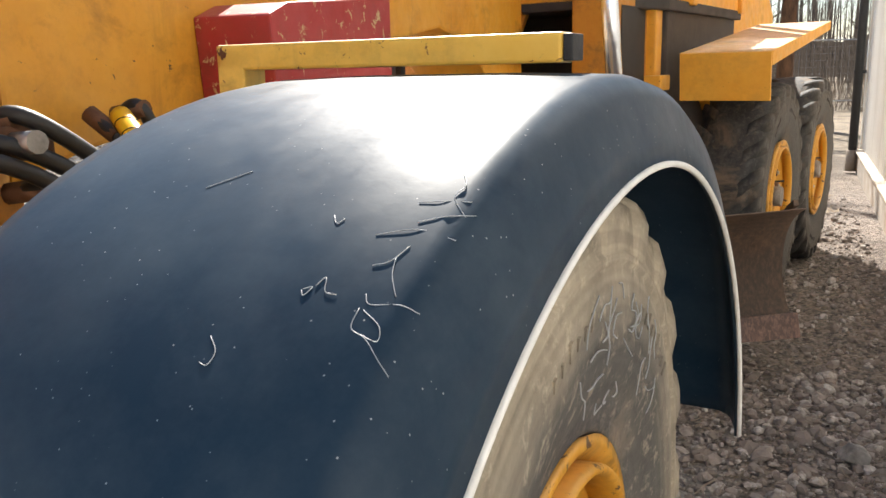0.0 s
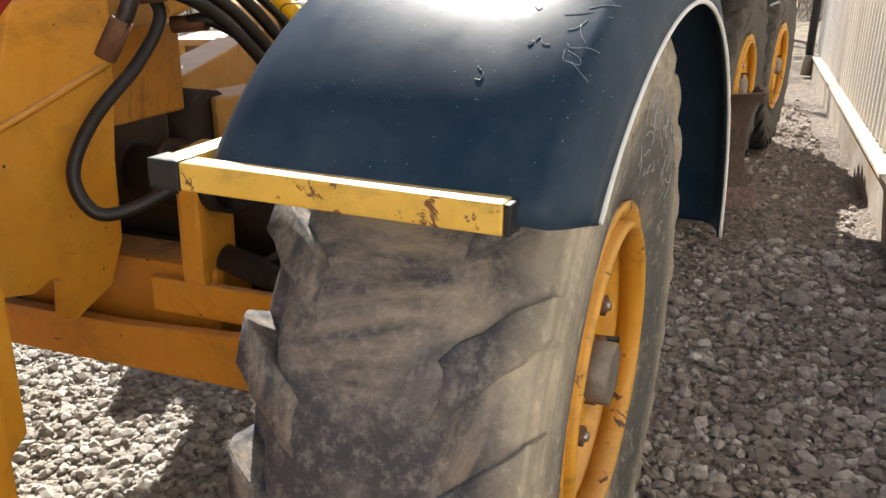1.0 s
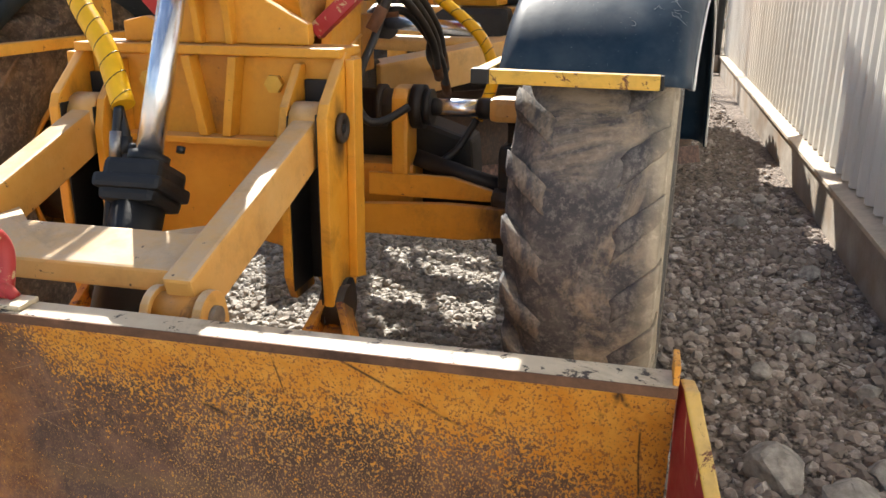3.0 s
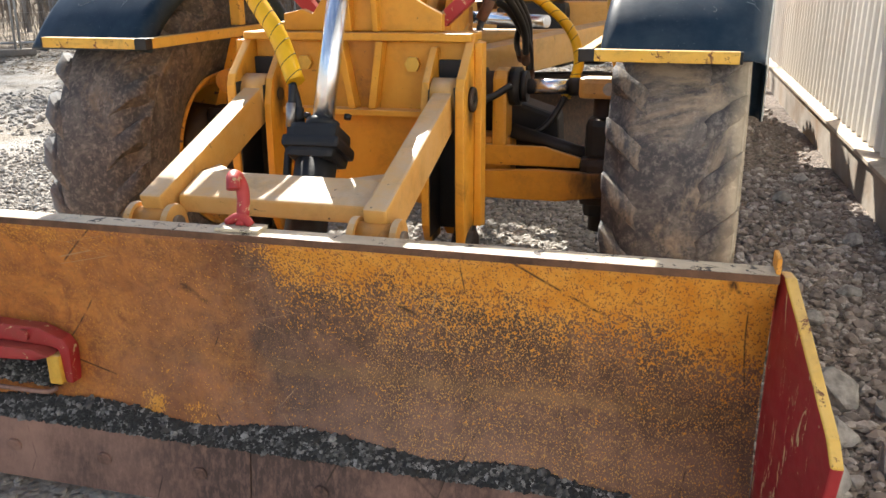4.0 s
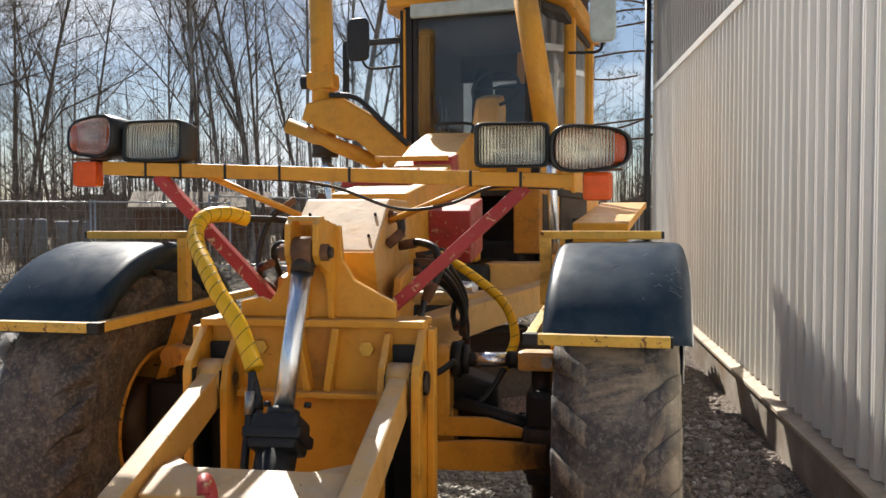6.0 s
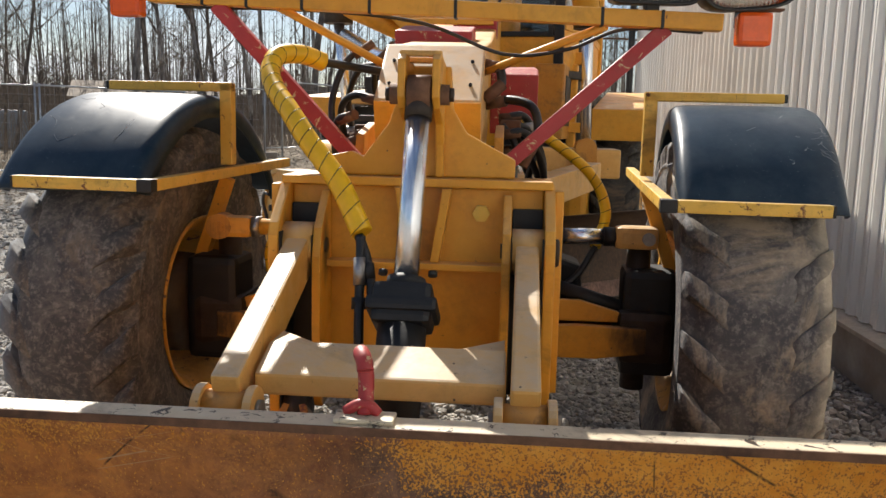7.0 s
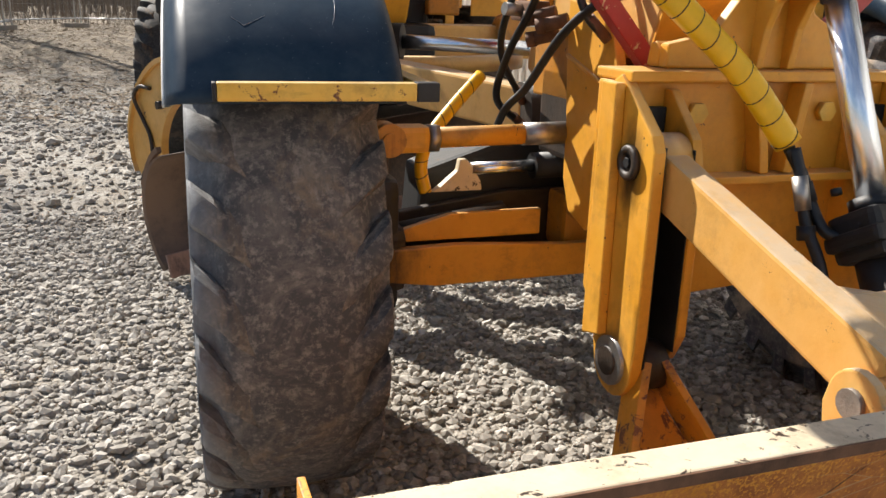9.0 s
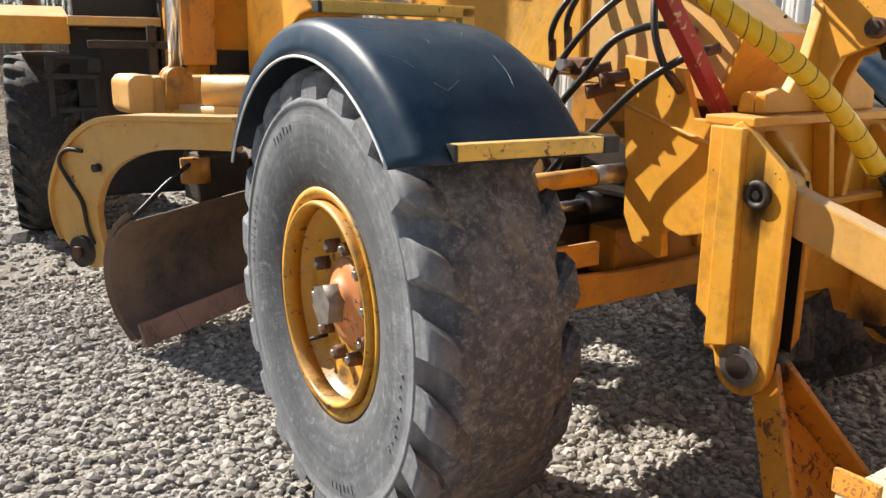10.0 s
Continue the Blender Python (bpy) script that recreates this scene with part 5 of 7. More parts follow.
for side in (1, -1):
    xo = 1.274 if side > 0 else -1.266
    sh = 0.045
    out = [(-1.53, 0.06), (-1.53, 0.78), (-1.56, 0.815), (-1.60, 0.815), (-1.62, 0.795), (-1.67, 0.75), (-1.84, 0.585), (-1.868, 0.54), (-1.855, 0.46), (-1.78, 0.10), (-1.75, 0.05), (-1.60, 0.03)]
    bm = slab(out, "x", 0.0, 0.024, 0.004)
    for v in bm.verts:
        v.co.x = xo + side * (v.co.x + 0.30 * max(0.0, -1.58 - v.co.y))
    plate = part("end_plate", bm, ENDRED, bl, "flared red end plate, paint scraped to yellow on its edge")
    plate.data.materials.append(BARPAINT)
    for f in plate.data.polygons:
        if f.center.z > 0.5 and (f.normal.z > 0.3 or f.normal.y < -0.3) and abs(f.normal.x) < 0.9:
            f.material_index = 1
    part("end_rib", block(xo - side * 0.012, xo - side * 0.002, -1.595, -1.53, 0.8175, 0.852, 0.002), BLADE, bl)
    for dx in (-0.056, 0.056):
        lug = slab([(-1.40, 0.70), (-1.49, 0.70), (-1.515, 0.80)] + arc(-1.452, 0.782, 0.056, 160, 20, 8) + [(-1.390, 0.76)], "x", bx + side * 0.318 + dx - 0.010, bx + side * 0.318 + dx + 0.010, 0.004)
        part("arm_lug", lug, CREAM, bl)
        part("lug_pin", rod((bx + side * 0.318 + dx * 1.10, -1.452, 0.782), (bx + side * 0.318 + dx * 1.36, -1.452, 0.782), 0.026, 14), HUBSTEEL, bl, "grey pivot pin end")
part("edge_strip", block(-1.262, 1.270, -1.6045, -1.6005, 0.799, 0.8165, 0.0008), RUSTED, bl, "rusty front of the top edge")
part("tow_hook_base", block(-0.045, 0.075, -1.592, -1.535, 0.8175, 0.828, 0.004), BLEACHED, bl)
part("tow_hook", tube([(0.014, -1.556, 0.825), (0.013, -1.540, 0.868), (0.010, -1.530, 0.910), (0.004, -1.538, 0.942), (0.006, -1.562, 0.953), (0.016, -1.585, 0.946), (0.020, -1.594, 0.928)], 0.0165, 12, 6), RED, bl, "red chipped lifting hook")
part("hook_foot", tube([(-0.026, -1.553, 0.830), (0.0, -1.556, 0.846), (0.022, -1.556, 0.846), (0.040, -1.556, 0.828)], 0.0115, 10, 4), RED, bl)
# red-lipped towing slot
slot = part("tow_bracket", slab([(-0.862, 0.440), (-0.838, 0.490), (-0.640, 0.486), (-0.566, 0.458), (-0.546, 0.430), (-0.548, 0.325), (-0.572, 0.325), (-0.582, 0.425), (-0.610, 0.432)], "y", -1.572, -1.528, 0.006), RED, bl, "red-edged towing slot in the blade")
part("slot_tongue", slab([(-0.872, 0.412), (-0.866, 0.436), (-0.640, 0.432), (-0.590, 0.414), (-0.640, 0.398), (-0.850, 0.388)], "y", -1.604, -1.535, 0.010), RED, slot, "scraped maroon tongue over the slot")
# no real hole: the hollow's shade is a black block on the blade
part("slot_shade", block(-0.860, -0.615, -1.548, -1.534, 0.295, 0.392, 0.03), DARK, slot, "black block for the shaded hollow of the slot")
part("slot_side", block(-0.616, -0.574, -1.586, -1.536, 0.322, 0.412, 0.008), BARPAINT, slot, "worn yellow side of the slot")
part("slot_lip", tube([(-0.868, -1.560, 0.352), (-0.872, -1.566, 0.304), (-0.850, -1.572, 0.288), (-0.66, -1.572, 0.286), (-0.612, -1.566, 0.300)], 0.007, 8, 5), EDGE, slot)
for x in (-0.805, -0.685):
    part("slot_bolt", rod((x, -1.570, 0.462), (x, -1.584, 0.462), 0.017, 14), RED, slot)


# hoses of the lift cylinder, in a yellow spiral guard

def wrap_gaps(points, r, pitch, parent):
    """Dark slanting gaps between the turns of a spiral guard."""
    path = smooth_path(points, 9)
    run = 0.0
    for a, b in zip(path, path[1:]):
        run += (b - a).length
        if run > pitch:
            run = 0.0
            d = (b - a).normalized()
            u = d.orthogonal().normalized()
            v = d.cross(u)
            ring = [b + r * 0.985 * (u * math.cos(q) + v * math.sin(q)) + d * r * 0.55 * math.cos(q) for q in [k * 2 * math.pi / 14 for k in range(15)]]
            part("wrap_gap", tube(ring, 0.0016, 5, 1), STRAP, parent)


yh = part("guarded_hose", tube([(-0.330, -0.42, 1.588), (-0.385, -0.48, 1.606), (-0.440, -0.55, 1.595), (-0.447, -0.61, 1.547), (-0.415, -0.675, 1.492), (-0.350, -0.75, 1.425), (-0.28, -0.815, 1.344), (-0.185, -0.870, 1.238), (-0.105, -0.935, 1.105)], 0.030, 14, 9), WRAP, grader, "hydraulic hoses in a yellow spiral guard")
wrap_gaps([(-0.330, -0.42, 1.588), (-0.385, -0.48, 1.606), (-0.440, -0.55, 1.595), (-0.447, -0.61, 1.547), (-0.415, -0.675, 1.492), (-0.350, -0.75, 1.425), (-0.28, -0.815, 1.344), (-0.185, -0.870, 1.238), (-0.105, -0.935, 1.105)], 0.030, 0.040, yh)
part("hose", tube([(-0.112, -0.945, 1.10), (-0.085, -0.97, 1.04), (-0.072, -0.99, 0.985), (-0.055, -1.03, 0.93), (-0.01, -1.07, 0.93)], 0.013, 10), HOSE, yh)
part("hose", tube([(-0.105, -0.955, 1.10), (-0.100, -0.985, 1.03), (-0.098, -1.01, 0.95), (-0.090, -1.06, 0.87), (-0.080, -1.11, 0.74)], 0.013, 10), HOSE, yh)
part("ferrule", rod((-0.103, -0.978, 1.045), (-0.099, -1.0, 0.975), 0.017, 12), STEEL, yh)
part("ferrule", rod((-0.082, -0.973, 1.03), (-0.074, -0.988, 0.99), 0.016, 12), DARK, yh)
part("coupling", hexnut((-0.098, -1.012, 0.945), (0.02, -0.25, -1), 0.020, 0.03), DARK, yh)
part("hose", tube([(-0.33, -0.42, 1.588), (-0.27, -0.28, 1.585), (-0.19, -0.24, 1.575), (-0.09, -0.2, 1.56)], 0.014, 10), HOSE, yh)

# cowl in front of the main frame
cowl = part("front_cowl", slab([(-0.235, 1.665), (-0.505, 1.470), (-0.42, 1.245), (0.15, 1.245), (0.15, 1.665)], "x", -0.150, 0.190, 0.008), CREAM, grader, "sun-bleached cream cowl box")
part("cowl_front", slab([(-0.505, 1.466), (-0.515, 1.466), (-0.432, 1.25), (-0.42, 1.25)], "x", -0.148, 0.188, 0.002), YELLOW, cowl, "orange-yellow lower cowl face")
for x, z in ((-0.11, 1.60), (0.15, 1.60), (-0.11, 1.52), (0.15, 1.52)):
    part("cowl_screw", rod((x, -0.235 - (1.665 - z) * 1.385 + 0.004, z), (x, -0.235 - (1.665 - z) * 1.385 - 0.004, z + 0.006), 0.006, 8), DARK, cowl)

# main frame beam and gooseneck
mf = part("main_frame", slab([(0.155, 1.30), (0.155, 1.70), (0.9, 1.79), (1.5, 1.90), (2.1, 2.08), (2.7, 2.22), (3.1, 2.22), (3.3, 2.12), (3.3, 1.0), (3.0, 1.05), (2.80, 1.42), (2.5, 1.60), (2.2, 1.65), (1.6, 1.57), (0.85, 1.44), (0.33, 1.345)], "x", -0.165, 0.185, 0.012), YELLOW, grader, "yellow arched main frame beam")
part("frame_nose", slab([(-0.30, 1.245), (-0.2, 1.30), (0.155, 1.30), (0.155, 1.10), (-0.25, 1.10)], "x", -0.2, 0.212, 0.008), GRIMY, mf)
part("red_saddle", slab([(0.60, 1.742), (0.60, 1.80), (0.95, 1.86), (0.98, 1.80), (0.98, 1.79)], "x", -0.24, 0.10, 0.006), RED, mf, "red bracket on the frame")
part("red_box", slab([(0.72, 1.36), (0.70, 1.625), (0.78, 1.655), (1.32, 1.70), (1.32, 1.40)], "x", 0.187, 0.40, 0.006), RED, mf, "dark red box bolted to the frame")
part("red_clevis", slab([(1.55, 1.86), (1.55, 1.96), (1.85, 2.0), (1.9, 1.9)], "x", -0.05, 0.19, 0.006), RED, mf, "red bracket on the frame")
part("clevis_bar", block(-0.28, 0.17, 1.52, 1.56, 1.935, 1.965, 0.004), YELLOW, mf)
part("frame_loop", tube([(-0.08, 2.75, 2.21), (-0.08, 2.75, 2.29), (0.17, 2.75, 2.29), (0.17, 2.75, 2.21)], 0.012, 8, 4), DARK, mf)

# hydraulic hoses beside the frame nose
def hose(points, r=0.017, fit=True):
    h = part("hydraulic_hose", tube(points, r, 10), HOSE, grader, "black rubber hydraulic hose")
    if fit:
        for a, b in ((points[0], points[1]), (points[-1], points[-2])):
            d = (Vector(b) - Vector(a)).normalized()
            part("fitting", rod(Vector(a) - d * 0.01, Vector(a) + d * 0.07, r * 1.3, 10), RUSTED, h, "rusty steel hose fitting")
    return h


hose([(0.25, -0.02, 1.40), (0.30, -0.02, 1.33), (0.30, -0.10, 1.24), (0.30, -0.24, 1.15), (0.30, -0.31, 1.06), (0.335, -0.31, 0.99), (0.38, -0.27, 0.985), (0.44, -0.20, 1.02)], 0.0135, False)
hose([(0.20, -0.06, 1.475), (0.28, -0.10, 1.49), (0.36, -0.16, 1.46), (0.375, -0.20, 1.36), (0.33, -0.22, 1.27)], 0.016)
hose([(0.19, -0.25, 1.60), (0.235, -0.28, 1.59), (0.245, -0.3, 1.53), (0.20, -0.31, 1.49)], 0.016)
for o, d in ((0.0, 0.02), (0.07, -0.03)):
    hose([(0.25, 0.30 + o, 1.42), (0.31, 0.30 + o, 1.40 - d), (0.36 + d, 0.36 + o, 1.28), (0.37 - d, 0.42 + o, 1.12 + d), (0.34, 0.6 + o, 1.05)], 0.014)
hose([(-0.17, -0.16, 1.60), (-0.26, -0.13, 1.585), (-0.32, -0.03, 1.485), (-0.33, 0.093, 1.356), (-0.31, 0.17, 1.22), (-0.17, 0.30, 1.06)], 0.0115)
hose([(-0.16, -0.33, 1.47), (-0.25, -0.27, 1.49), (-0.32, -0.16, 1.447), (-0.33, -0.043, 1.334), (-0.33, 0.083, 1.217), (-0.32, 0.17, 1.08), (-0.17, 0.30, 0.98)], 0.0125)
hose([(-0.22, -0.47, 1.42), (-0.28, -0.42, 1.40), (-0.32, -0.27, 1.304), (-0.33, -0.076, 1.142), (-0.36, 0.0, 1.07), (-0.34, 0.12, 0.97), (-0.28, 0.15, 0.94)], 0.0125)
for y, z in ((0.16, 1.64), (0.08, 1.68)):
    hose([(-0.17, y - 0.06, z), (-0.235, y, z - 0.06), (-0.25, y + 0.06, z - 0.16), (-0.205, y + 0.10, z - 0.25)], 0.0115)
hose([(-0.20, -0.26, 1.66), (-0.28, -0.28, 1.60), (-0.32, -0.319, 1.469), (-0.30, -0.352, 1.36), (-0.24, -0.36, 1.30)], 0.0115)
for y, z in ((-0.10, 1.30), (-0.16, 1.34), (-0.08, 1.36)):
    vb = part("pipe_union", rod((-0.25, y, z), (-0.31, y + 0.05, z - 0.02), 0.020, 8), RUSTED, grader, "rusty pipe union")
    part("union_nut", hexnut((-0.30, y + 0.045, z - 0.018), (-0.8, 0.6, -0.2), 0.026, 0.025), RUSTED, vb)
gh = part("guarded_hose", tube([(0.30, 0.32, 1.42), (0.42, 0.25, 1.36), (0.60, 0.20, 1.22), (0.66, 0.12, 1.08), (0.62, 0.05, 0.95)], 0.021, 12, 9), WRAP, grader, "hose in a yellow spiral guard")
wrap_gaps([(0.30, 0.32, 1.42), (0.42, 0.25, 1.36), (0.60, 0.20, 1.22), (0.66, 0.12, 1.08), (0.62, 0.05, 0.95)], 0.021, 0.04, gh)
part("hose_end", tube([(0.62, 0.05, 0.95), (0.56, 0.02, 0.85), (0.50, 0.0, 0.80)], 0.013, 8), HOSE, gh)
gh = part("guarded_hose", tube([(-0.40, 0.12, 1.16), (-0.52, 0.06, 1.06), (-0.60, 0.02, 0.98), (-0.63, 0.0, 0.90), (-0.62, -0.02, 0.82)], 0.020, 12, 9), WRAP, grader, "hose in a yellow spiral guard")
wrap_gaps([(-0.40, 0.12, 1.16), (-0.52, 0.06, 1.06), (-0.60, 0.02, 0.98), (-0.63, 0.0, 0.90), (-0.62, -0.02, 0.82)], 0.020, 0.04, gh)
for y0, z0, y1, z1 in ((0.07, 1.425, 0.17, 1.355), (0.02, 1.385, 0.12, 1.335), (-0.02, 1.365, 0.08, 1.318), (0.12, 1.30, 0.22, 1.24)):
    hose([(0.25, y0 - 0.02, z0), (0.33, y0, z0 + 0.01), (0.38, y1, z1), (0.42, y1 + 0.12, z1 - 0.12), (0.40, y1 + 0.30, z1 - 0.26)], 0.015)
valve = part("valve_block", block(0.24, 0.32, -0.02, 0.14, 1.36, 1.42, 0.008), RUSTED, grader, "rusty hydraulic valve block")
part("port", rod((0.31, 0.06, 1.39), (0.38, 0.05, 1.395), 0.02, 10), STEEL, valve)
valve = part("valve_block", block(-0.30, -0.24, -0.02, 0.14, 1.33, 1.39, 0.008), RUSTED, grader, "rusty hydraulic valve block")
part("port", rod((-0.29, 0.06, 1.36), (-0.36, 0.05, 1.365), 0.02, 10), STEEL, valve)

# lamp bar with its braces
bar = part("lamp_bar", beam((-0.868, -0.485, 1.783), (0.897, -0.520, 1.716), 0.052, 0.050, 0.004), YELLOW, grader, "yellow lamp bar across the nose")
for f in (0.10, 0.18, 0.28, 0.40, 0.55, 0.80, 0.90):
    p = Vector((-0.868, -0.485, 1.783)).lerp(Vector((0.897, -0.520, 1.716)), f)
    part("cable_tie", block(p.x - 0.005, p.x + 0.005, p.y - 0.0285, p.y + 0.0285, p.z - 0.0275, p.z + 0.0275, 0.002), STRAP, bar)
part("lamp_cable", tube([(-0.80, -0.45, 1.752), (-0.3, -0.455, 1.742), (0.0, -0.44, 1.71), (0.25, -0.40, 1.625), (0.45, -0.43, 1.64), (0.62, -0.47, 1.70), (0.85, -0.49, 1.692)], 0.006, 8), PVC, bar)
part("brace", beam((0.262, -0.53, 1.270), (0.738, -0.505, 1.700), 0.046, 0.046, 0.004, (0, 1, 0)), RED, bar, "red square-tube brace")
part("brace", beam((-0.150, -0.467, 1.215), (-0.652, -0.488, 1.752), 0.046, 0.046, 0.004, (0, 1, 0)), RED, bar, "red square-tube brace")
part("stay", rod((-0.46, -0.48, 1.752), (-0.135, -0.26, 1.585), 0.013, 10), YELLOW, bar)
part("stay", rod((0.56, -0.50, 1.705), (0.185, -0.26, 1.575), 0.013, 10), YELLOW, bar)


def super_outline(w, h, power, n=44, lean=0.0):
    out = []
    for k in range(n):
        a = 2 * math.pi * k / n
        c, s = math.cos(a), math.sin(a)
        x = w / 2 * math.copysign(abs(c) ** (2 / power), c)
        z = h / 2 * math.copysign(abs(s) ** (2 / power), s)
        z *= 1 - lean * (x / w + 0.5) * 0.45
        out.append((x, z))
    return out


def loft(sections):
    """Rings of (x, y, z) joined in turn."""
    bm = bmesh.new()
    rings = [[bm.verts.new(p) for p in ring] for ring in sections]
    n = len(rings[0])
    for a, b in zip(rings, rings[1:]):
        for k in range(n):
            bm.faces.new((a[k], a[(k + 1) % n], b[(k + 1) % n], b[k])).smooth = True
    bm.faces.new(rings[0])
    bm.faces.new(rings[-1][::-1])
    return bm


def headlamp(at, w, h, power, lean, flip, indicator, label):
    o = [(flip * x, z) for x, z in super_outline(w, h, power, 44, lean)]

    def ring(s, y, dx=0.0):
        return [(x * s + dx, y, z * s) for x, z in o]
    lamp = part("headlamp", loft([ring(0.45, 0.082), ring(0.80, 0.062), ring(0.88, 0.0), ring(0.88, -0.022), ring(0.97, -0.030), ring(1.0, -0.022), ring(1.0, 0.02), ring(0.95, 0.085), ring(0.62, 0.135), ring(0.3, 0.145)]), BLACKPL, bar, label, at)
    part("reflector", loft([ring(0.01, 0.010), ring(0.30, 0.008), ring(0.58, 0.002), ring(0.78, -0.006), ring(0.865, -0.013), ring(0.875, -0.006), ring(0.60, 0.012), ring(0.01, 0.018)]), REFLECTOR, lamp, "silvery reflector bowl")
    dx = -flip * 0.02
    bulb = bmesh.new()
    bmesh.ops.create_uvsphere(bulb, u_segments=16, v_segments=8, radius=0.012, matrix=Matrix.Translation((dx, 0.004, 0)) @ Matrix.Diagonal((1, 1.2, 1, 1)))
    part("bulb", bulb, STEEL, lamp)
    lens_ob = part("lens", loft([ring(0.868, -0.020), ring(0.868, -0.026), ring(0.80, -0.036), ring(0.55, -0.045), ring(0.25, -0.048), ring(0.01, -0.0485)]), LENSGLASS, lamp, "fluted glass lens")
    lens_ob.visible_shadow = False
    if indicator:
        x0, x1 = sorted((flip * w * 0.27, flip * w * 0.385))
        part("indicator", block(x0, x1, -0.028, 0.020, -h * 0.26, h * 0.24, 0.004), ORANGE, lamp, "orange indicator segment")
    part("lamp_foot", block(-0.02, 0.02, 0.0, 0.05, -h / 2 - 0.035, -h / 2 + 0.02, 0.004), DARK, lamp)
    return lamp


headlamp(pose(0.690, -0.545, 1.842, 3, 0, 4), 0.262, 0.158, 9, 0, 1, False, "rectangular black-rimmed headlamp")
headlamp(pose(0.958, -0.560, 1.826, 3, 0, 4), 0.278, 0.182, 3.2, 0.55, 1, True, "rounded headlamp with an orange indicator")
headlamp(pose(-0.655, -0.500, 1.880, -4, 0, -8), 0.262, 0.158, 9, 0, -1, False, "rectangular black-rimmed headlamp")
headlamp(pose(-0.930, -0.455, 1.905, -4, 0, -24), 0.278, 0.182, 3.2, 0.55, -1, True, "rounded headlamp with an orange indicator")
for c in ((0.985, -0.535, 1.700), (-0.945, -0.480, 1.765)):
    ob = part("marker_lamp", block(c[0] - 0.050, c[0] + 0.050, c[1] - 0.03, c[1] + 0.03, c[2] - 0.052, c[2] + 0.046, 0.014), ORANGE, bar, "orange plastic marker lamp")
    part("bracket", block(c[0] - 0.07, c[0] + 0.085, c[1] - 0.01, c[1] + 0.032, c[2] + 0.051, c[2] + 0.058, 0.002), RUSTED, ob)

# saddle arms, lift cylinders and the circle
part("frame_leg", slab([(-0.498, 1.21), (-0.107, 1.21), (0.145, 1.84), (0.094, 2.05), (-0.18, 2.05), (-0.283, 1.84)], "y", 3.60, 3.66, 0.008), YELLOW, grader, "sloping yellow side plate of the frame")
sad = part("lift_saddle", slab([(-1.02, 2.30), (-0.98, 2.42), (-0.72, 2.46), (-0.42, 2.28), (-0.165, 2.02), (-0.165, 1.75), (-0.42, 1.98), (-0.62, 2.15), (-0.75, 2.18)], "y", 2.35, 2.55, 0.02), YELLOW, grader, "yellow arched lift arm saddle")
part("cross_tube", rod((-1.15, 2.45, 2.27), (-0.45, 2.45, 1.98), 0.055, 18), YELLOW, sad)
part("saddle_hose", tube([(-0.80, 2.34, 2.47), (-0.6, 2.33, 2.44), (-0.40, 2.32, 2.26), (-0.22, 2.32, 2.10)], 0.02, 8), HOSE, sad)
for a, b, c, d in (((-0.90, 2.45, 3.45), (-0.885, 2.51, 2.06), (-0.885, 2.51, 2.06), (-0.835, 2.70, 1.235)), ((0.56, 2.50, 3.30), (0.765, 2.52, 2.05), (0.765, 2.52, 2.05), (0.80, 2.70, 1.25))):
    lc = part("lift_cylinder", rod(a, b, 0.085, 24), YELLOW, grader, "yellow blade lift cylinder")
    part("cylinder_rod", rod(c, d, 0.036, 20, None, 0), CHROME, lc, "bright chrome rod")
    part("gland", rod(Vector(b) + Vector((0, 0, 0.10)), Vector(b) - Vector((0, 0, 0.02)), 0.096, 24), GREASE, lc)
    m = Vector(a).lerp(Vector(b), 0.62)
    if a[0] < 0:
        part("port", rod(m + Vector((-0.16, 0, 0)), m, 0.05, 14), DARK, lc)
        part("trunnion", block(m.x - 0.1, m.x + 0.1, m.y - 0.1, m.y + 0.1, m.z - 0.06, m.z + 0.06, 0.02), YELLOW, lc)
    part("rod_eye", rod(Vector(d) + Vector((0, -0.05, 0)), Vector(d) + Vector((0, 0.05, 0)), 0.07, 20), GRIMY, lc)
    for e in (-1, 1):
        part("eye_bracket", slab([(d[0] - 0.085, d[2] - 0.16)] + arc(d[0], d[2], 0.075, 190, -10, 12) + [(d[0] + 0.085, d[2] - 0.16)], "y", d[1] + e * 0.062 - 0.012, d[1] + e * 0.062 + 0.012, 0.004), GRIMY, lc, "grimy tan clevis plate")
part("blade_circle", lathe([(1.02, 0.70), (1.02, 0.86), (1.10, 0.86), (1.10, 0.70)], steps=64), CREAM, grader, "faded yellow turning circle", Matrix.Translation((0, 2.75, 0)) @ Matrix.Rotation(radians(-90), 4, "Y"))
part("circle_beam", block(-0.96, 1.05, 2.72, 3.04, 1.045, 1.25, 0.02), CREAM, grader, "faded yellow box beam over the circle")
part("beam_pad", slab(arc(-1.045, 1.205, 0.055, 90, 180, 8) + arc(-1.045, 1.095, 0.055, 180, 270, 8) + [(-0.962, 1.040), (-0.962, 1.260)], "y", 2.69, 3.07, 0.012), CREAM, grader, "rounded faded yellow end pad of the cross beam")
draw = part("drawbar", beam((-0.75, 2.2, 1.10), (-0.10, 0.35, 1.02), 0.13, 0.16, 0.01), CREAM, grader, "faded yellow A-shaped drawbar")
part("drawbar_leg", beam((0.80, 2.2, 1.10), (0.12, 0.35, 1.02), 0.13, 0.16, 0.01), CREAM, draw)
part("drawbar_ball", rod((-0.16, 0.33, 1.02), (0.16, 0.33, 1.02), 0.10, 20), GREASE, draw)
part("shift_cylinder", rod((-0.9, 2.05, 1.20), (-0.35, 1.75, 1.19), 0.075, 20), CREAM, draw)
part("shift_gland", rod((-0.36, 1.755, 1.19), (-0.20, 1.67, 1.19), 0.088, 20), DARK, draw)
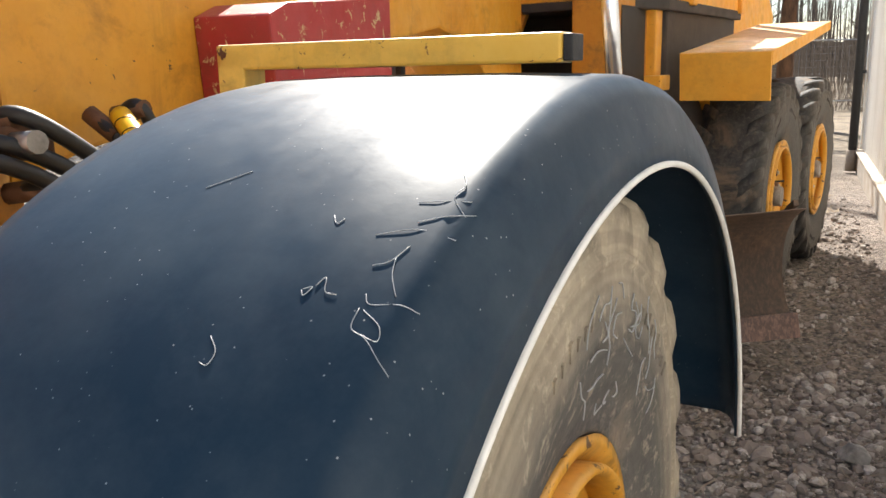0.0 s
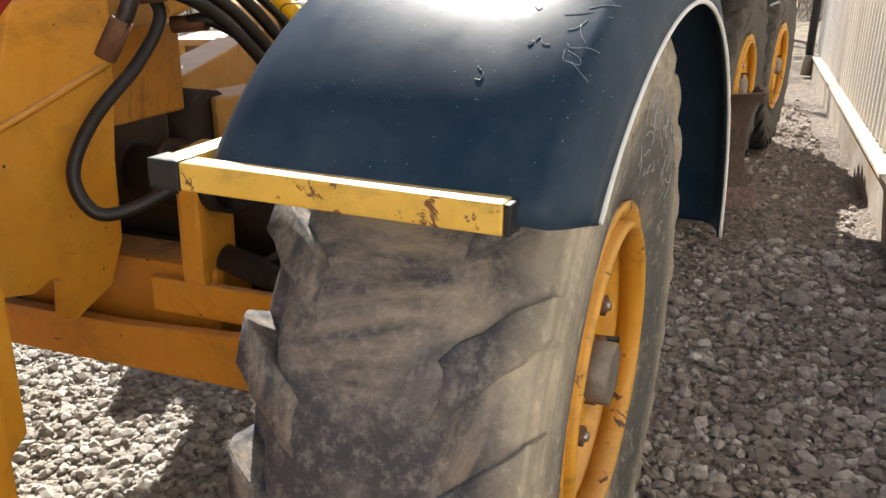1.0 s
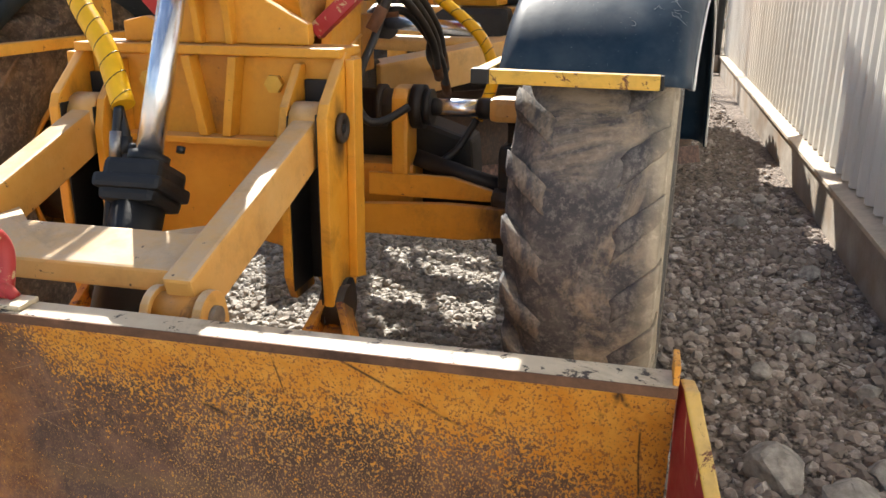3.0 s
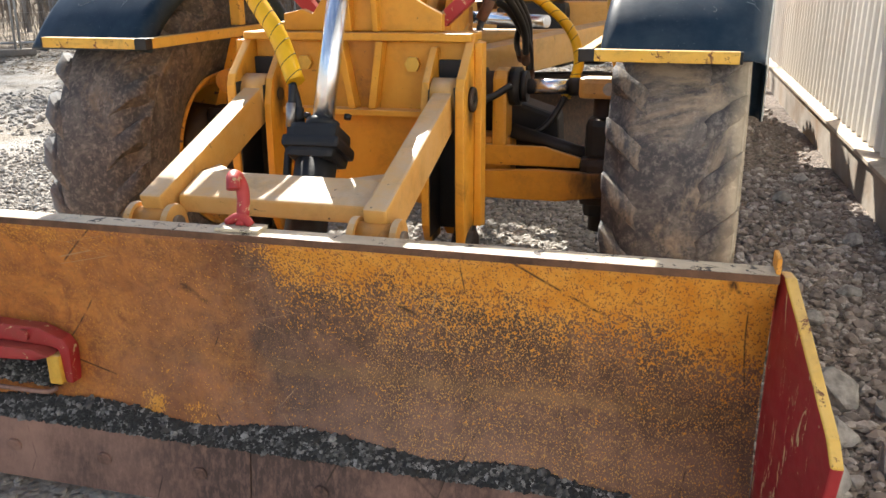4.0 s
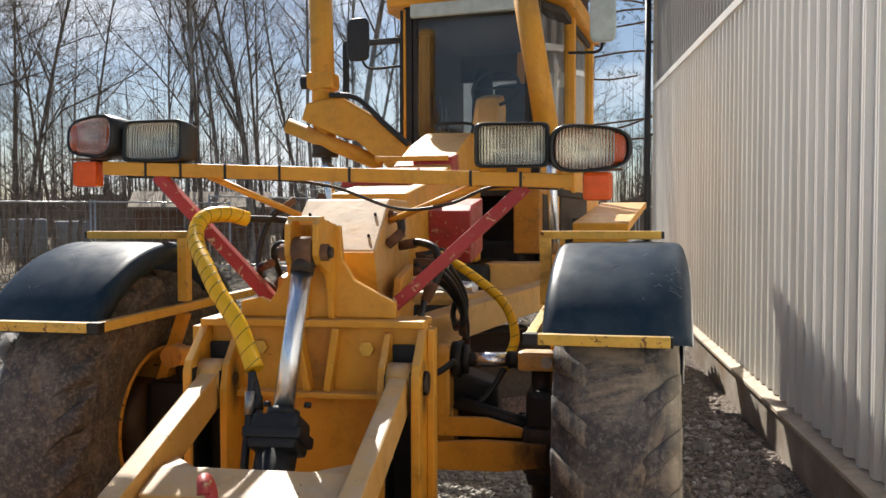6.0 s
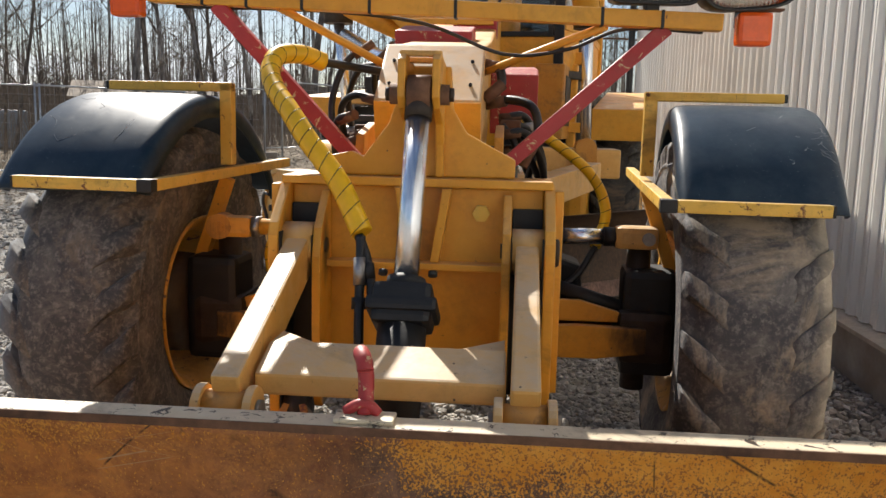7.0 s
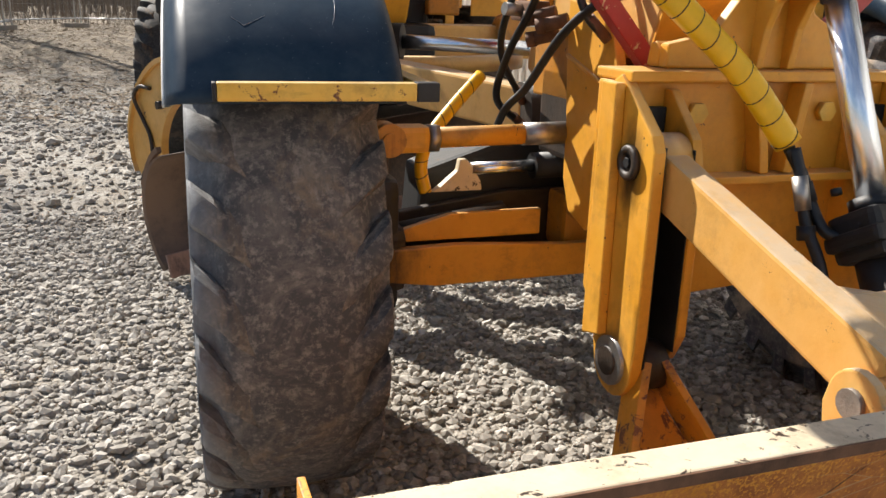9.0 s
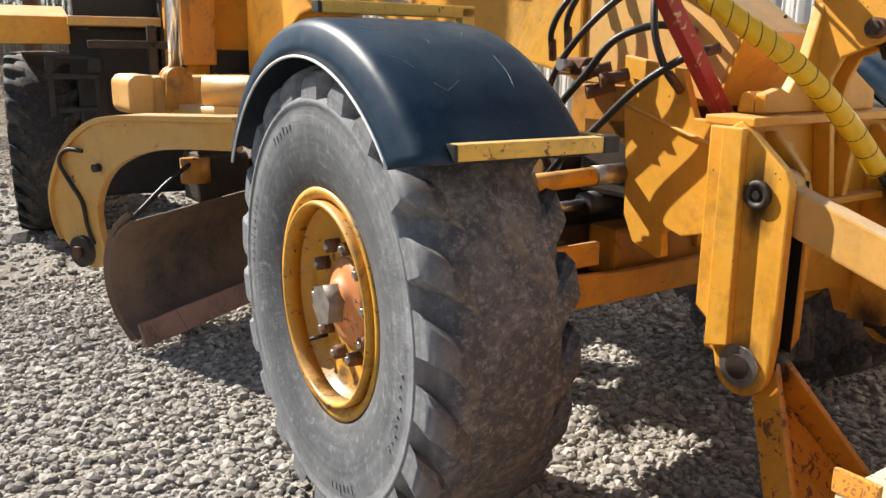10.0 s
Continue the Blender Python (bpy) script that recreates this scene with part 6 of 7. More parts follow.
part("shift_rod", rod((-0.20, 1.67, 1.19), (0.35, 1.37, 1.18), 0.035, 16, None, 0), CHROME, draw)
part("side_brace", rod((-0.20, 1.2, 1.62), (-0.80, 2.3, 1.95), 0.035, 14, None, 0), CHROME, draw)
cshape_knots = [(-0.95, 1.10), (-0.26, 1.075), (-0.10, 1.05), (0.03, 0.99), (0.13, 0.91), (0.20, 0.82), (0.26, 0.70), (0.26, 0.58), (0.22, 0.48), (0.12, 0.39), (0.02, 0.34), (-0.06, 0.36), (-0.10, 0.42), (-0.07, 0.52), (-0.06, 0.62), (-0.09, 0.71), (-0.15, 0.79), (-0.24, 0.855), (-0.40, 0.915), (-0.60, 0.945), (-0.95, 0.96)]
curve = [(q[0], q[1]) for q in smooth_path([(a, b, 0) for a, b in cshape_knots[1:]], 4)]
cshape = [cshape_knots[0]] + curve
ARM_TURN = Matrix.Translation((-1.355, 2.60, -0.151)) @ Matrix.Rotation(radians(25.5), 4, "Z") @ Matrix.Scale(1.14, 4)
hang = part("side_arm", slab(cshape, "x", -0.02, 0.02, 0.006), CREAM, grader, "curved faded yellow side arm of the mouldboard", ARM_TURN)
strip = cshape[:30]
part("arm_flange", slab(strip + [(p - 0.012, q - 0.022) for p, q in strip[::-1]], "x", -0.04, 0.13, 0.003), CREAM, hang, "flat dusty top flange")
part("arm_wire", tube([(-0.03, 0.0, 0.90), (-0.045, 0.09, 0.90), (-0.045, 0.15, 0.84), (-0.03, 0.10, 0.74), (-0.03, 0.03, 0.66), (-0.035, 0.0, 0.55), (-0.03, -0.03, 0.46)], 0.010, 8), GREASE, hang)
part("arm_pivot", rod((-0.05, 0.05, 0.42), (0.06, 0.05, 0.42), 0.075, 20), GREASE, hang, "greasy black pivot")
part("pivot_bolt", hexnut((-0.05, 0.05, 0.42), (-1, 0, 0), 0.03, 0.025), RUSTED, hang)
part("wire_eye", rod((-0.05, -0.10, 0.83), (0.0, -0.10, 0.83), 0.02, 12), GREASE, hang)
gear = part("circle_carrier", block(-0.72, -0.40, 2.75, 3.05, 0.50, 0.80, 0.03), GREASE, grader, "grease-blackened blade carrier under the circle")
part("carrier_cap", rod((-0.74, 2.74, 0.64), (-0.74, 2.74, 0.78), 0.085, 20), GRIMY, gear)
part("carrier_arm", beam((-0.62, 2.9, 0.60), (0.55, 3.35, 0.60), 0.16, 0.22, 0.02), GREASE, gear)
part("carrier_hose", tube([(-0.75, 2.70, 0.78), (-0.95, 2.62, 0.66), (-1.08, 2.60, 0.55), (-1.15, 2.62, 0.48)], 0.014, 8), HOSE, gear)
prof = arc(-0.385, 0.32, 0.33, -55, 76, 20)
mb = bmesh.new()
mb = slab([(p, q) for p, q in prof] + [(p + 0.025, q) for p, q in prof[::-1]], "x", -1.63, 1.63, 0.0)
mould = part("mouldboard", mb, MOULD, grader, "scraped brown grader mouldboard set at an angle", pose(0.02, 2.66, 0.11, 0, -3.3, 25.4))
for f in mould.data.polygons:
    f.use_smooth = abs(f.normal.x) < 0.5
for x0 in (-1.63, -0.63, 0.37):
    part("cutting_edge", slab([(-0.205, 0.13), (-0.22, 0.13), (-0.255, 0.02), (-0.235, 0.02)], "x", x0, x0 + (0.996 if x0 < 0 else 1.26), 0.002), EDGE, mould)
for x in (-1.61, 1.61):
    part("end_rib", slab(arc(-0.385, 0.32, 0.385, -50, 66, 14) + arc(-0.385, 0.32, 0.3575, 66, -50, 14), "x", x - 0.012, x + 0.012, 0.003), MOULD, mould)
part("slide_rail", block(-1.4, 1.4, -0.03, 0.04, 0.42, 0.48, 0.01), GREASE, mould)
part("slide_rail", block(-1.4, 1.4, -0.05, 0.03, 0.16, 0.22, 0.01), GREASE, mould)

# rear unit, swung to one side about the frame joint: tandem drive, wheels, guards
REAR = Matrix.Translation((0, 3.0, 0)) @ Matrix.Rotation(radians(-9.7), 4, "Z") @ Matrix.Translation((0, -3.61, 0))
for side in (1, -1):
    out, back = (0.0, 0.0) if side > 0 else (-0.46, 0.12)
    part("tandem_case", block(side * 0.58 + out, side * 0.79 + out, 4.6 + back, 7.4 + back, 0.48, 0.88, 0.06), YELLOW, grader, "yellow tandem drive case", REAR)
    for y in (5.30, 6.75):
        wheel(REAR @ pose(side * 1.0 + out, y + back, WHEEL_R, 40 * side), side, 24, 0.205 if side > 0 else 0.26, REARTREAD, "rear_wheel", "yellow rear wheel rim with a dark lugged tyre")
    xi, xo = (0.80, 1.262) if side > 0 else (-1.27, -1.75)
    low, up = (1.295, 0.0) if side > 0 else (1.425, 0.06)
    g = part("rear_guard", slab([(4.45, 1.515 + up), (4.46, 1.545 + up), (6.3, 1.745), (6.3, 1.715)], "x", xi, xo, 0.006), YELLOW, grader, "yellow sheet-metal guard over the rear wheel", REAR)
    part("guard_front", slab([(4.47, low), (4.442, 1.54 + up), (4.458, 1.546 + up), (4.49, low)], "x", xi, xo, 0.004), YELLOW, g, "upright front face of the guard")
    part("guard_lip", slab([(4.46, 1.47), (4.46, 1.545 + up), (6.3, 1.745), (6.3, 1.69)], "x", xo - side * 0.012, xo + side * 0.003, 0.003), YELLOW, g)
    part("guard_stay", block(xi - side * 0.10, xi, 5.0, 5.12, 1.30, 1.58, 0.01), DARK, g)

# cab with its windows
cab = part("cab", block(-0.68, 0.68, 4.58, 6.1, 1.35, 2.20, 0.02), GREASE, grader, "yellow driver's cab with dark-framed windows")
part("cab_sill", block(-0.70, 0.70, 4.50, 4.575, 1.98, 2.08, 0.01), YELLOW, cab, "yellow sill below the cab")
part("cab_step", block(0.30, 0.72, 4.40, 4.56, 1.44, 1.52, 0.01), YELLOW, cab, "yellow step bracket")
part("cab_bracket", block(0.30, 0.36, 4.44, 4.55, 1.30, 1.98, 0.01), YELLOW, cab)
part("cab_bracket", block(0.60, 0.67, 4.44, 4.55, 1.30, 1.98, 0.01), YELLOW, cab)
part("cab_bracket", block(-0.66, -0.58, 4.44, 4.55, 1.36, 1.98, 0.01), YELLOW, cab)
part("cab_pipe", tube([(0.42, 4.50, 1.36), (0.43, 4.47, 1.6), (0.50, 4.49, 1.8), (0.52, 4.50, 1.97)], 0.03, 8), HOSE, cab)
part("cab_pipe", tube([(0.50, 4.50, 1.36), (0.53, 4.46, 1.62), (0.47, 4.48, 1.82), (0.44, 4.50, 1.97)], 0.02, 8), HOSE, cab)
part("front_panel", slab([(-0.56, 1.9), (-0.56, 2.16), (0.56, 2.16), (0.56, 1.9)], "y", 4.10, 4.15, 0.006), YELLOW, cab)
roof_out = [(-0.72, 4.02), (0.72, 4.02), (0.80, 4.25), (0.80, 6.2), (-0.80, 6.2), (-0.80, 4.25)]
part("cab_roof", slab(roof_out, "z", 3.47, 3.62, 0.03), YELLOW, cab)
part("roof_visor", slab([(-0.50, 4.0), (0.50, 4.0), (0.50, 4.06), (-0.50, 4.06)], "z", 3.36, 3.47, 0.01), FROSTED, cab, "pale grey visor strip")
part("cab_floor", slab([(-0.56, 4.1), (0.56, 4.1), (0.72, 4.5), (0.72, 6.1), (-0.72, 6.1), (-0.72, 4.5)], "z", 1.86, 1.92, 0.01), SEATM, cab)
posts = [(-0.55, 4.12), (0.55, 4.12), (0.70, 4.90), (-0.70, 4.90), (0.70, 6.05), (-0.70, 6.05)]
for x, y in posts:
    if y < 4.5:
        part("pillar", block(x - 0.036, x + 0.036, y - 0.036, y + 0.045, 1.90, 3.47, 0.01), DARK, cab, "black front window post")
        part("post_strip", block(x - 0.012 + math.copysign(0.03, x), x + 0.012 + math.copysign(0.03, x), y - 0.046, y - 0.034, 1.92, 3.45, 0.003), YELLOW, cab)
    else:
        part("pillar", block(x - 0.045, x + 0.045, y - 0.045, y + 0.045, 1.90, 3.47, 0.01), SEATM if x < 0 else YELLOW, cab)
part("window_frame", block(-0.505, -0.465, 4.085, 4.125, 2.16, 3.40, 0.008), DARK, cab, "black rubber window seal")
for a in ((0.465, 0.505, 4.085, 4.125, 2.16, 3.40), (-0.465, 0.465, 4.085, 4.125, 2.16, 2.20), (-0.465, 0.465, 4.085, 4.125, 3.36, 3.40)):
    part("window_frame", block(*a, 0.008), DARK, cab)
for name, outline in (("windscreen", (-0.465, 0.465, 4.10, 4.108, 2.20, 3.36)), ("rear_window", (-0.65, 0.65, 6.05, 6.058, 2.25, 3.40))):
    gl = part(name, block(*outline, 0), GLASS if name == "windscreen" else DIMGLASS, cab, "clear cab glass" if name == "windscreen" else "dusty tinted rear glass")
    gl.visible_shadow = False
for side in (1, -1):
    for a, b in (((side * 0.57, 4.17), (side * 0.69, 4.86)), ((side * 0.70, 4.94), (side * 0.70, 6.01))):
        gl = part("side_window", beam((a[0], a[1], 2.83), (b[0], b[1], 2.83), 0.008, 1.10, 0), GLASS, cab)
        gl.visible_shadow = False
        part("sill", beam((a[0], a[1], 2.25), (b[0], b[1], 2.25), 0.05, 0.06, 0.006), YELLOW, cab)
        part("lower_panel", beam((a[0], a[1], 2.06), (b[0], b[1], 2.06), 0.03, 0.32, 0.004), YELLOW, cab)
door = part("cab_door", beam((-0.62, 4.20, 2.40), (-1.20, 4.20, 2.40), 0.05, 0.06, 0.01), DARK, cab, "open black-framed glass door")
for a, b in (((-0.62, 4.2, 3.22), (-1.20, 4.2, 3.22)), ((-0.64, 4.2, 2.40), (-0.64, 4.2, 3.22)), ((-1.18, 4.2, 2.40), (-1.18, 4.2, 3.22))):
    part("door_rail", beam(a, b, 0.05, 0.05, 0.01, (0, 1, 0)), DARK, door)
gl = part("door_glass", block(-1.16, -0.66, 4.196, 4.204, 2.43, 3.20, 0), GLASS, door)
gl.visible_shadow = False
for x, z, s in ((-0.92, 3.18, 1), (1.12, 3.20, -1)):
    mr = part("wing_mirror", loft([[(x + px * k, 3.86 + d, z + pz * k) for px, pz in super_outline(0.20, 0.36, 5, 28)] for k, d in ((0.9, 0.0), (1.0, 0.01), (1.0, 0.03), (0.6, 0.06))]), BLACKPL if x < 0 else FROSTED, cab, "black wing mirror" if x < 0 else "pale grey-green wing mirror")
    part("mirror_glass", block(x - 0.08, x + 0.08, 3.926, 3.930, z - 0.15, z + 0.15, 0), MIRROR, mr)
    part("mirror_arm", tube([(x, 3.92, z - 0.12), (x + s * 0.05, 4.0, z - 0.22), (x + s * 0.30, 4.1, z - 0.2)], 0.012, 8), DARK, mr)
cab.matrix_basis = REAR @ Matrix.Translation((0, 0, -0.09))
sw = part("steering_wheel", tube([(0.10 + 0.21 * math.cos(a), 4.55 + 0.12 * math.sin(a), 2.82 + 0.17 * math.sin(a)) for a in [k * 2 * math.pi / 16 for k in range(17)]], 0.016, 8, 3), DARK, cab, "black steering wheel")
part("spoke", beam((-0.1, 4.55, 2.82), (0.3, 4.55, 2.82), 0.03, 0.02, 0.004), DARK, sw)
con = part("console", slab([(4.3, 1.93), (4.3, 2.45), (4.42, 2.72), (4.62, 2.78), (4.7, 2.66), (4.6, 1.93)], "x", -0.06, 0.17, 0.05), YELLOW, cab, "faded yellow steering console")
for k, x in enumerate((-0.36, -0.32, -0.28, -0.24)):
    part("lever", tube([(x, 4.5, 2.0), (x - 0.03, 4.4, 2.35), (x - 0.06, 4.33, 2.74)], 0.012, 6), DARK, con)
st = part("seat", block(-0.15, 0.35, 5.0, 5.5, 2.1, 2.32, 0.06), SEATM, cab, "dark driver's seat")
part("backrest", block(-0.15, 0.35, 5.42, 5.56, 2.32, 3.0, 0.06), SEATM, st)
part("cab_post_inner", beam((0.02, 6.0, 2.0), (0.05, 6.0, 3.45), 0.16, 0.10, 0.01, (0, 1, 0)), YELLOW, cab)
part("headliner", slab([(-0.6, 4.18), (0.6, 4.18), (0.72, 4.5), (0.72, 6.0), (-0.72, 6.0), (-0.72, 4.5)], "z", 3.40, 3.46, 0.01), SEATM, cab, "dark cab ceiling lining")
part("rear_lining", block(-0.66, 0.66, 5.96, 6.03, 3.12, 3.40, 0.01), SEATM, cab, "dark rear wall lining")
part("rear_lining", block(-0.66, 0.66, 5.96, 6.03, 1.92, 2.56, 0.01), SEATM, cab, "dark rear wall lining")
part("quarter_lining", block(-0.665, -0.645, 4.96, 6.02, 1.92, 3.40, 0.006), SEATM, cab, "dark side wall lining")
part("door_jamb", block(-0.66, -0.62, 4.86, 4.95, 1.92, 3.40, 0.008), SEATM, cab)
for x in (-0.60, 0.58):
    part("jamb_strip", block(x - 0.012, x + 0.012, 4.062, 4.078, 1.95, 3.44, 0.003), DARK, cab, "black rubber door seal")
part("hanging_coat", loft([[(-0.36 + 0.10 * w * math.cos(a), 5.80 + 0.06 * w * math.sin(a), z) for a in [k * 2 * math.pi / 12 for k in range(12)]] for z, w in ((3.25, 0.3), (3.15, 1.0), (2.85, 1.2), (2.55, 1.25), (2.50, 0.9))]), DARK, cab, "dark jacket hung in the cab")
for x, w in ((0.28, 0.05), (0.36, 0.035), (0.42, 0.04)):
    part("cab_paper", block(x, x + w, 5.90, 5.95, 3.02, 3.16, 0.004), FROSTED, cab)
part("red_handle", rod((0.30, 5.6, 2.72), (0.30, 5.6, 2.86), 0.012, 8), RED, cab)
bonnet = part("engine_bonnet", slab([(6.12, 1.3), (6.12, 2.2), (7.9, 2.1), (8.2, 1.9), (8.2, 1.0), (6.5, 1.0)], "x", -0.52, 0.52, 0.04), YELLOW, grader, "yellow engine bonnet", REAR)
part("exhaust", rod((0.25, 7.0, 2.3), (0.25, 7.0, 3.2), 0.05, 16), DARK, bonnet)
for side in (1, -1):
    pan = part("side_panel", block(side * 0.40, side * 0.62, 3.95, 5.2, 1.30, 1.86, 0.015), GRIMY, grader, "grimy yellow chassis side panel", REAR)
    # dark openings put on as black sheets; the panel itself is not cut
    part("recess_shade_sheet", block(side * 0.621, side * 0.626, 4.05, 4.4, 1.40, 1.78, 0.003), DARK, pan)
    part("recess_shade_sheet", block(side * 0.621, side * 0.626, 4.55, 4.8, 1.35, 1.80, 0.003), DARK, pan)
lad = part("step_ladder", block(-1.40, -1.12, 4.26, 4.34, 1.20, 1.235, 0.008), DARK, grader, "black steel access steps with hanging straps", REAR)
part("step_tread", block(-1.38, -1.13, 4.26, 4.34, 0.985, 1.02, 0.008), DARK, lad)
for x in (-1.41, -1.13):
    part("step_strap", block(x - 0.018, x + 0.018, 4.28, 4.32, 0.96, 1.33, 0.006), DARK, lad)
part("step_hanger", block(-1.44, -1.37, 4.24, 4.36, 1.25, 1.36, 0.02), DARK, lad)
part("step_hanger", block(-1.18, -1.09, 4.24, 4.36, 1.24, 1.35, 0.02), DARK, lad)
part("cross_bar", block(-1.42, -1.10, 4.28, 4.32, 1.325, 1.355, 0.008), DARK, lad)
plat = part("platform", block(-1.28, -0.70, 4.30, 4.60, 1.545, 1.605, 0.01), CREAM, grader, "faded yellow step platform", REAR)
part("platform_edge", block(-1.28, -0.70, 4.62, 4.66, 1.20, 1.53, 0.004), DARK, plat)
part("platform_post", block(-0.82, -0.76, 4.06, 4.12, 1.0, 1.55, 0.01), GREASE, plat)
part("cross_rail", block(-1.18, -0.62, 4.06, 4.11, 1.40, 1.45, 0.008), GREASE, plat)
# made-up block with bands, added so the shaded space behind stays dark
dark_block = part("rear_dark_block", block(-1.24, -0.45, 4.75, 5.02, 0.34, 1.80, 0.03), DARK, grader, "black block added to darken the gap under the machine", REAR)
part("dark_block_strap", block(-1.10, -1.05, 4.742, 4.749, 0.74, 1.50, 0.001), GREASE, dark_block)
part("dark_block_strap", block(-0.70, -0.65, 4.742, 4.749, 0.74, 1.50, 0.001), GREASE, dark_block)
part("chassis", block(-0.42, 0.42, 4.1, 7.6, 0.75, 1.4, 0.03), DARK, grader, "oily black rear chassis", REAR)
part("transmission", block(-0.36, 0.36, 3.3, 4.1, 0.8, 1.25, 0.05), DARK, grader, "oily black transmission housing", REAR)
part("wiring", tube([(0.48, 4.0, 2.0), (0.55, 3.9, 1.8), (0.60, 4.0, 1.5), (0.62, 4.1, 1.2)], 0.03, 8), HOSE, grader)

# ---- grit left on the blade ----
def rock_shape(rng):
    t = (1 + 5 ** 0.5) / 2
    v = np.array([(-1, t, 0), (1, t, 0), (-1, -t, 0), (1, -t, 0), (0, -1, t), (0, 1, t), (0, -1, -t), (0, 1, -t), (t, 0, -1), (t, 0, 1), (-t, 0, -1), (-t, 0, 1)], float)
    v /= np.linalg.norm(v[0])
    return v * rng.uniform(0.68, 1.18, (12, 1)) * rng.uniform(0.85, 1.15, (12, 3))


ICO = np.array([(0, 11, 5), (0, 5, 1), (0, 1, 7), (0, 7, 10), (0, 10, 11), (1, 5, 9), (5, 11, 4), (11, 10, 2), (10, 7, 6), (7, 1, 8), (3, 9, 4), (3, 4, 2), (3, 2, 6), (3, 6, 8), (3, 8, 9), (4, 9, 5), (2, 4, 11), (6, 2, 10), (8, 6, 7), (9, 8, 1)])


def stones(name, places, sizes, mat, flat, label, category, seed, m=None, sink=0.25):
    """Many loose stones in one mesh, each an island."""
    rng = np.random.default_rng(seed)
    shapes = [rock_shape(rng) for _ in range(24)]
    n = len(places)
    verts, faces = np.zeros((n * 12, 3)), np.zeros((n * 20, 3), int)
    ang, tilt, pick = rng.uniform(0, 2 * np.pi, n), rng.normal(0, 0.35, n), rng.integers(0, 24, n)
    st = rng.uniform(0.7, 1.35, (n, 2))
    for k in range(n):
        v = shapes[pick[k]] * (st[k, 0], st[k, 1], flat)
        ct, s_ = np.cos(tilt[k]), np.sin(tilt[k])
        v = np.stack([v[:, 0], v[:, 1] * ct - v[:, 2] * s_, v[:, 1] * s_ + v[:, 2] * ct], 1)
        c, s_ = np.cos(ang[k]), np.sin(ang[k])
        v = np.stack([v[:, 0] * c - v[:, 1] * s_, v[:, 0] * s_ + v[:, 1] * c, v[:, 2]], 1) * sizes[k]
        v += places[k]
        v[:, 2] += sizes[k] * flat * (1 - 2 * sink)
        verts[k * 12:(k + 1) * 12] = v
        faces[k * 20:(k + 1) * 20] = ICO + k * 12
    me = bpy.data.meshes.new(name)
    me.from_pydata(verts.tolist(), [], faces.tolist())
    me.materials.append(mat)
    ob = new(name, me)
    if m is not None:
        ob.matrix_basis = m
    return tagged(ob, label, category, "", "stuff")


rng = np.random.default_rng(5)
n = 26000
xs = rng.uniform(-1.25, 1.0, n)
depth = np.clip(0.088 * (1 - (xs + 1.28) / 4.6), 0.010, 1) * np.clip((1.0 - xs) / 0.25, 0.15, 1) * (0.7 + 0.5 * np.array([noise.noise((x * 3, 0, 0)) for x in xs]))
f = rng.uniform(0, 1, n)
grit = np.stack([xs, -1.550 - 0.012 * rng.uniform(0, 1, n) - 0.040 * (1 - f), 0.205 + f * np.maximum(depth, 0.006) * 1.1], 1)
inside = np.stack([rng.uniform(-0.852, -0.625, 700), rng.uniform(-1.560, -1.548, 700), rng.uniform(0.296, 0.368, 700)], 1)
grit = np.concatenate([grit, inside])
n = len(grit)
stones("grit_heap", grit, rng.gamma(3, 0.0011, n) + 0.0014, BLACKGRIT, 0.8, "black wet grit lying along the blade", "grit", 6, pose(0.045, 0, 0, 0, 0, -1.3), 0.3)

# ---- loose stones on the yard ----
rng = np.random.default_rng(11)


def scatter(count, x0, x1, y0, y1, keep):
    p = np.stack([rng.uniform(x0, x1, count), rng.uniform(y0, y1, count), np.zeros(count)], 1)
    p[:, 2] = [0.018 * noise.noise((a * 1.3, b * 1.3, 0)) + 0.010 * noise.noise((a * 5, b * 5, 3)) - 0.012 + rise(a, b) for a, b, _ in p]
    luck = rng.uniform(0, 1, count)
    thin = np.minimum(1.0, (p[:, 0] - x0) / 1.3) * np.minimum(1.0, np.where(y0 < -2, (p[:, 1] - y0) / 1.2, np.where(y1 > 6, (y1 - p[:, 1]) / 2.5, 1.0)))
    return p[[l < f and keep(a, b) for (a, b, _), l, f in zip(p, luck, thin)]]


def brown_edge(a, b):
    return a + 0.5 * noise.noise((a * 0.9, b * 0.9, 7)) > 1.25


pale = scatter(60000, -4.6, 1.7, -1.2, 3.4, lambda a, b: not brown_edge(a, b))
stones("gravel", pale, np.minimum(rng.gamma(1.9, 0.0050, len(pale)) + 0.0036, 0.026), PALESTONE, 0.68, "loose pale crushed stone", "gravel", 21)
pale = scatter(17000, -7.5, 2.0, 3.4, 11.5, lambda a, b: not brown_edge(a, b))
stones("gravel", pale, rng.gamma(2.0, 0.0072, len(pale)) + 0.004, PALESTONE, 0.62, "loose pale crushed stone", "gravel", 22)
pale = scatter(6000, -4.6, 1.4, -4.8, -1.2, lambda a, b: not brown_edge(a, b))
stones("gravel", pale, rng.gamma(2.2, 0.0052, len(pale)) + 0.003, PALESTONE, 0.62, "loose pale crushed stone", "gravel", 23)
dirt = np.concatenate([scatter(30000, 0.6, 2.34, -2.6, 3.2, brown_edge), scatter(5000, 0.6, 2.34, 3.2, 9.5, brown_edge)])
stones("dirty_gravel", dirt, np.minimum(rng.gamma(1.2, 0.0068, len(dirt)) + 0.0022, 0.036), DARKSTONE, 0.78, "brown dirty gravel beside the wall", "gravel", 24)
rnd = random.Random(31)
verts, faces = [], []
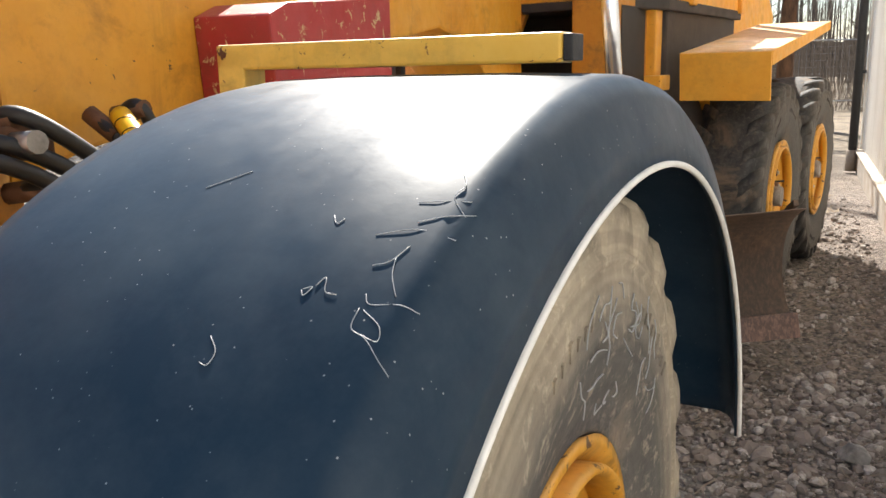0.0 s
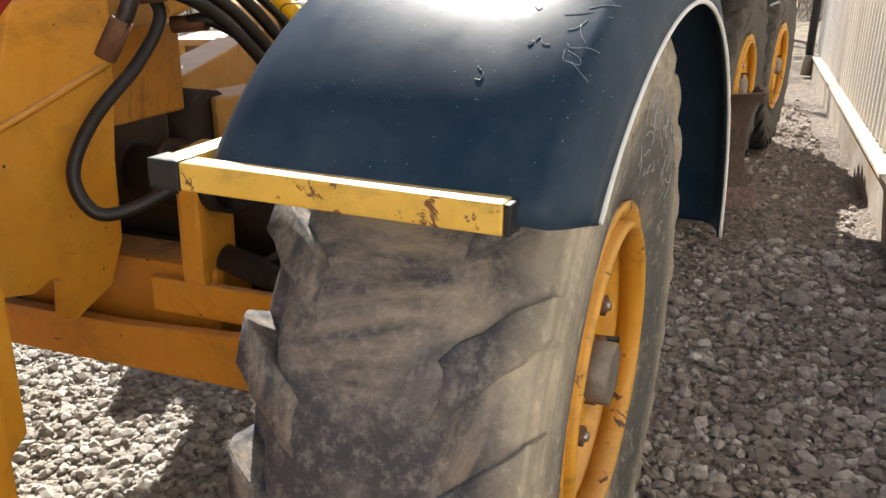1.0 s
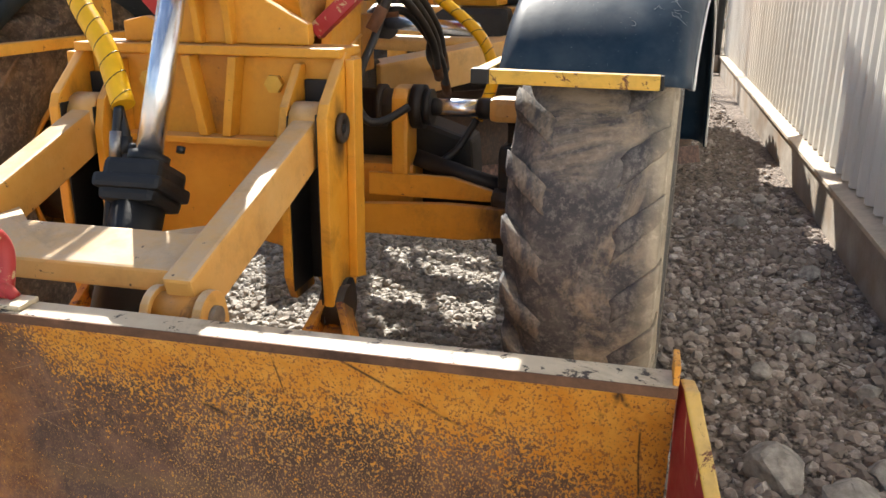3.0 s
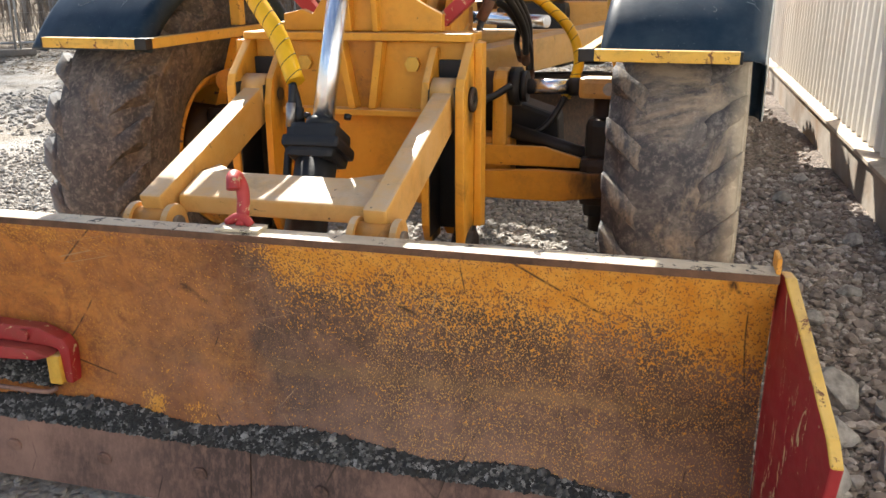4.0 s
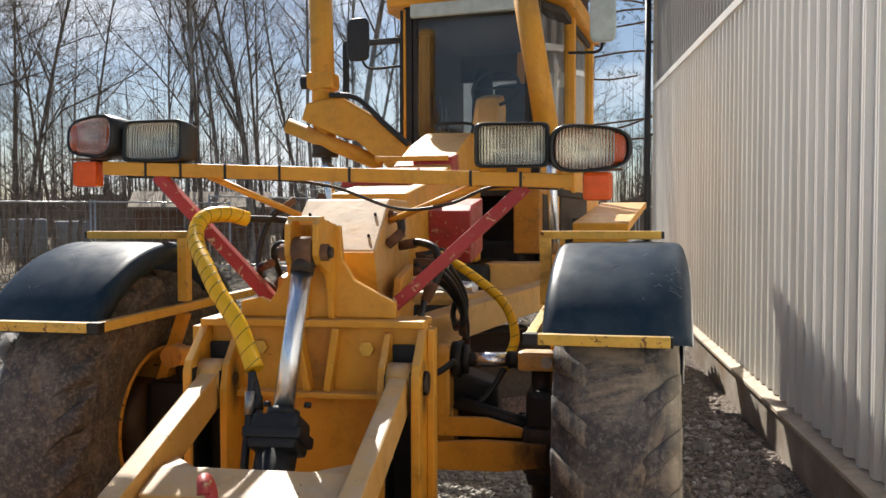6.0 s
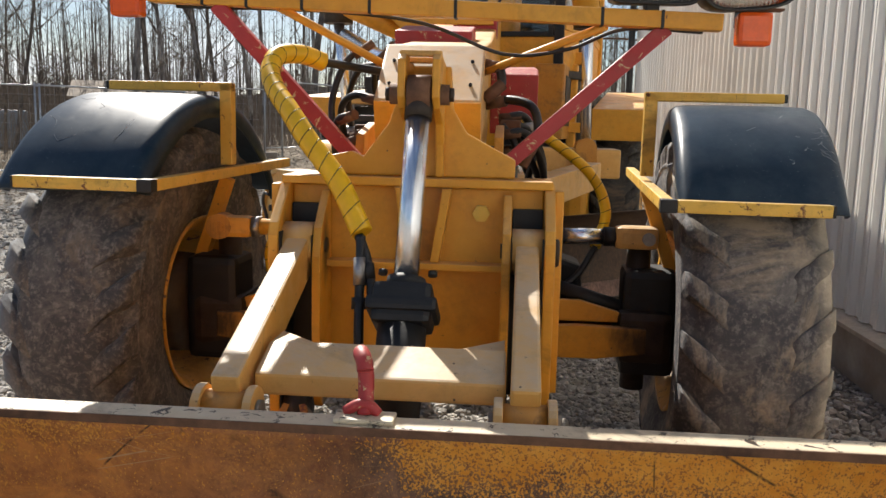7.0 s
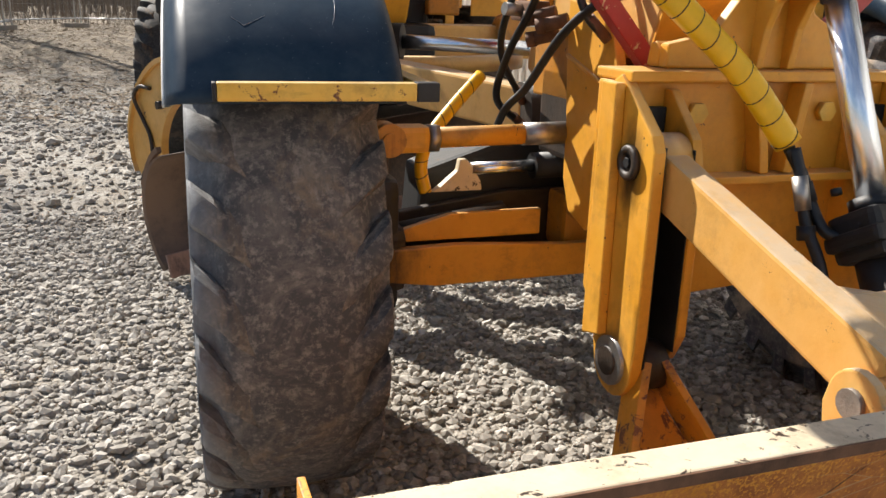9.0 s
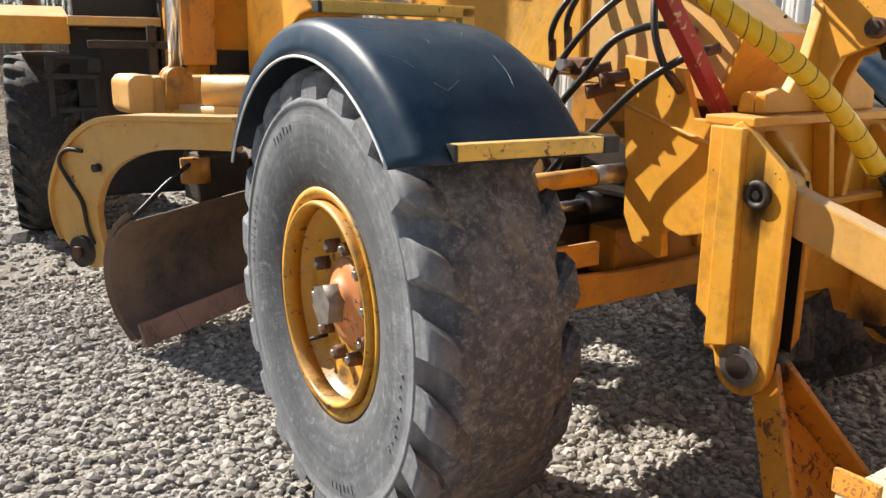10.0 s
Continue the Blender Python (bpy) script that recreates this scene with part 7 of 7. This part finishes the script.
for k in range(340):
    x, y = rnd.uniform(1.0, 2.25), rnd.uniform(-2.2, 5.0)
    a, ln, w = rnd.uniform(0, math.pi), rnd.uniform(0.03, 0.15), rnd.uniform(0.0012, 0.0028)
    z = 0.018 * noise.noise((x * 1.3, y * 1.3, 0)) + 0.010 * noise.noise((x * 5, y * 5, 3)) + rnd.uniform(0.004, 0.016)
    bend = rnd.gauss(0, 0.18) * ln
    i = len(verts)
    for f in (-0.5, 0.0, 0.5):
        cx = x + math.cos(a) * ln * f - math.sin(a) * bend * (1 - 4 * f * f)
        cy = y + math.sin(a) * ln * f + math.cos(a) * bend * (1 - 4 * f * f)
        cz = z + 0.012 * f
        verts += [(cx - math.sin(a) * w, cy + math.cos(a) * w, cz), (cx + math.sin(a) * w, cy - math.cos(a) * w, cz), (cx, cy, cz + 1.8 * w)]
    for j in (0, 3):
        faces += [(i + j, i + j + 1, i + j + 4, i + j + 3), (i + j + 1, i + j + 2, i + j + 5, i + j + 4), (i + j + 2, i + j, i + j + 3, i + j + 5)]
me = bpy.data.meshes.new("dry_twigs")
me.from_pydata(verts, [], faces)
me.materials.append(SCRUB)
tagged(new("dry_twigs", me), "dry twigs and straws strewn in the dirt", "twigs", "", "stuff")
# dead leaves and straw over the ground towards the fence
verts, faces = [], []
for k in range(24000):
    x, y = rnd.uniform(-14.0, 2.2), 8.0 + 20.0 * rnd.random() ** 1.4
    if rnd.random() > (y - 7.0) / 4.0:
        continue
    a, ln, w = rnd.uniform(0, math.pi), rnd.uniform(0.025, 0.09), rnd.uniform(0.006, 0.022)
    z = 0.018 * noise.noise((x * 1.3, y * 1.3, 0)) + 0.010 * noise.noise((x * 5, y * 5, 3)) + 0.004 + rise(x, y)
    ca, sa, lift = math.cos(a), math.sin(a), rnd.uniform(0.006, 0.03)
    i = len(verts)
    verts += [(x - ca * ln - sa * w, y - sa * ln + ca * w, z), (x - ca * ln + sa * w, y - sa * ln - ca * w, z + 0.3 * lift), (x + sa * w, y - ca * w, z + lift), (x - sa * w, y + ca * w, z + 0.5 * lift), (x + ca * ln, y + sa * ln, z + 0.002)]
    faces += [(i, i + 1, i + 2, i + 3), (i + 3, i + 2, i + 4)]
me = bpy.data.meshes.new("leaf_litter")
me.from_pydata(verts, [], faces)
me.materials.append(LITTER)
tagged(new("leaf_litter", me), "dead brown leaves and straw on the ground", "leaves", "", "stuff")
ROCKS = [(1.70, -0.52, 0.085), (1.88, -0.62, 0.07), (1.62, -0.82, 0.075), (1.78, -0.95, 0.06), (2.02, -0.45, 0.06), (1.52, -1.12, 0.09), (1.60, -1.45, 0.07), (1.75, -1.30, 0.06), (2.1, 0.1, 0.045), (1.95, 0.55, 0.05), (1.75, 0.2, 0.04), (2.15, 1.4, 0.05), (1.9, 2.3, 0.06), (2.1, 2.9, 0.05)]
rock = None
for k, (x, y, r) in enumerate(ROCKS):
    bm = bmesh.new()
    bmesh.ops.create_icosphere(bm, subdivisions=3, radius=1.0)
    for v in bm.verts:
        cut = v.co.copy()
        for j in range(9):
            w = Vector((noise.noise((k * 3.1, j * 1.7, 0.3)), noise.noise((k * 2.3, 5.1, j * 2.9)), noise.noise((j * 4.3, k * 1.9, 7.7)) + 0.1)).normalized()
            h = 0.66 + 0.16 * noise.noise((k * 1.1, j * 0.7, 2.0))
            if cut.dot(w) > h:
                cut -= w * (cut.dot(w) - h)
        d = noise.noise(v.co * 2.1 + Vector((k * 7, 0, 0))) * 0.10 + noise.noise(v.co * 6.1 + Vector((0, k * 5, 0))) * 0.05
        v.co = cut * r * 1.2 * (1 + d)
        v.co.z *= 0.8
    me = bpy.data.meshes.new("rock")
    bm.to_mesh(me)
    bm.free()
    me.materials.append(ROCKGREY)
    ob = new("rock", me)
    ob.location = (x, y, r * 0.40)
    tagged(ob, "rough grey rock lying in the dirt", "rock", "rocks beside the wall")

# ---- fence, trees and far things ----
def fence_panel(m, first=False):
    f = thing("fence_panel", "galvanised mesh fence panel with steel posts", "fence", m, "yard fence panels")
    for x in (0, 3.4):
        part("post", rod((x, 0, 0.05), (x, 0, 2.0), 0.021, 8), GALV, f)
    for z in (0.25, 1.95):
        part("rail", rod((0, 0, z), (3.4, 0, z), 0.018, 8), GALV, f)
    wires = bmesh.new()
    for k in range(1, 17):
        beam((k * 0.2, 0, 0.25), (k * 0.2, 0, 1.95), 0.003, 0.003, 0, (0, 1, 0), wires)
    for k in range(1, 9):
        beam((0, 0.004, 0.25 + k * 0.19), (3.4, 0.004, 0.25 + k * 0.19), 0.003, 0.003, 0, (0, 0, 1), wires)
    part("wire_mesh", wires, GALV, f)
    part("foot", block(-0.35, 0.35, -0.11, 0.11, 0.0, 0.13, 0.02), CONCRETE, f, "concrete fence foot")
    return f


corners = [(-15.5, 6.0), (-9.0, 13.5), (-5.5, 18.0), (-2.6, 23.5), (4.0, 26.0), (11.0, 27.0)]
panel = None
for (xa, ya), (xb, yb) in zip(corners, corners[1:]):
    d = math.hypot(xb - xa, yb - ya)
    k = max(1, round(d / 3.45))
    for i in range(k):
        p = (xa + (xb - xa) * i / k, ya + (yb - ya) * i / k)
        m = pose(p[0], p[1], rise(*p), 0, 0, math.degrees(math.atan2(yb - ya, xb - xa)))
        if panel is None:
            panel = fence_panel(m)
        else:
            copy_thing(panel, m)


def tree_mesh(seed, height, spread, levels=4, lean=0.03, first=0.30, thick=0.0056):
    """A bare tree: a tapered trunk with limbs, branches and twigs."""
    rng = random.Random(seed)
    verts, faces = [], []

    def limb(p, d, length, r, level):
        n = 6 if level == 0 else (4 if level == 1 else 3)
        sides = 7 if level == 0 else (4 if level == 1 else 3)
        q, rings, pts = Vector(p), [], []
        d = Vector(d).normalized()
        for k in range(n + 1):
            f = k / n
            rr = r * (1 - 0.86 * f) + 0.0015
            u = d.orthogonal().normalized()
            v = d.cross(u)
            rings.append(len(verts))
            for s in range(sides):
                a = 2 * math.pi * s / sides
                verts.append(tuple(q + rr * (u * math.cos(a) + v * math.sin(a))))
            pts.append((q.copy(), d.copy(), rr, f))
            bend = 0.05 if level == 0 else 0.16
            d = (d + Vector((rng.gauss(0, bend), rng.gauss(0, bend), rng.gauss(0.02 if level == 0 else 0.07, bend)))).normalized()
            q = q + d * length / n
        for a, b in zip(rings, rings[1:]):
            for s in range(sides):
                faces.append((a + s, a + (s + 1) % sides, b + (s + 1) % sides, b + s))
        if level >= levels - 1:
            return
        kids = (17, 9, 6)[level] if level < 3 else 4
        for k in range(kids):
            f = first + (0.97 - first) * (k + rng.random()) / kids if level == 0 else 0.18 + 0.8 * (k + rng.random()) / kids
            i = min(int(f * n), n - 1)
            q0, d0, r0, _ = pts[i]
            q1 = pts[i + 1][0]
            at = q0.lerp(q1, f * n - i)
            a = rng.uniform(0, 2 * math.pi)
            u = d0.orthogonal().normalized()
            out = (u * math.cos(a) + d0.cross(u) * math.sin(a))
            nd = d0 * rng.uniform(0.55, 1.0) + out * rng.uniform(0.55, 0.95) * spread
            ln = length * (rng.uniform(0.24, 0.42) * (1.15 - 0.7 * f) if level == 0 else rng.uniform(0.35, 0.6) * (1.1 - 0.5 * f))
            limb(at, nd, ln, max(0.003, r0 * rng.uniform(0.30, 0.55)), level + 1)

    limb((0, 0, -0.1), (rng.gauss(0, lean), rng.gauss(0, lean), 1), height, height * thick, 0)
    return verts, faces


def split_tree(name, seed, height, spread, mat, label, levels=4, first=0.30, thick=0.0056):
    verts, faces = tree_mesh(seed, height, spread, levels, 0.03, first, thick)
    cut = 6 * 7
    t = thing(name, label, "tree", pose(0, 0, 0), "bare trees behind the yard")
    for nm, fs, off, mt in (("trunk", [f for f in faces if max(f) < 49], 0, mat), ("crown", [f for f in faces if min(f) >= 49], 49, BARK if mat is not PINEBARK else mat)):
        used = sorted({i for f in fs for i in f})
        idx = {v: k for k, v in enumerate(used)}
        me = bpy.data.meshes.new(nm)
        me.from_pydata([verts[i] for i in used], [], [tuple(idx[i] for i in f) for f in fs])
        me.materials.append(mt)
        for p in me.polygons:
            p.use_smooth = True
        ob = new(nm, me)
        ob.parent = t
    return t


kinds = [split_tree("bare_tree", 3, 13, 1.0, BARK, "bare dark-barked deciduous tree"), split_tree("bare_tree", 8, 11, 1.2, BARK, "bare dark-barked deciduous tree", 4, 0.2),
         split_tree("birch_tree", 14, 15, 0.85, BIRCH, "leafless birch with pale bark", 4, 0.38), split_tree("bare_tree", 21, 9, 1.3, BARK, "small leafless tree with many twigs", 4, 0.12), split_tree("birch_tree", 33, 12, 0.9, BIRCH, "leafless birch with pale bark", 4, 0.3, 0.009)]
rnd = random.Random(4)
spots = []
for k in range(56):
    a = rnd.uniform(-58, 34)
    d = rnd.uniform(21, 46)
    spots.append((d * math.sin(radians(a)), -2 + d * math.cos(radians(a)), rnd.choice((0, 1, 2, 2, 3, 4, 4)), rnd.uniform(0.75, 1.2)))
spots += [(-9.6, 19.5, 2, 1.0), (-13.0, 17.0, 0, 0.95), (-7.6, 21.0, 1, 1.0), (-5.2, 24.0, 0, 1.0), (-17.0, 14.0, 4, 1.0), (-15.0, 22.0, 1, 1.1), (5.5, 25.0, 3, 1.0), (-11.0, 24.0, 3, 1.1), (-4.9, 20.5, 0, 1.5)]
for k, (x, y, kind, s) in enumerate(spots):
    m = pose(x, y, rise(x, y), 0, 0, rnd.uniform(0, 360)) @ Matrix.Scale(s, 4)
    if k < 5:
        kinds[k].matrix_basis = m
        continue
    c = copy_thing(kinds[kind], pose(x, y, rise(x, y), 0, 0, rnd.uniform(0, 360)))
    c.scale = (s, s, s)


def pine(x, y, h, seed):
    rng2 = random.Random(seed)
    t = thing("pine_tree", "tall pine with a reddish trunk and sparse needles", "tree", pose(x, y, 0), "pines behind the yard")
    part("trunk", rod((0, 0, -0.1), (0.2, 0.1, h), 0.20, 12, 0.05), PINEBARK, t)
    limbs, leaves = bmesh.new(), []
    verts, faces = [], []
    for k in range(34):
        z = h * (0.28 + 0.7 * k / 34)
        a = rng2.uniform(0, 2 * math.pi)
        ln = (1.15 - z / h) * 3.0 + rng2.uniform(0.3, 0.9)
        tip = (ln * math.cos(a), ln * math.sin(a), z + rng2.uniform(-0.1, 0.5))
        tube([(0.2 * z / h, 0, z), (tip[0] * 0.5, tip[1] * 0.5, z + 0.12), tip], 0.028, 5, 3, limbs)
        for j in range(16):
            f = rng2.uniform(0.35, 1.05)
            c = Vector((tip[0] * f, tip[1] * f, z + (tip[2] - z) * f)) + Vector((rng2.gauss(0, 0.14), rng2.gauss(0, 0.14), rng2.gauss(0.05, 0.09)))
            for q in range(14):
                d = Vector((rng2.gauss(0, 1), rng2.gauss(0, 1), rng2.gauss(0.3, 0.7))).normalized() * rng2.uniform(0.10, 0.22)
                w = d.orthogonal().normalized() * 0.006
                i = len(verts)
                verts += [tuple(c + w), tuple(c - w), tuple(c + d)]
                faces.append((i, i + 1, i + 2))
    part("limbs", limbs, PINEBARK, t)
    me = bpy.data.meshes.new("needles")
    me.from_pydata(verts, [], faces)
    me.materials.append(NEEDLES)
    ob = new("needles", me)
    ob.parent = t
    return t


pine(1.75, 20.5, 13, 2)
pine(8.0, 27.0, 15, 5)

# undergrowth: thin stems in a band behind the fence
rnd = random.Random(9)
verts, faces = [], []
for k in range(8000):
    a = rnd.uniform(-62, 36)
    d = rnd.uniform(27 if a > -20 else 20.5, 46)
    x, y = d * math.sin(radians(a)), -2 + d * math.cos(radians(a))
    h, w = rnd.uniform(0.5, 5.5) * rnd.random() + 0.3, 0.006 + 0.005 * rnd.random()
    dx, dy = rnd.gauss(0, 0.25) * h, rnd.gauss(0, 0.25) * h
    i = len(verts)
    z = rise(x, y)
    verts += [(x - w, y, z), (x + w, y, z), (x, y + w, z), (x + dx, y + dy, z + h)]
    faces += [(i, i + 1, i + 3), (i + 1, i + 2, i + 3), (i + 2, i, i + 3)]
me = bpy.data.meshes.new("undergrowth")
me.from_pydata(verts, [], faces)
me.materials.append(SCRUB)
tagged(new("undergrowth", me), "thicket of dry leafless scrub behind the fence", "scrub", "", "stuff")

# far wood: tall thin stems with a few branches each
rnd = random.Random(19)
verts, faces = [], []
for k in range(1700):
    a, d = rnd.uniform(-70, 38), rnd.uniform(38, 74)
    x, y = d * math.sin(radians(a)), -2 + d * math.cos(radians(a))
    h, w = rnd.uniform(5.0, 11.5), rnd.uniform(0.03, 0.07)
    lx, ly = rnd.gauss(0, 0.3), rnd.gauss(0, 0.3)
    i = len(verts)
    verts += [(x - w, y, -0.1), (x + w, y, -0.1), (x, y + w, -0.1), (x + lx, y + ly, h)]
    faces += [(i, i + 1, i + 3), (i + 1, i + 2, i + 3), (i + 2, i, i + 3)]
    for j in range(13):
        f = rnd.uniform(0.2, 0.95)
        c = Vector((x + lx * f, y + ly * f, h * f))
        ln = (1.1 - f) * rnd.uniform(1.0, 2.8)
        q = rnd.uniform(0, 2 * math.pi)
        tip = c + Vector((math.cos(q) * ln * 0.7, math.sin(q) * ln * 0.7, ln * rnd.uniform(0.4, 1.0)))
        i = len(verts)
        verts += [tuple(c), tuple(c + Vector((0, 0, 0.05))), tuple(tip)]
        faces.append((i, i + 1, i + 2))
me = bpy.data.meshes.new("far_wood")
me.from_pydata(verts, [], faces)
me.materials.append(BARK)
tagged(new("far_wood", me), "distant wood of thin leafless trees", "wood", "", "stuff")

# far line of forest that closes the view
verts, faces = [], []
n = 220
for k in range(n + 1):
    a = radians(-180 + 360 * k / n)
    h = 3.6 + 1.4 * noise.noise((k * 0.21, 0, 0)) + 1.2 * noise.noise((k * 0.9, 3, 0))
    verts += [(78 * math.sin(a), 78 * math.cos(a), -0.5), (78 * math.sin(a), 78 * math.cos(a), h)]
    if k:
        faces.append((2 * k - 2, 2 * k, 2 * k + 1, 2 * k - 1))
me = bpy.data.meshes.new("backdrop")
me.from_pydata(verts, [], faces)
me.materials.append(SCRUB)
tagged(new("backdrop", me), "distant brown line of bare woodland", "woodland", "", "structure")

# things beyond the fence
for x, y, w, h, rz in ((-21.4, 26.6, 1.7, 1.7, 40), (-20.0, 27.8, 1.4, 1.6, 30), (-18.7, 28.8, 1.5, 1.5, 36)):
    bm = bmesh.new()
    bmesh.ops.create_cube(bm, size=1, matrix=Matrix.LocRotScale((0, 0, h / 2), None, (w, 0.9, h)))
    bevelled(bm, 0.16, 3)
    ob = part("tarpaulin_bale", bm, TARP, None, "", pose(x, y, 0, 0, 0, rz))
    tagged(ob, "grey-blue sheeted bale beyond the fence", "bale", "sheeted bales")
shed = thing("far_shed", "low brown timber shed among the trees", "shed", pose(-13.5, 30.0, 0, 0, 0, 20))
part("wall", block(-2.6, 2.6, -1.5, 1.5, 0, 2.0, 0.02), RUSTED, shed)
part("roof", slab([(-1.8, 1.95), (0, 2.6), (1.8, 1.95), (1.8, 2.05), (0, 2.72), (-1.8, 2.05)], "x", -2.8, 2.8, 0.01), SCRUB, shed)
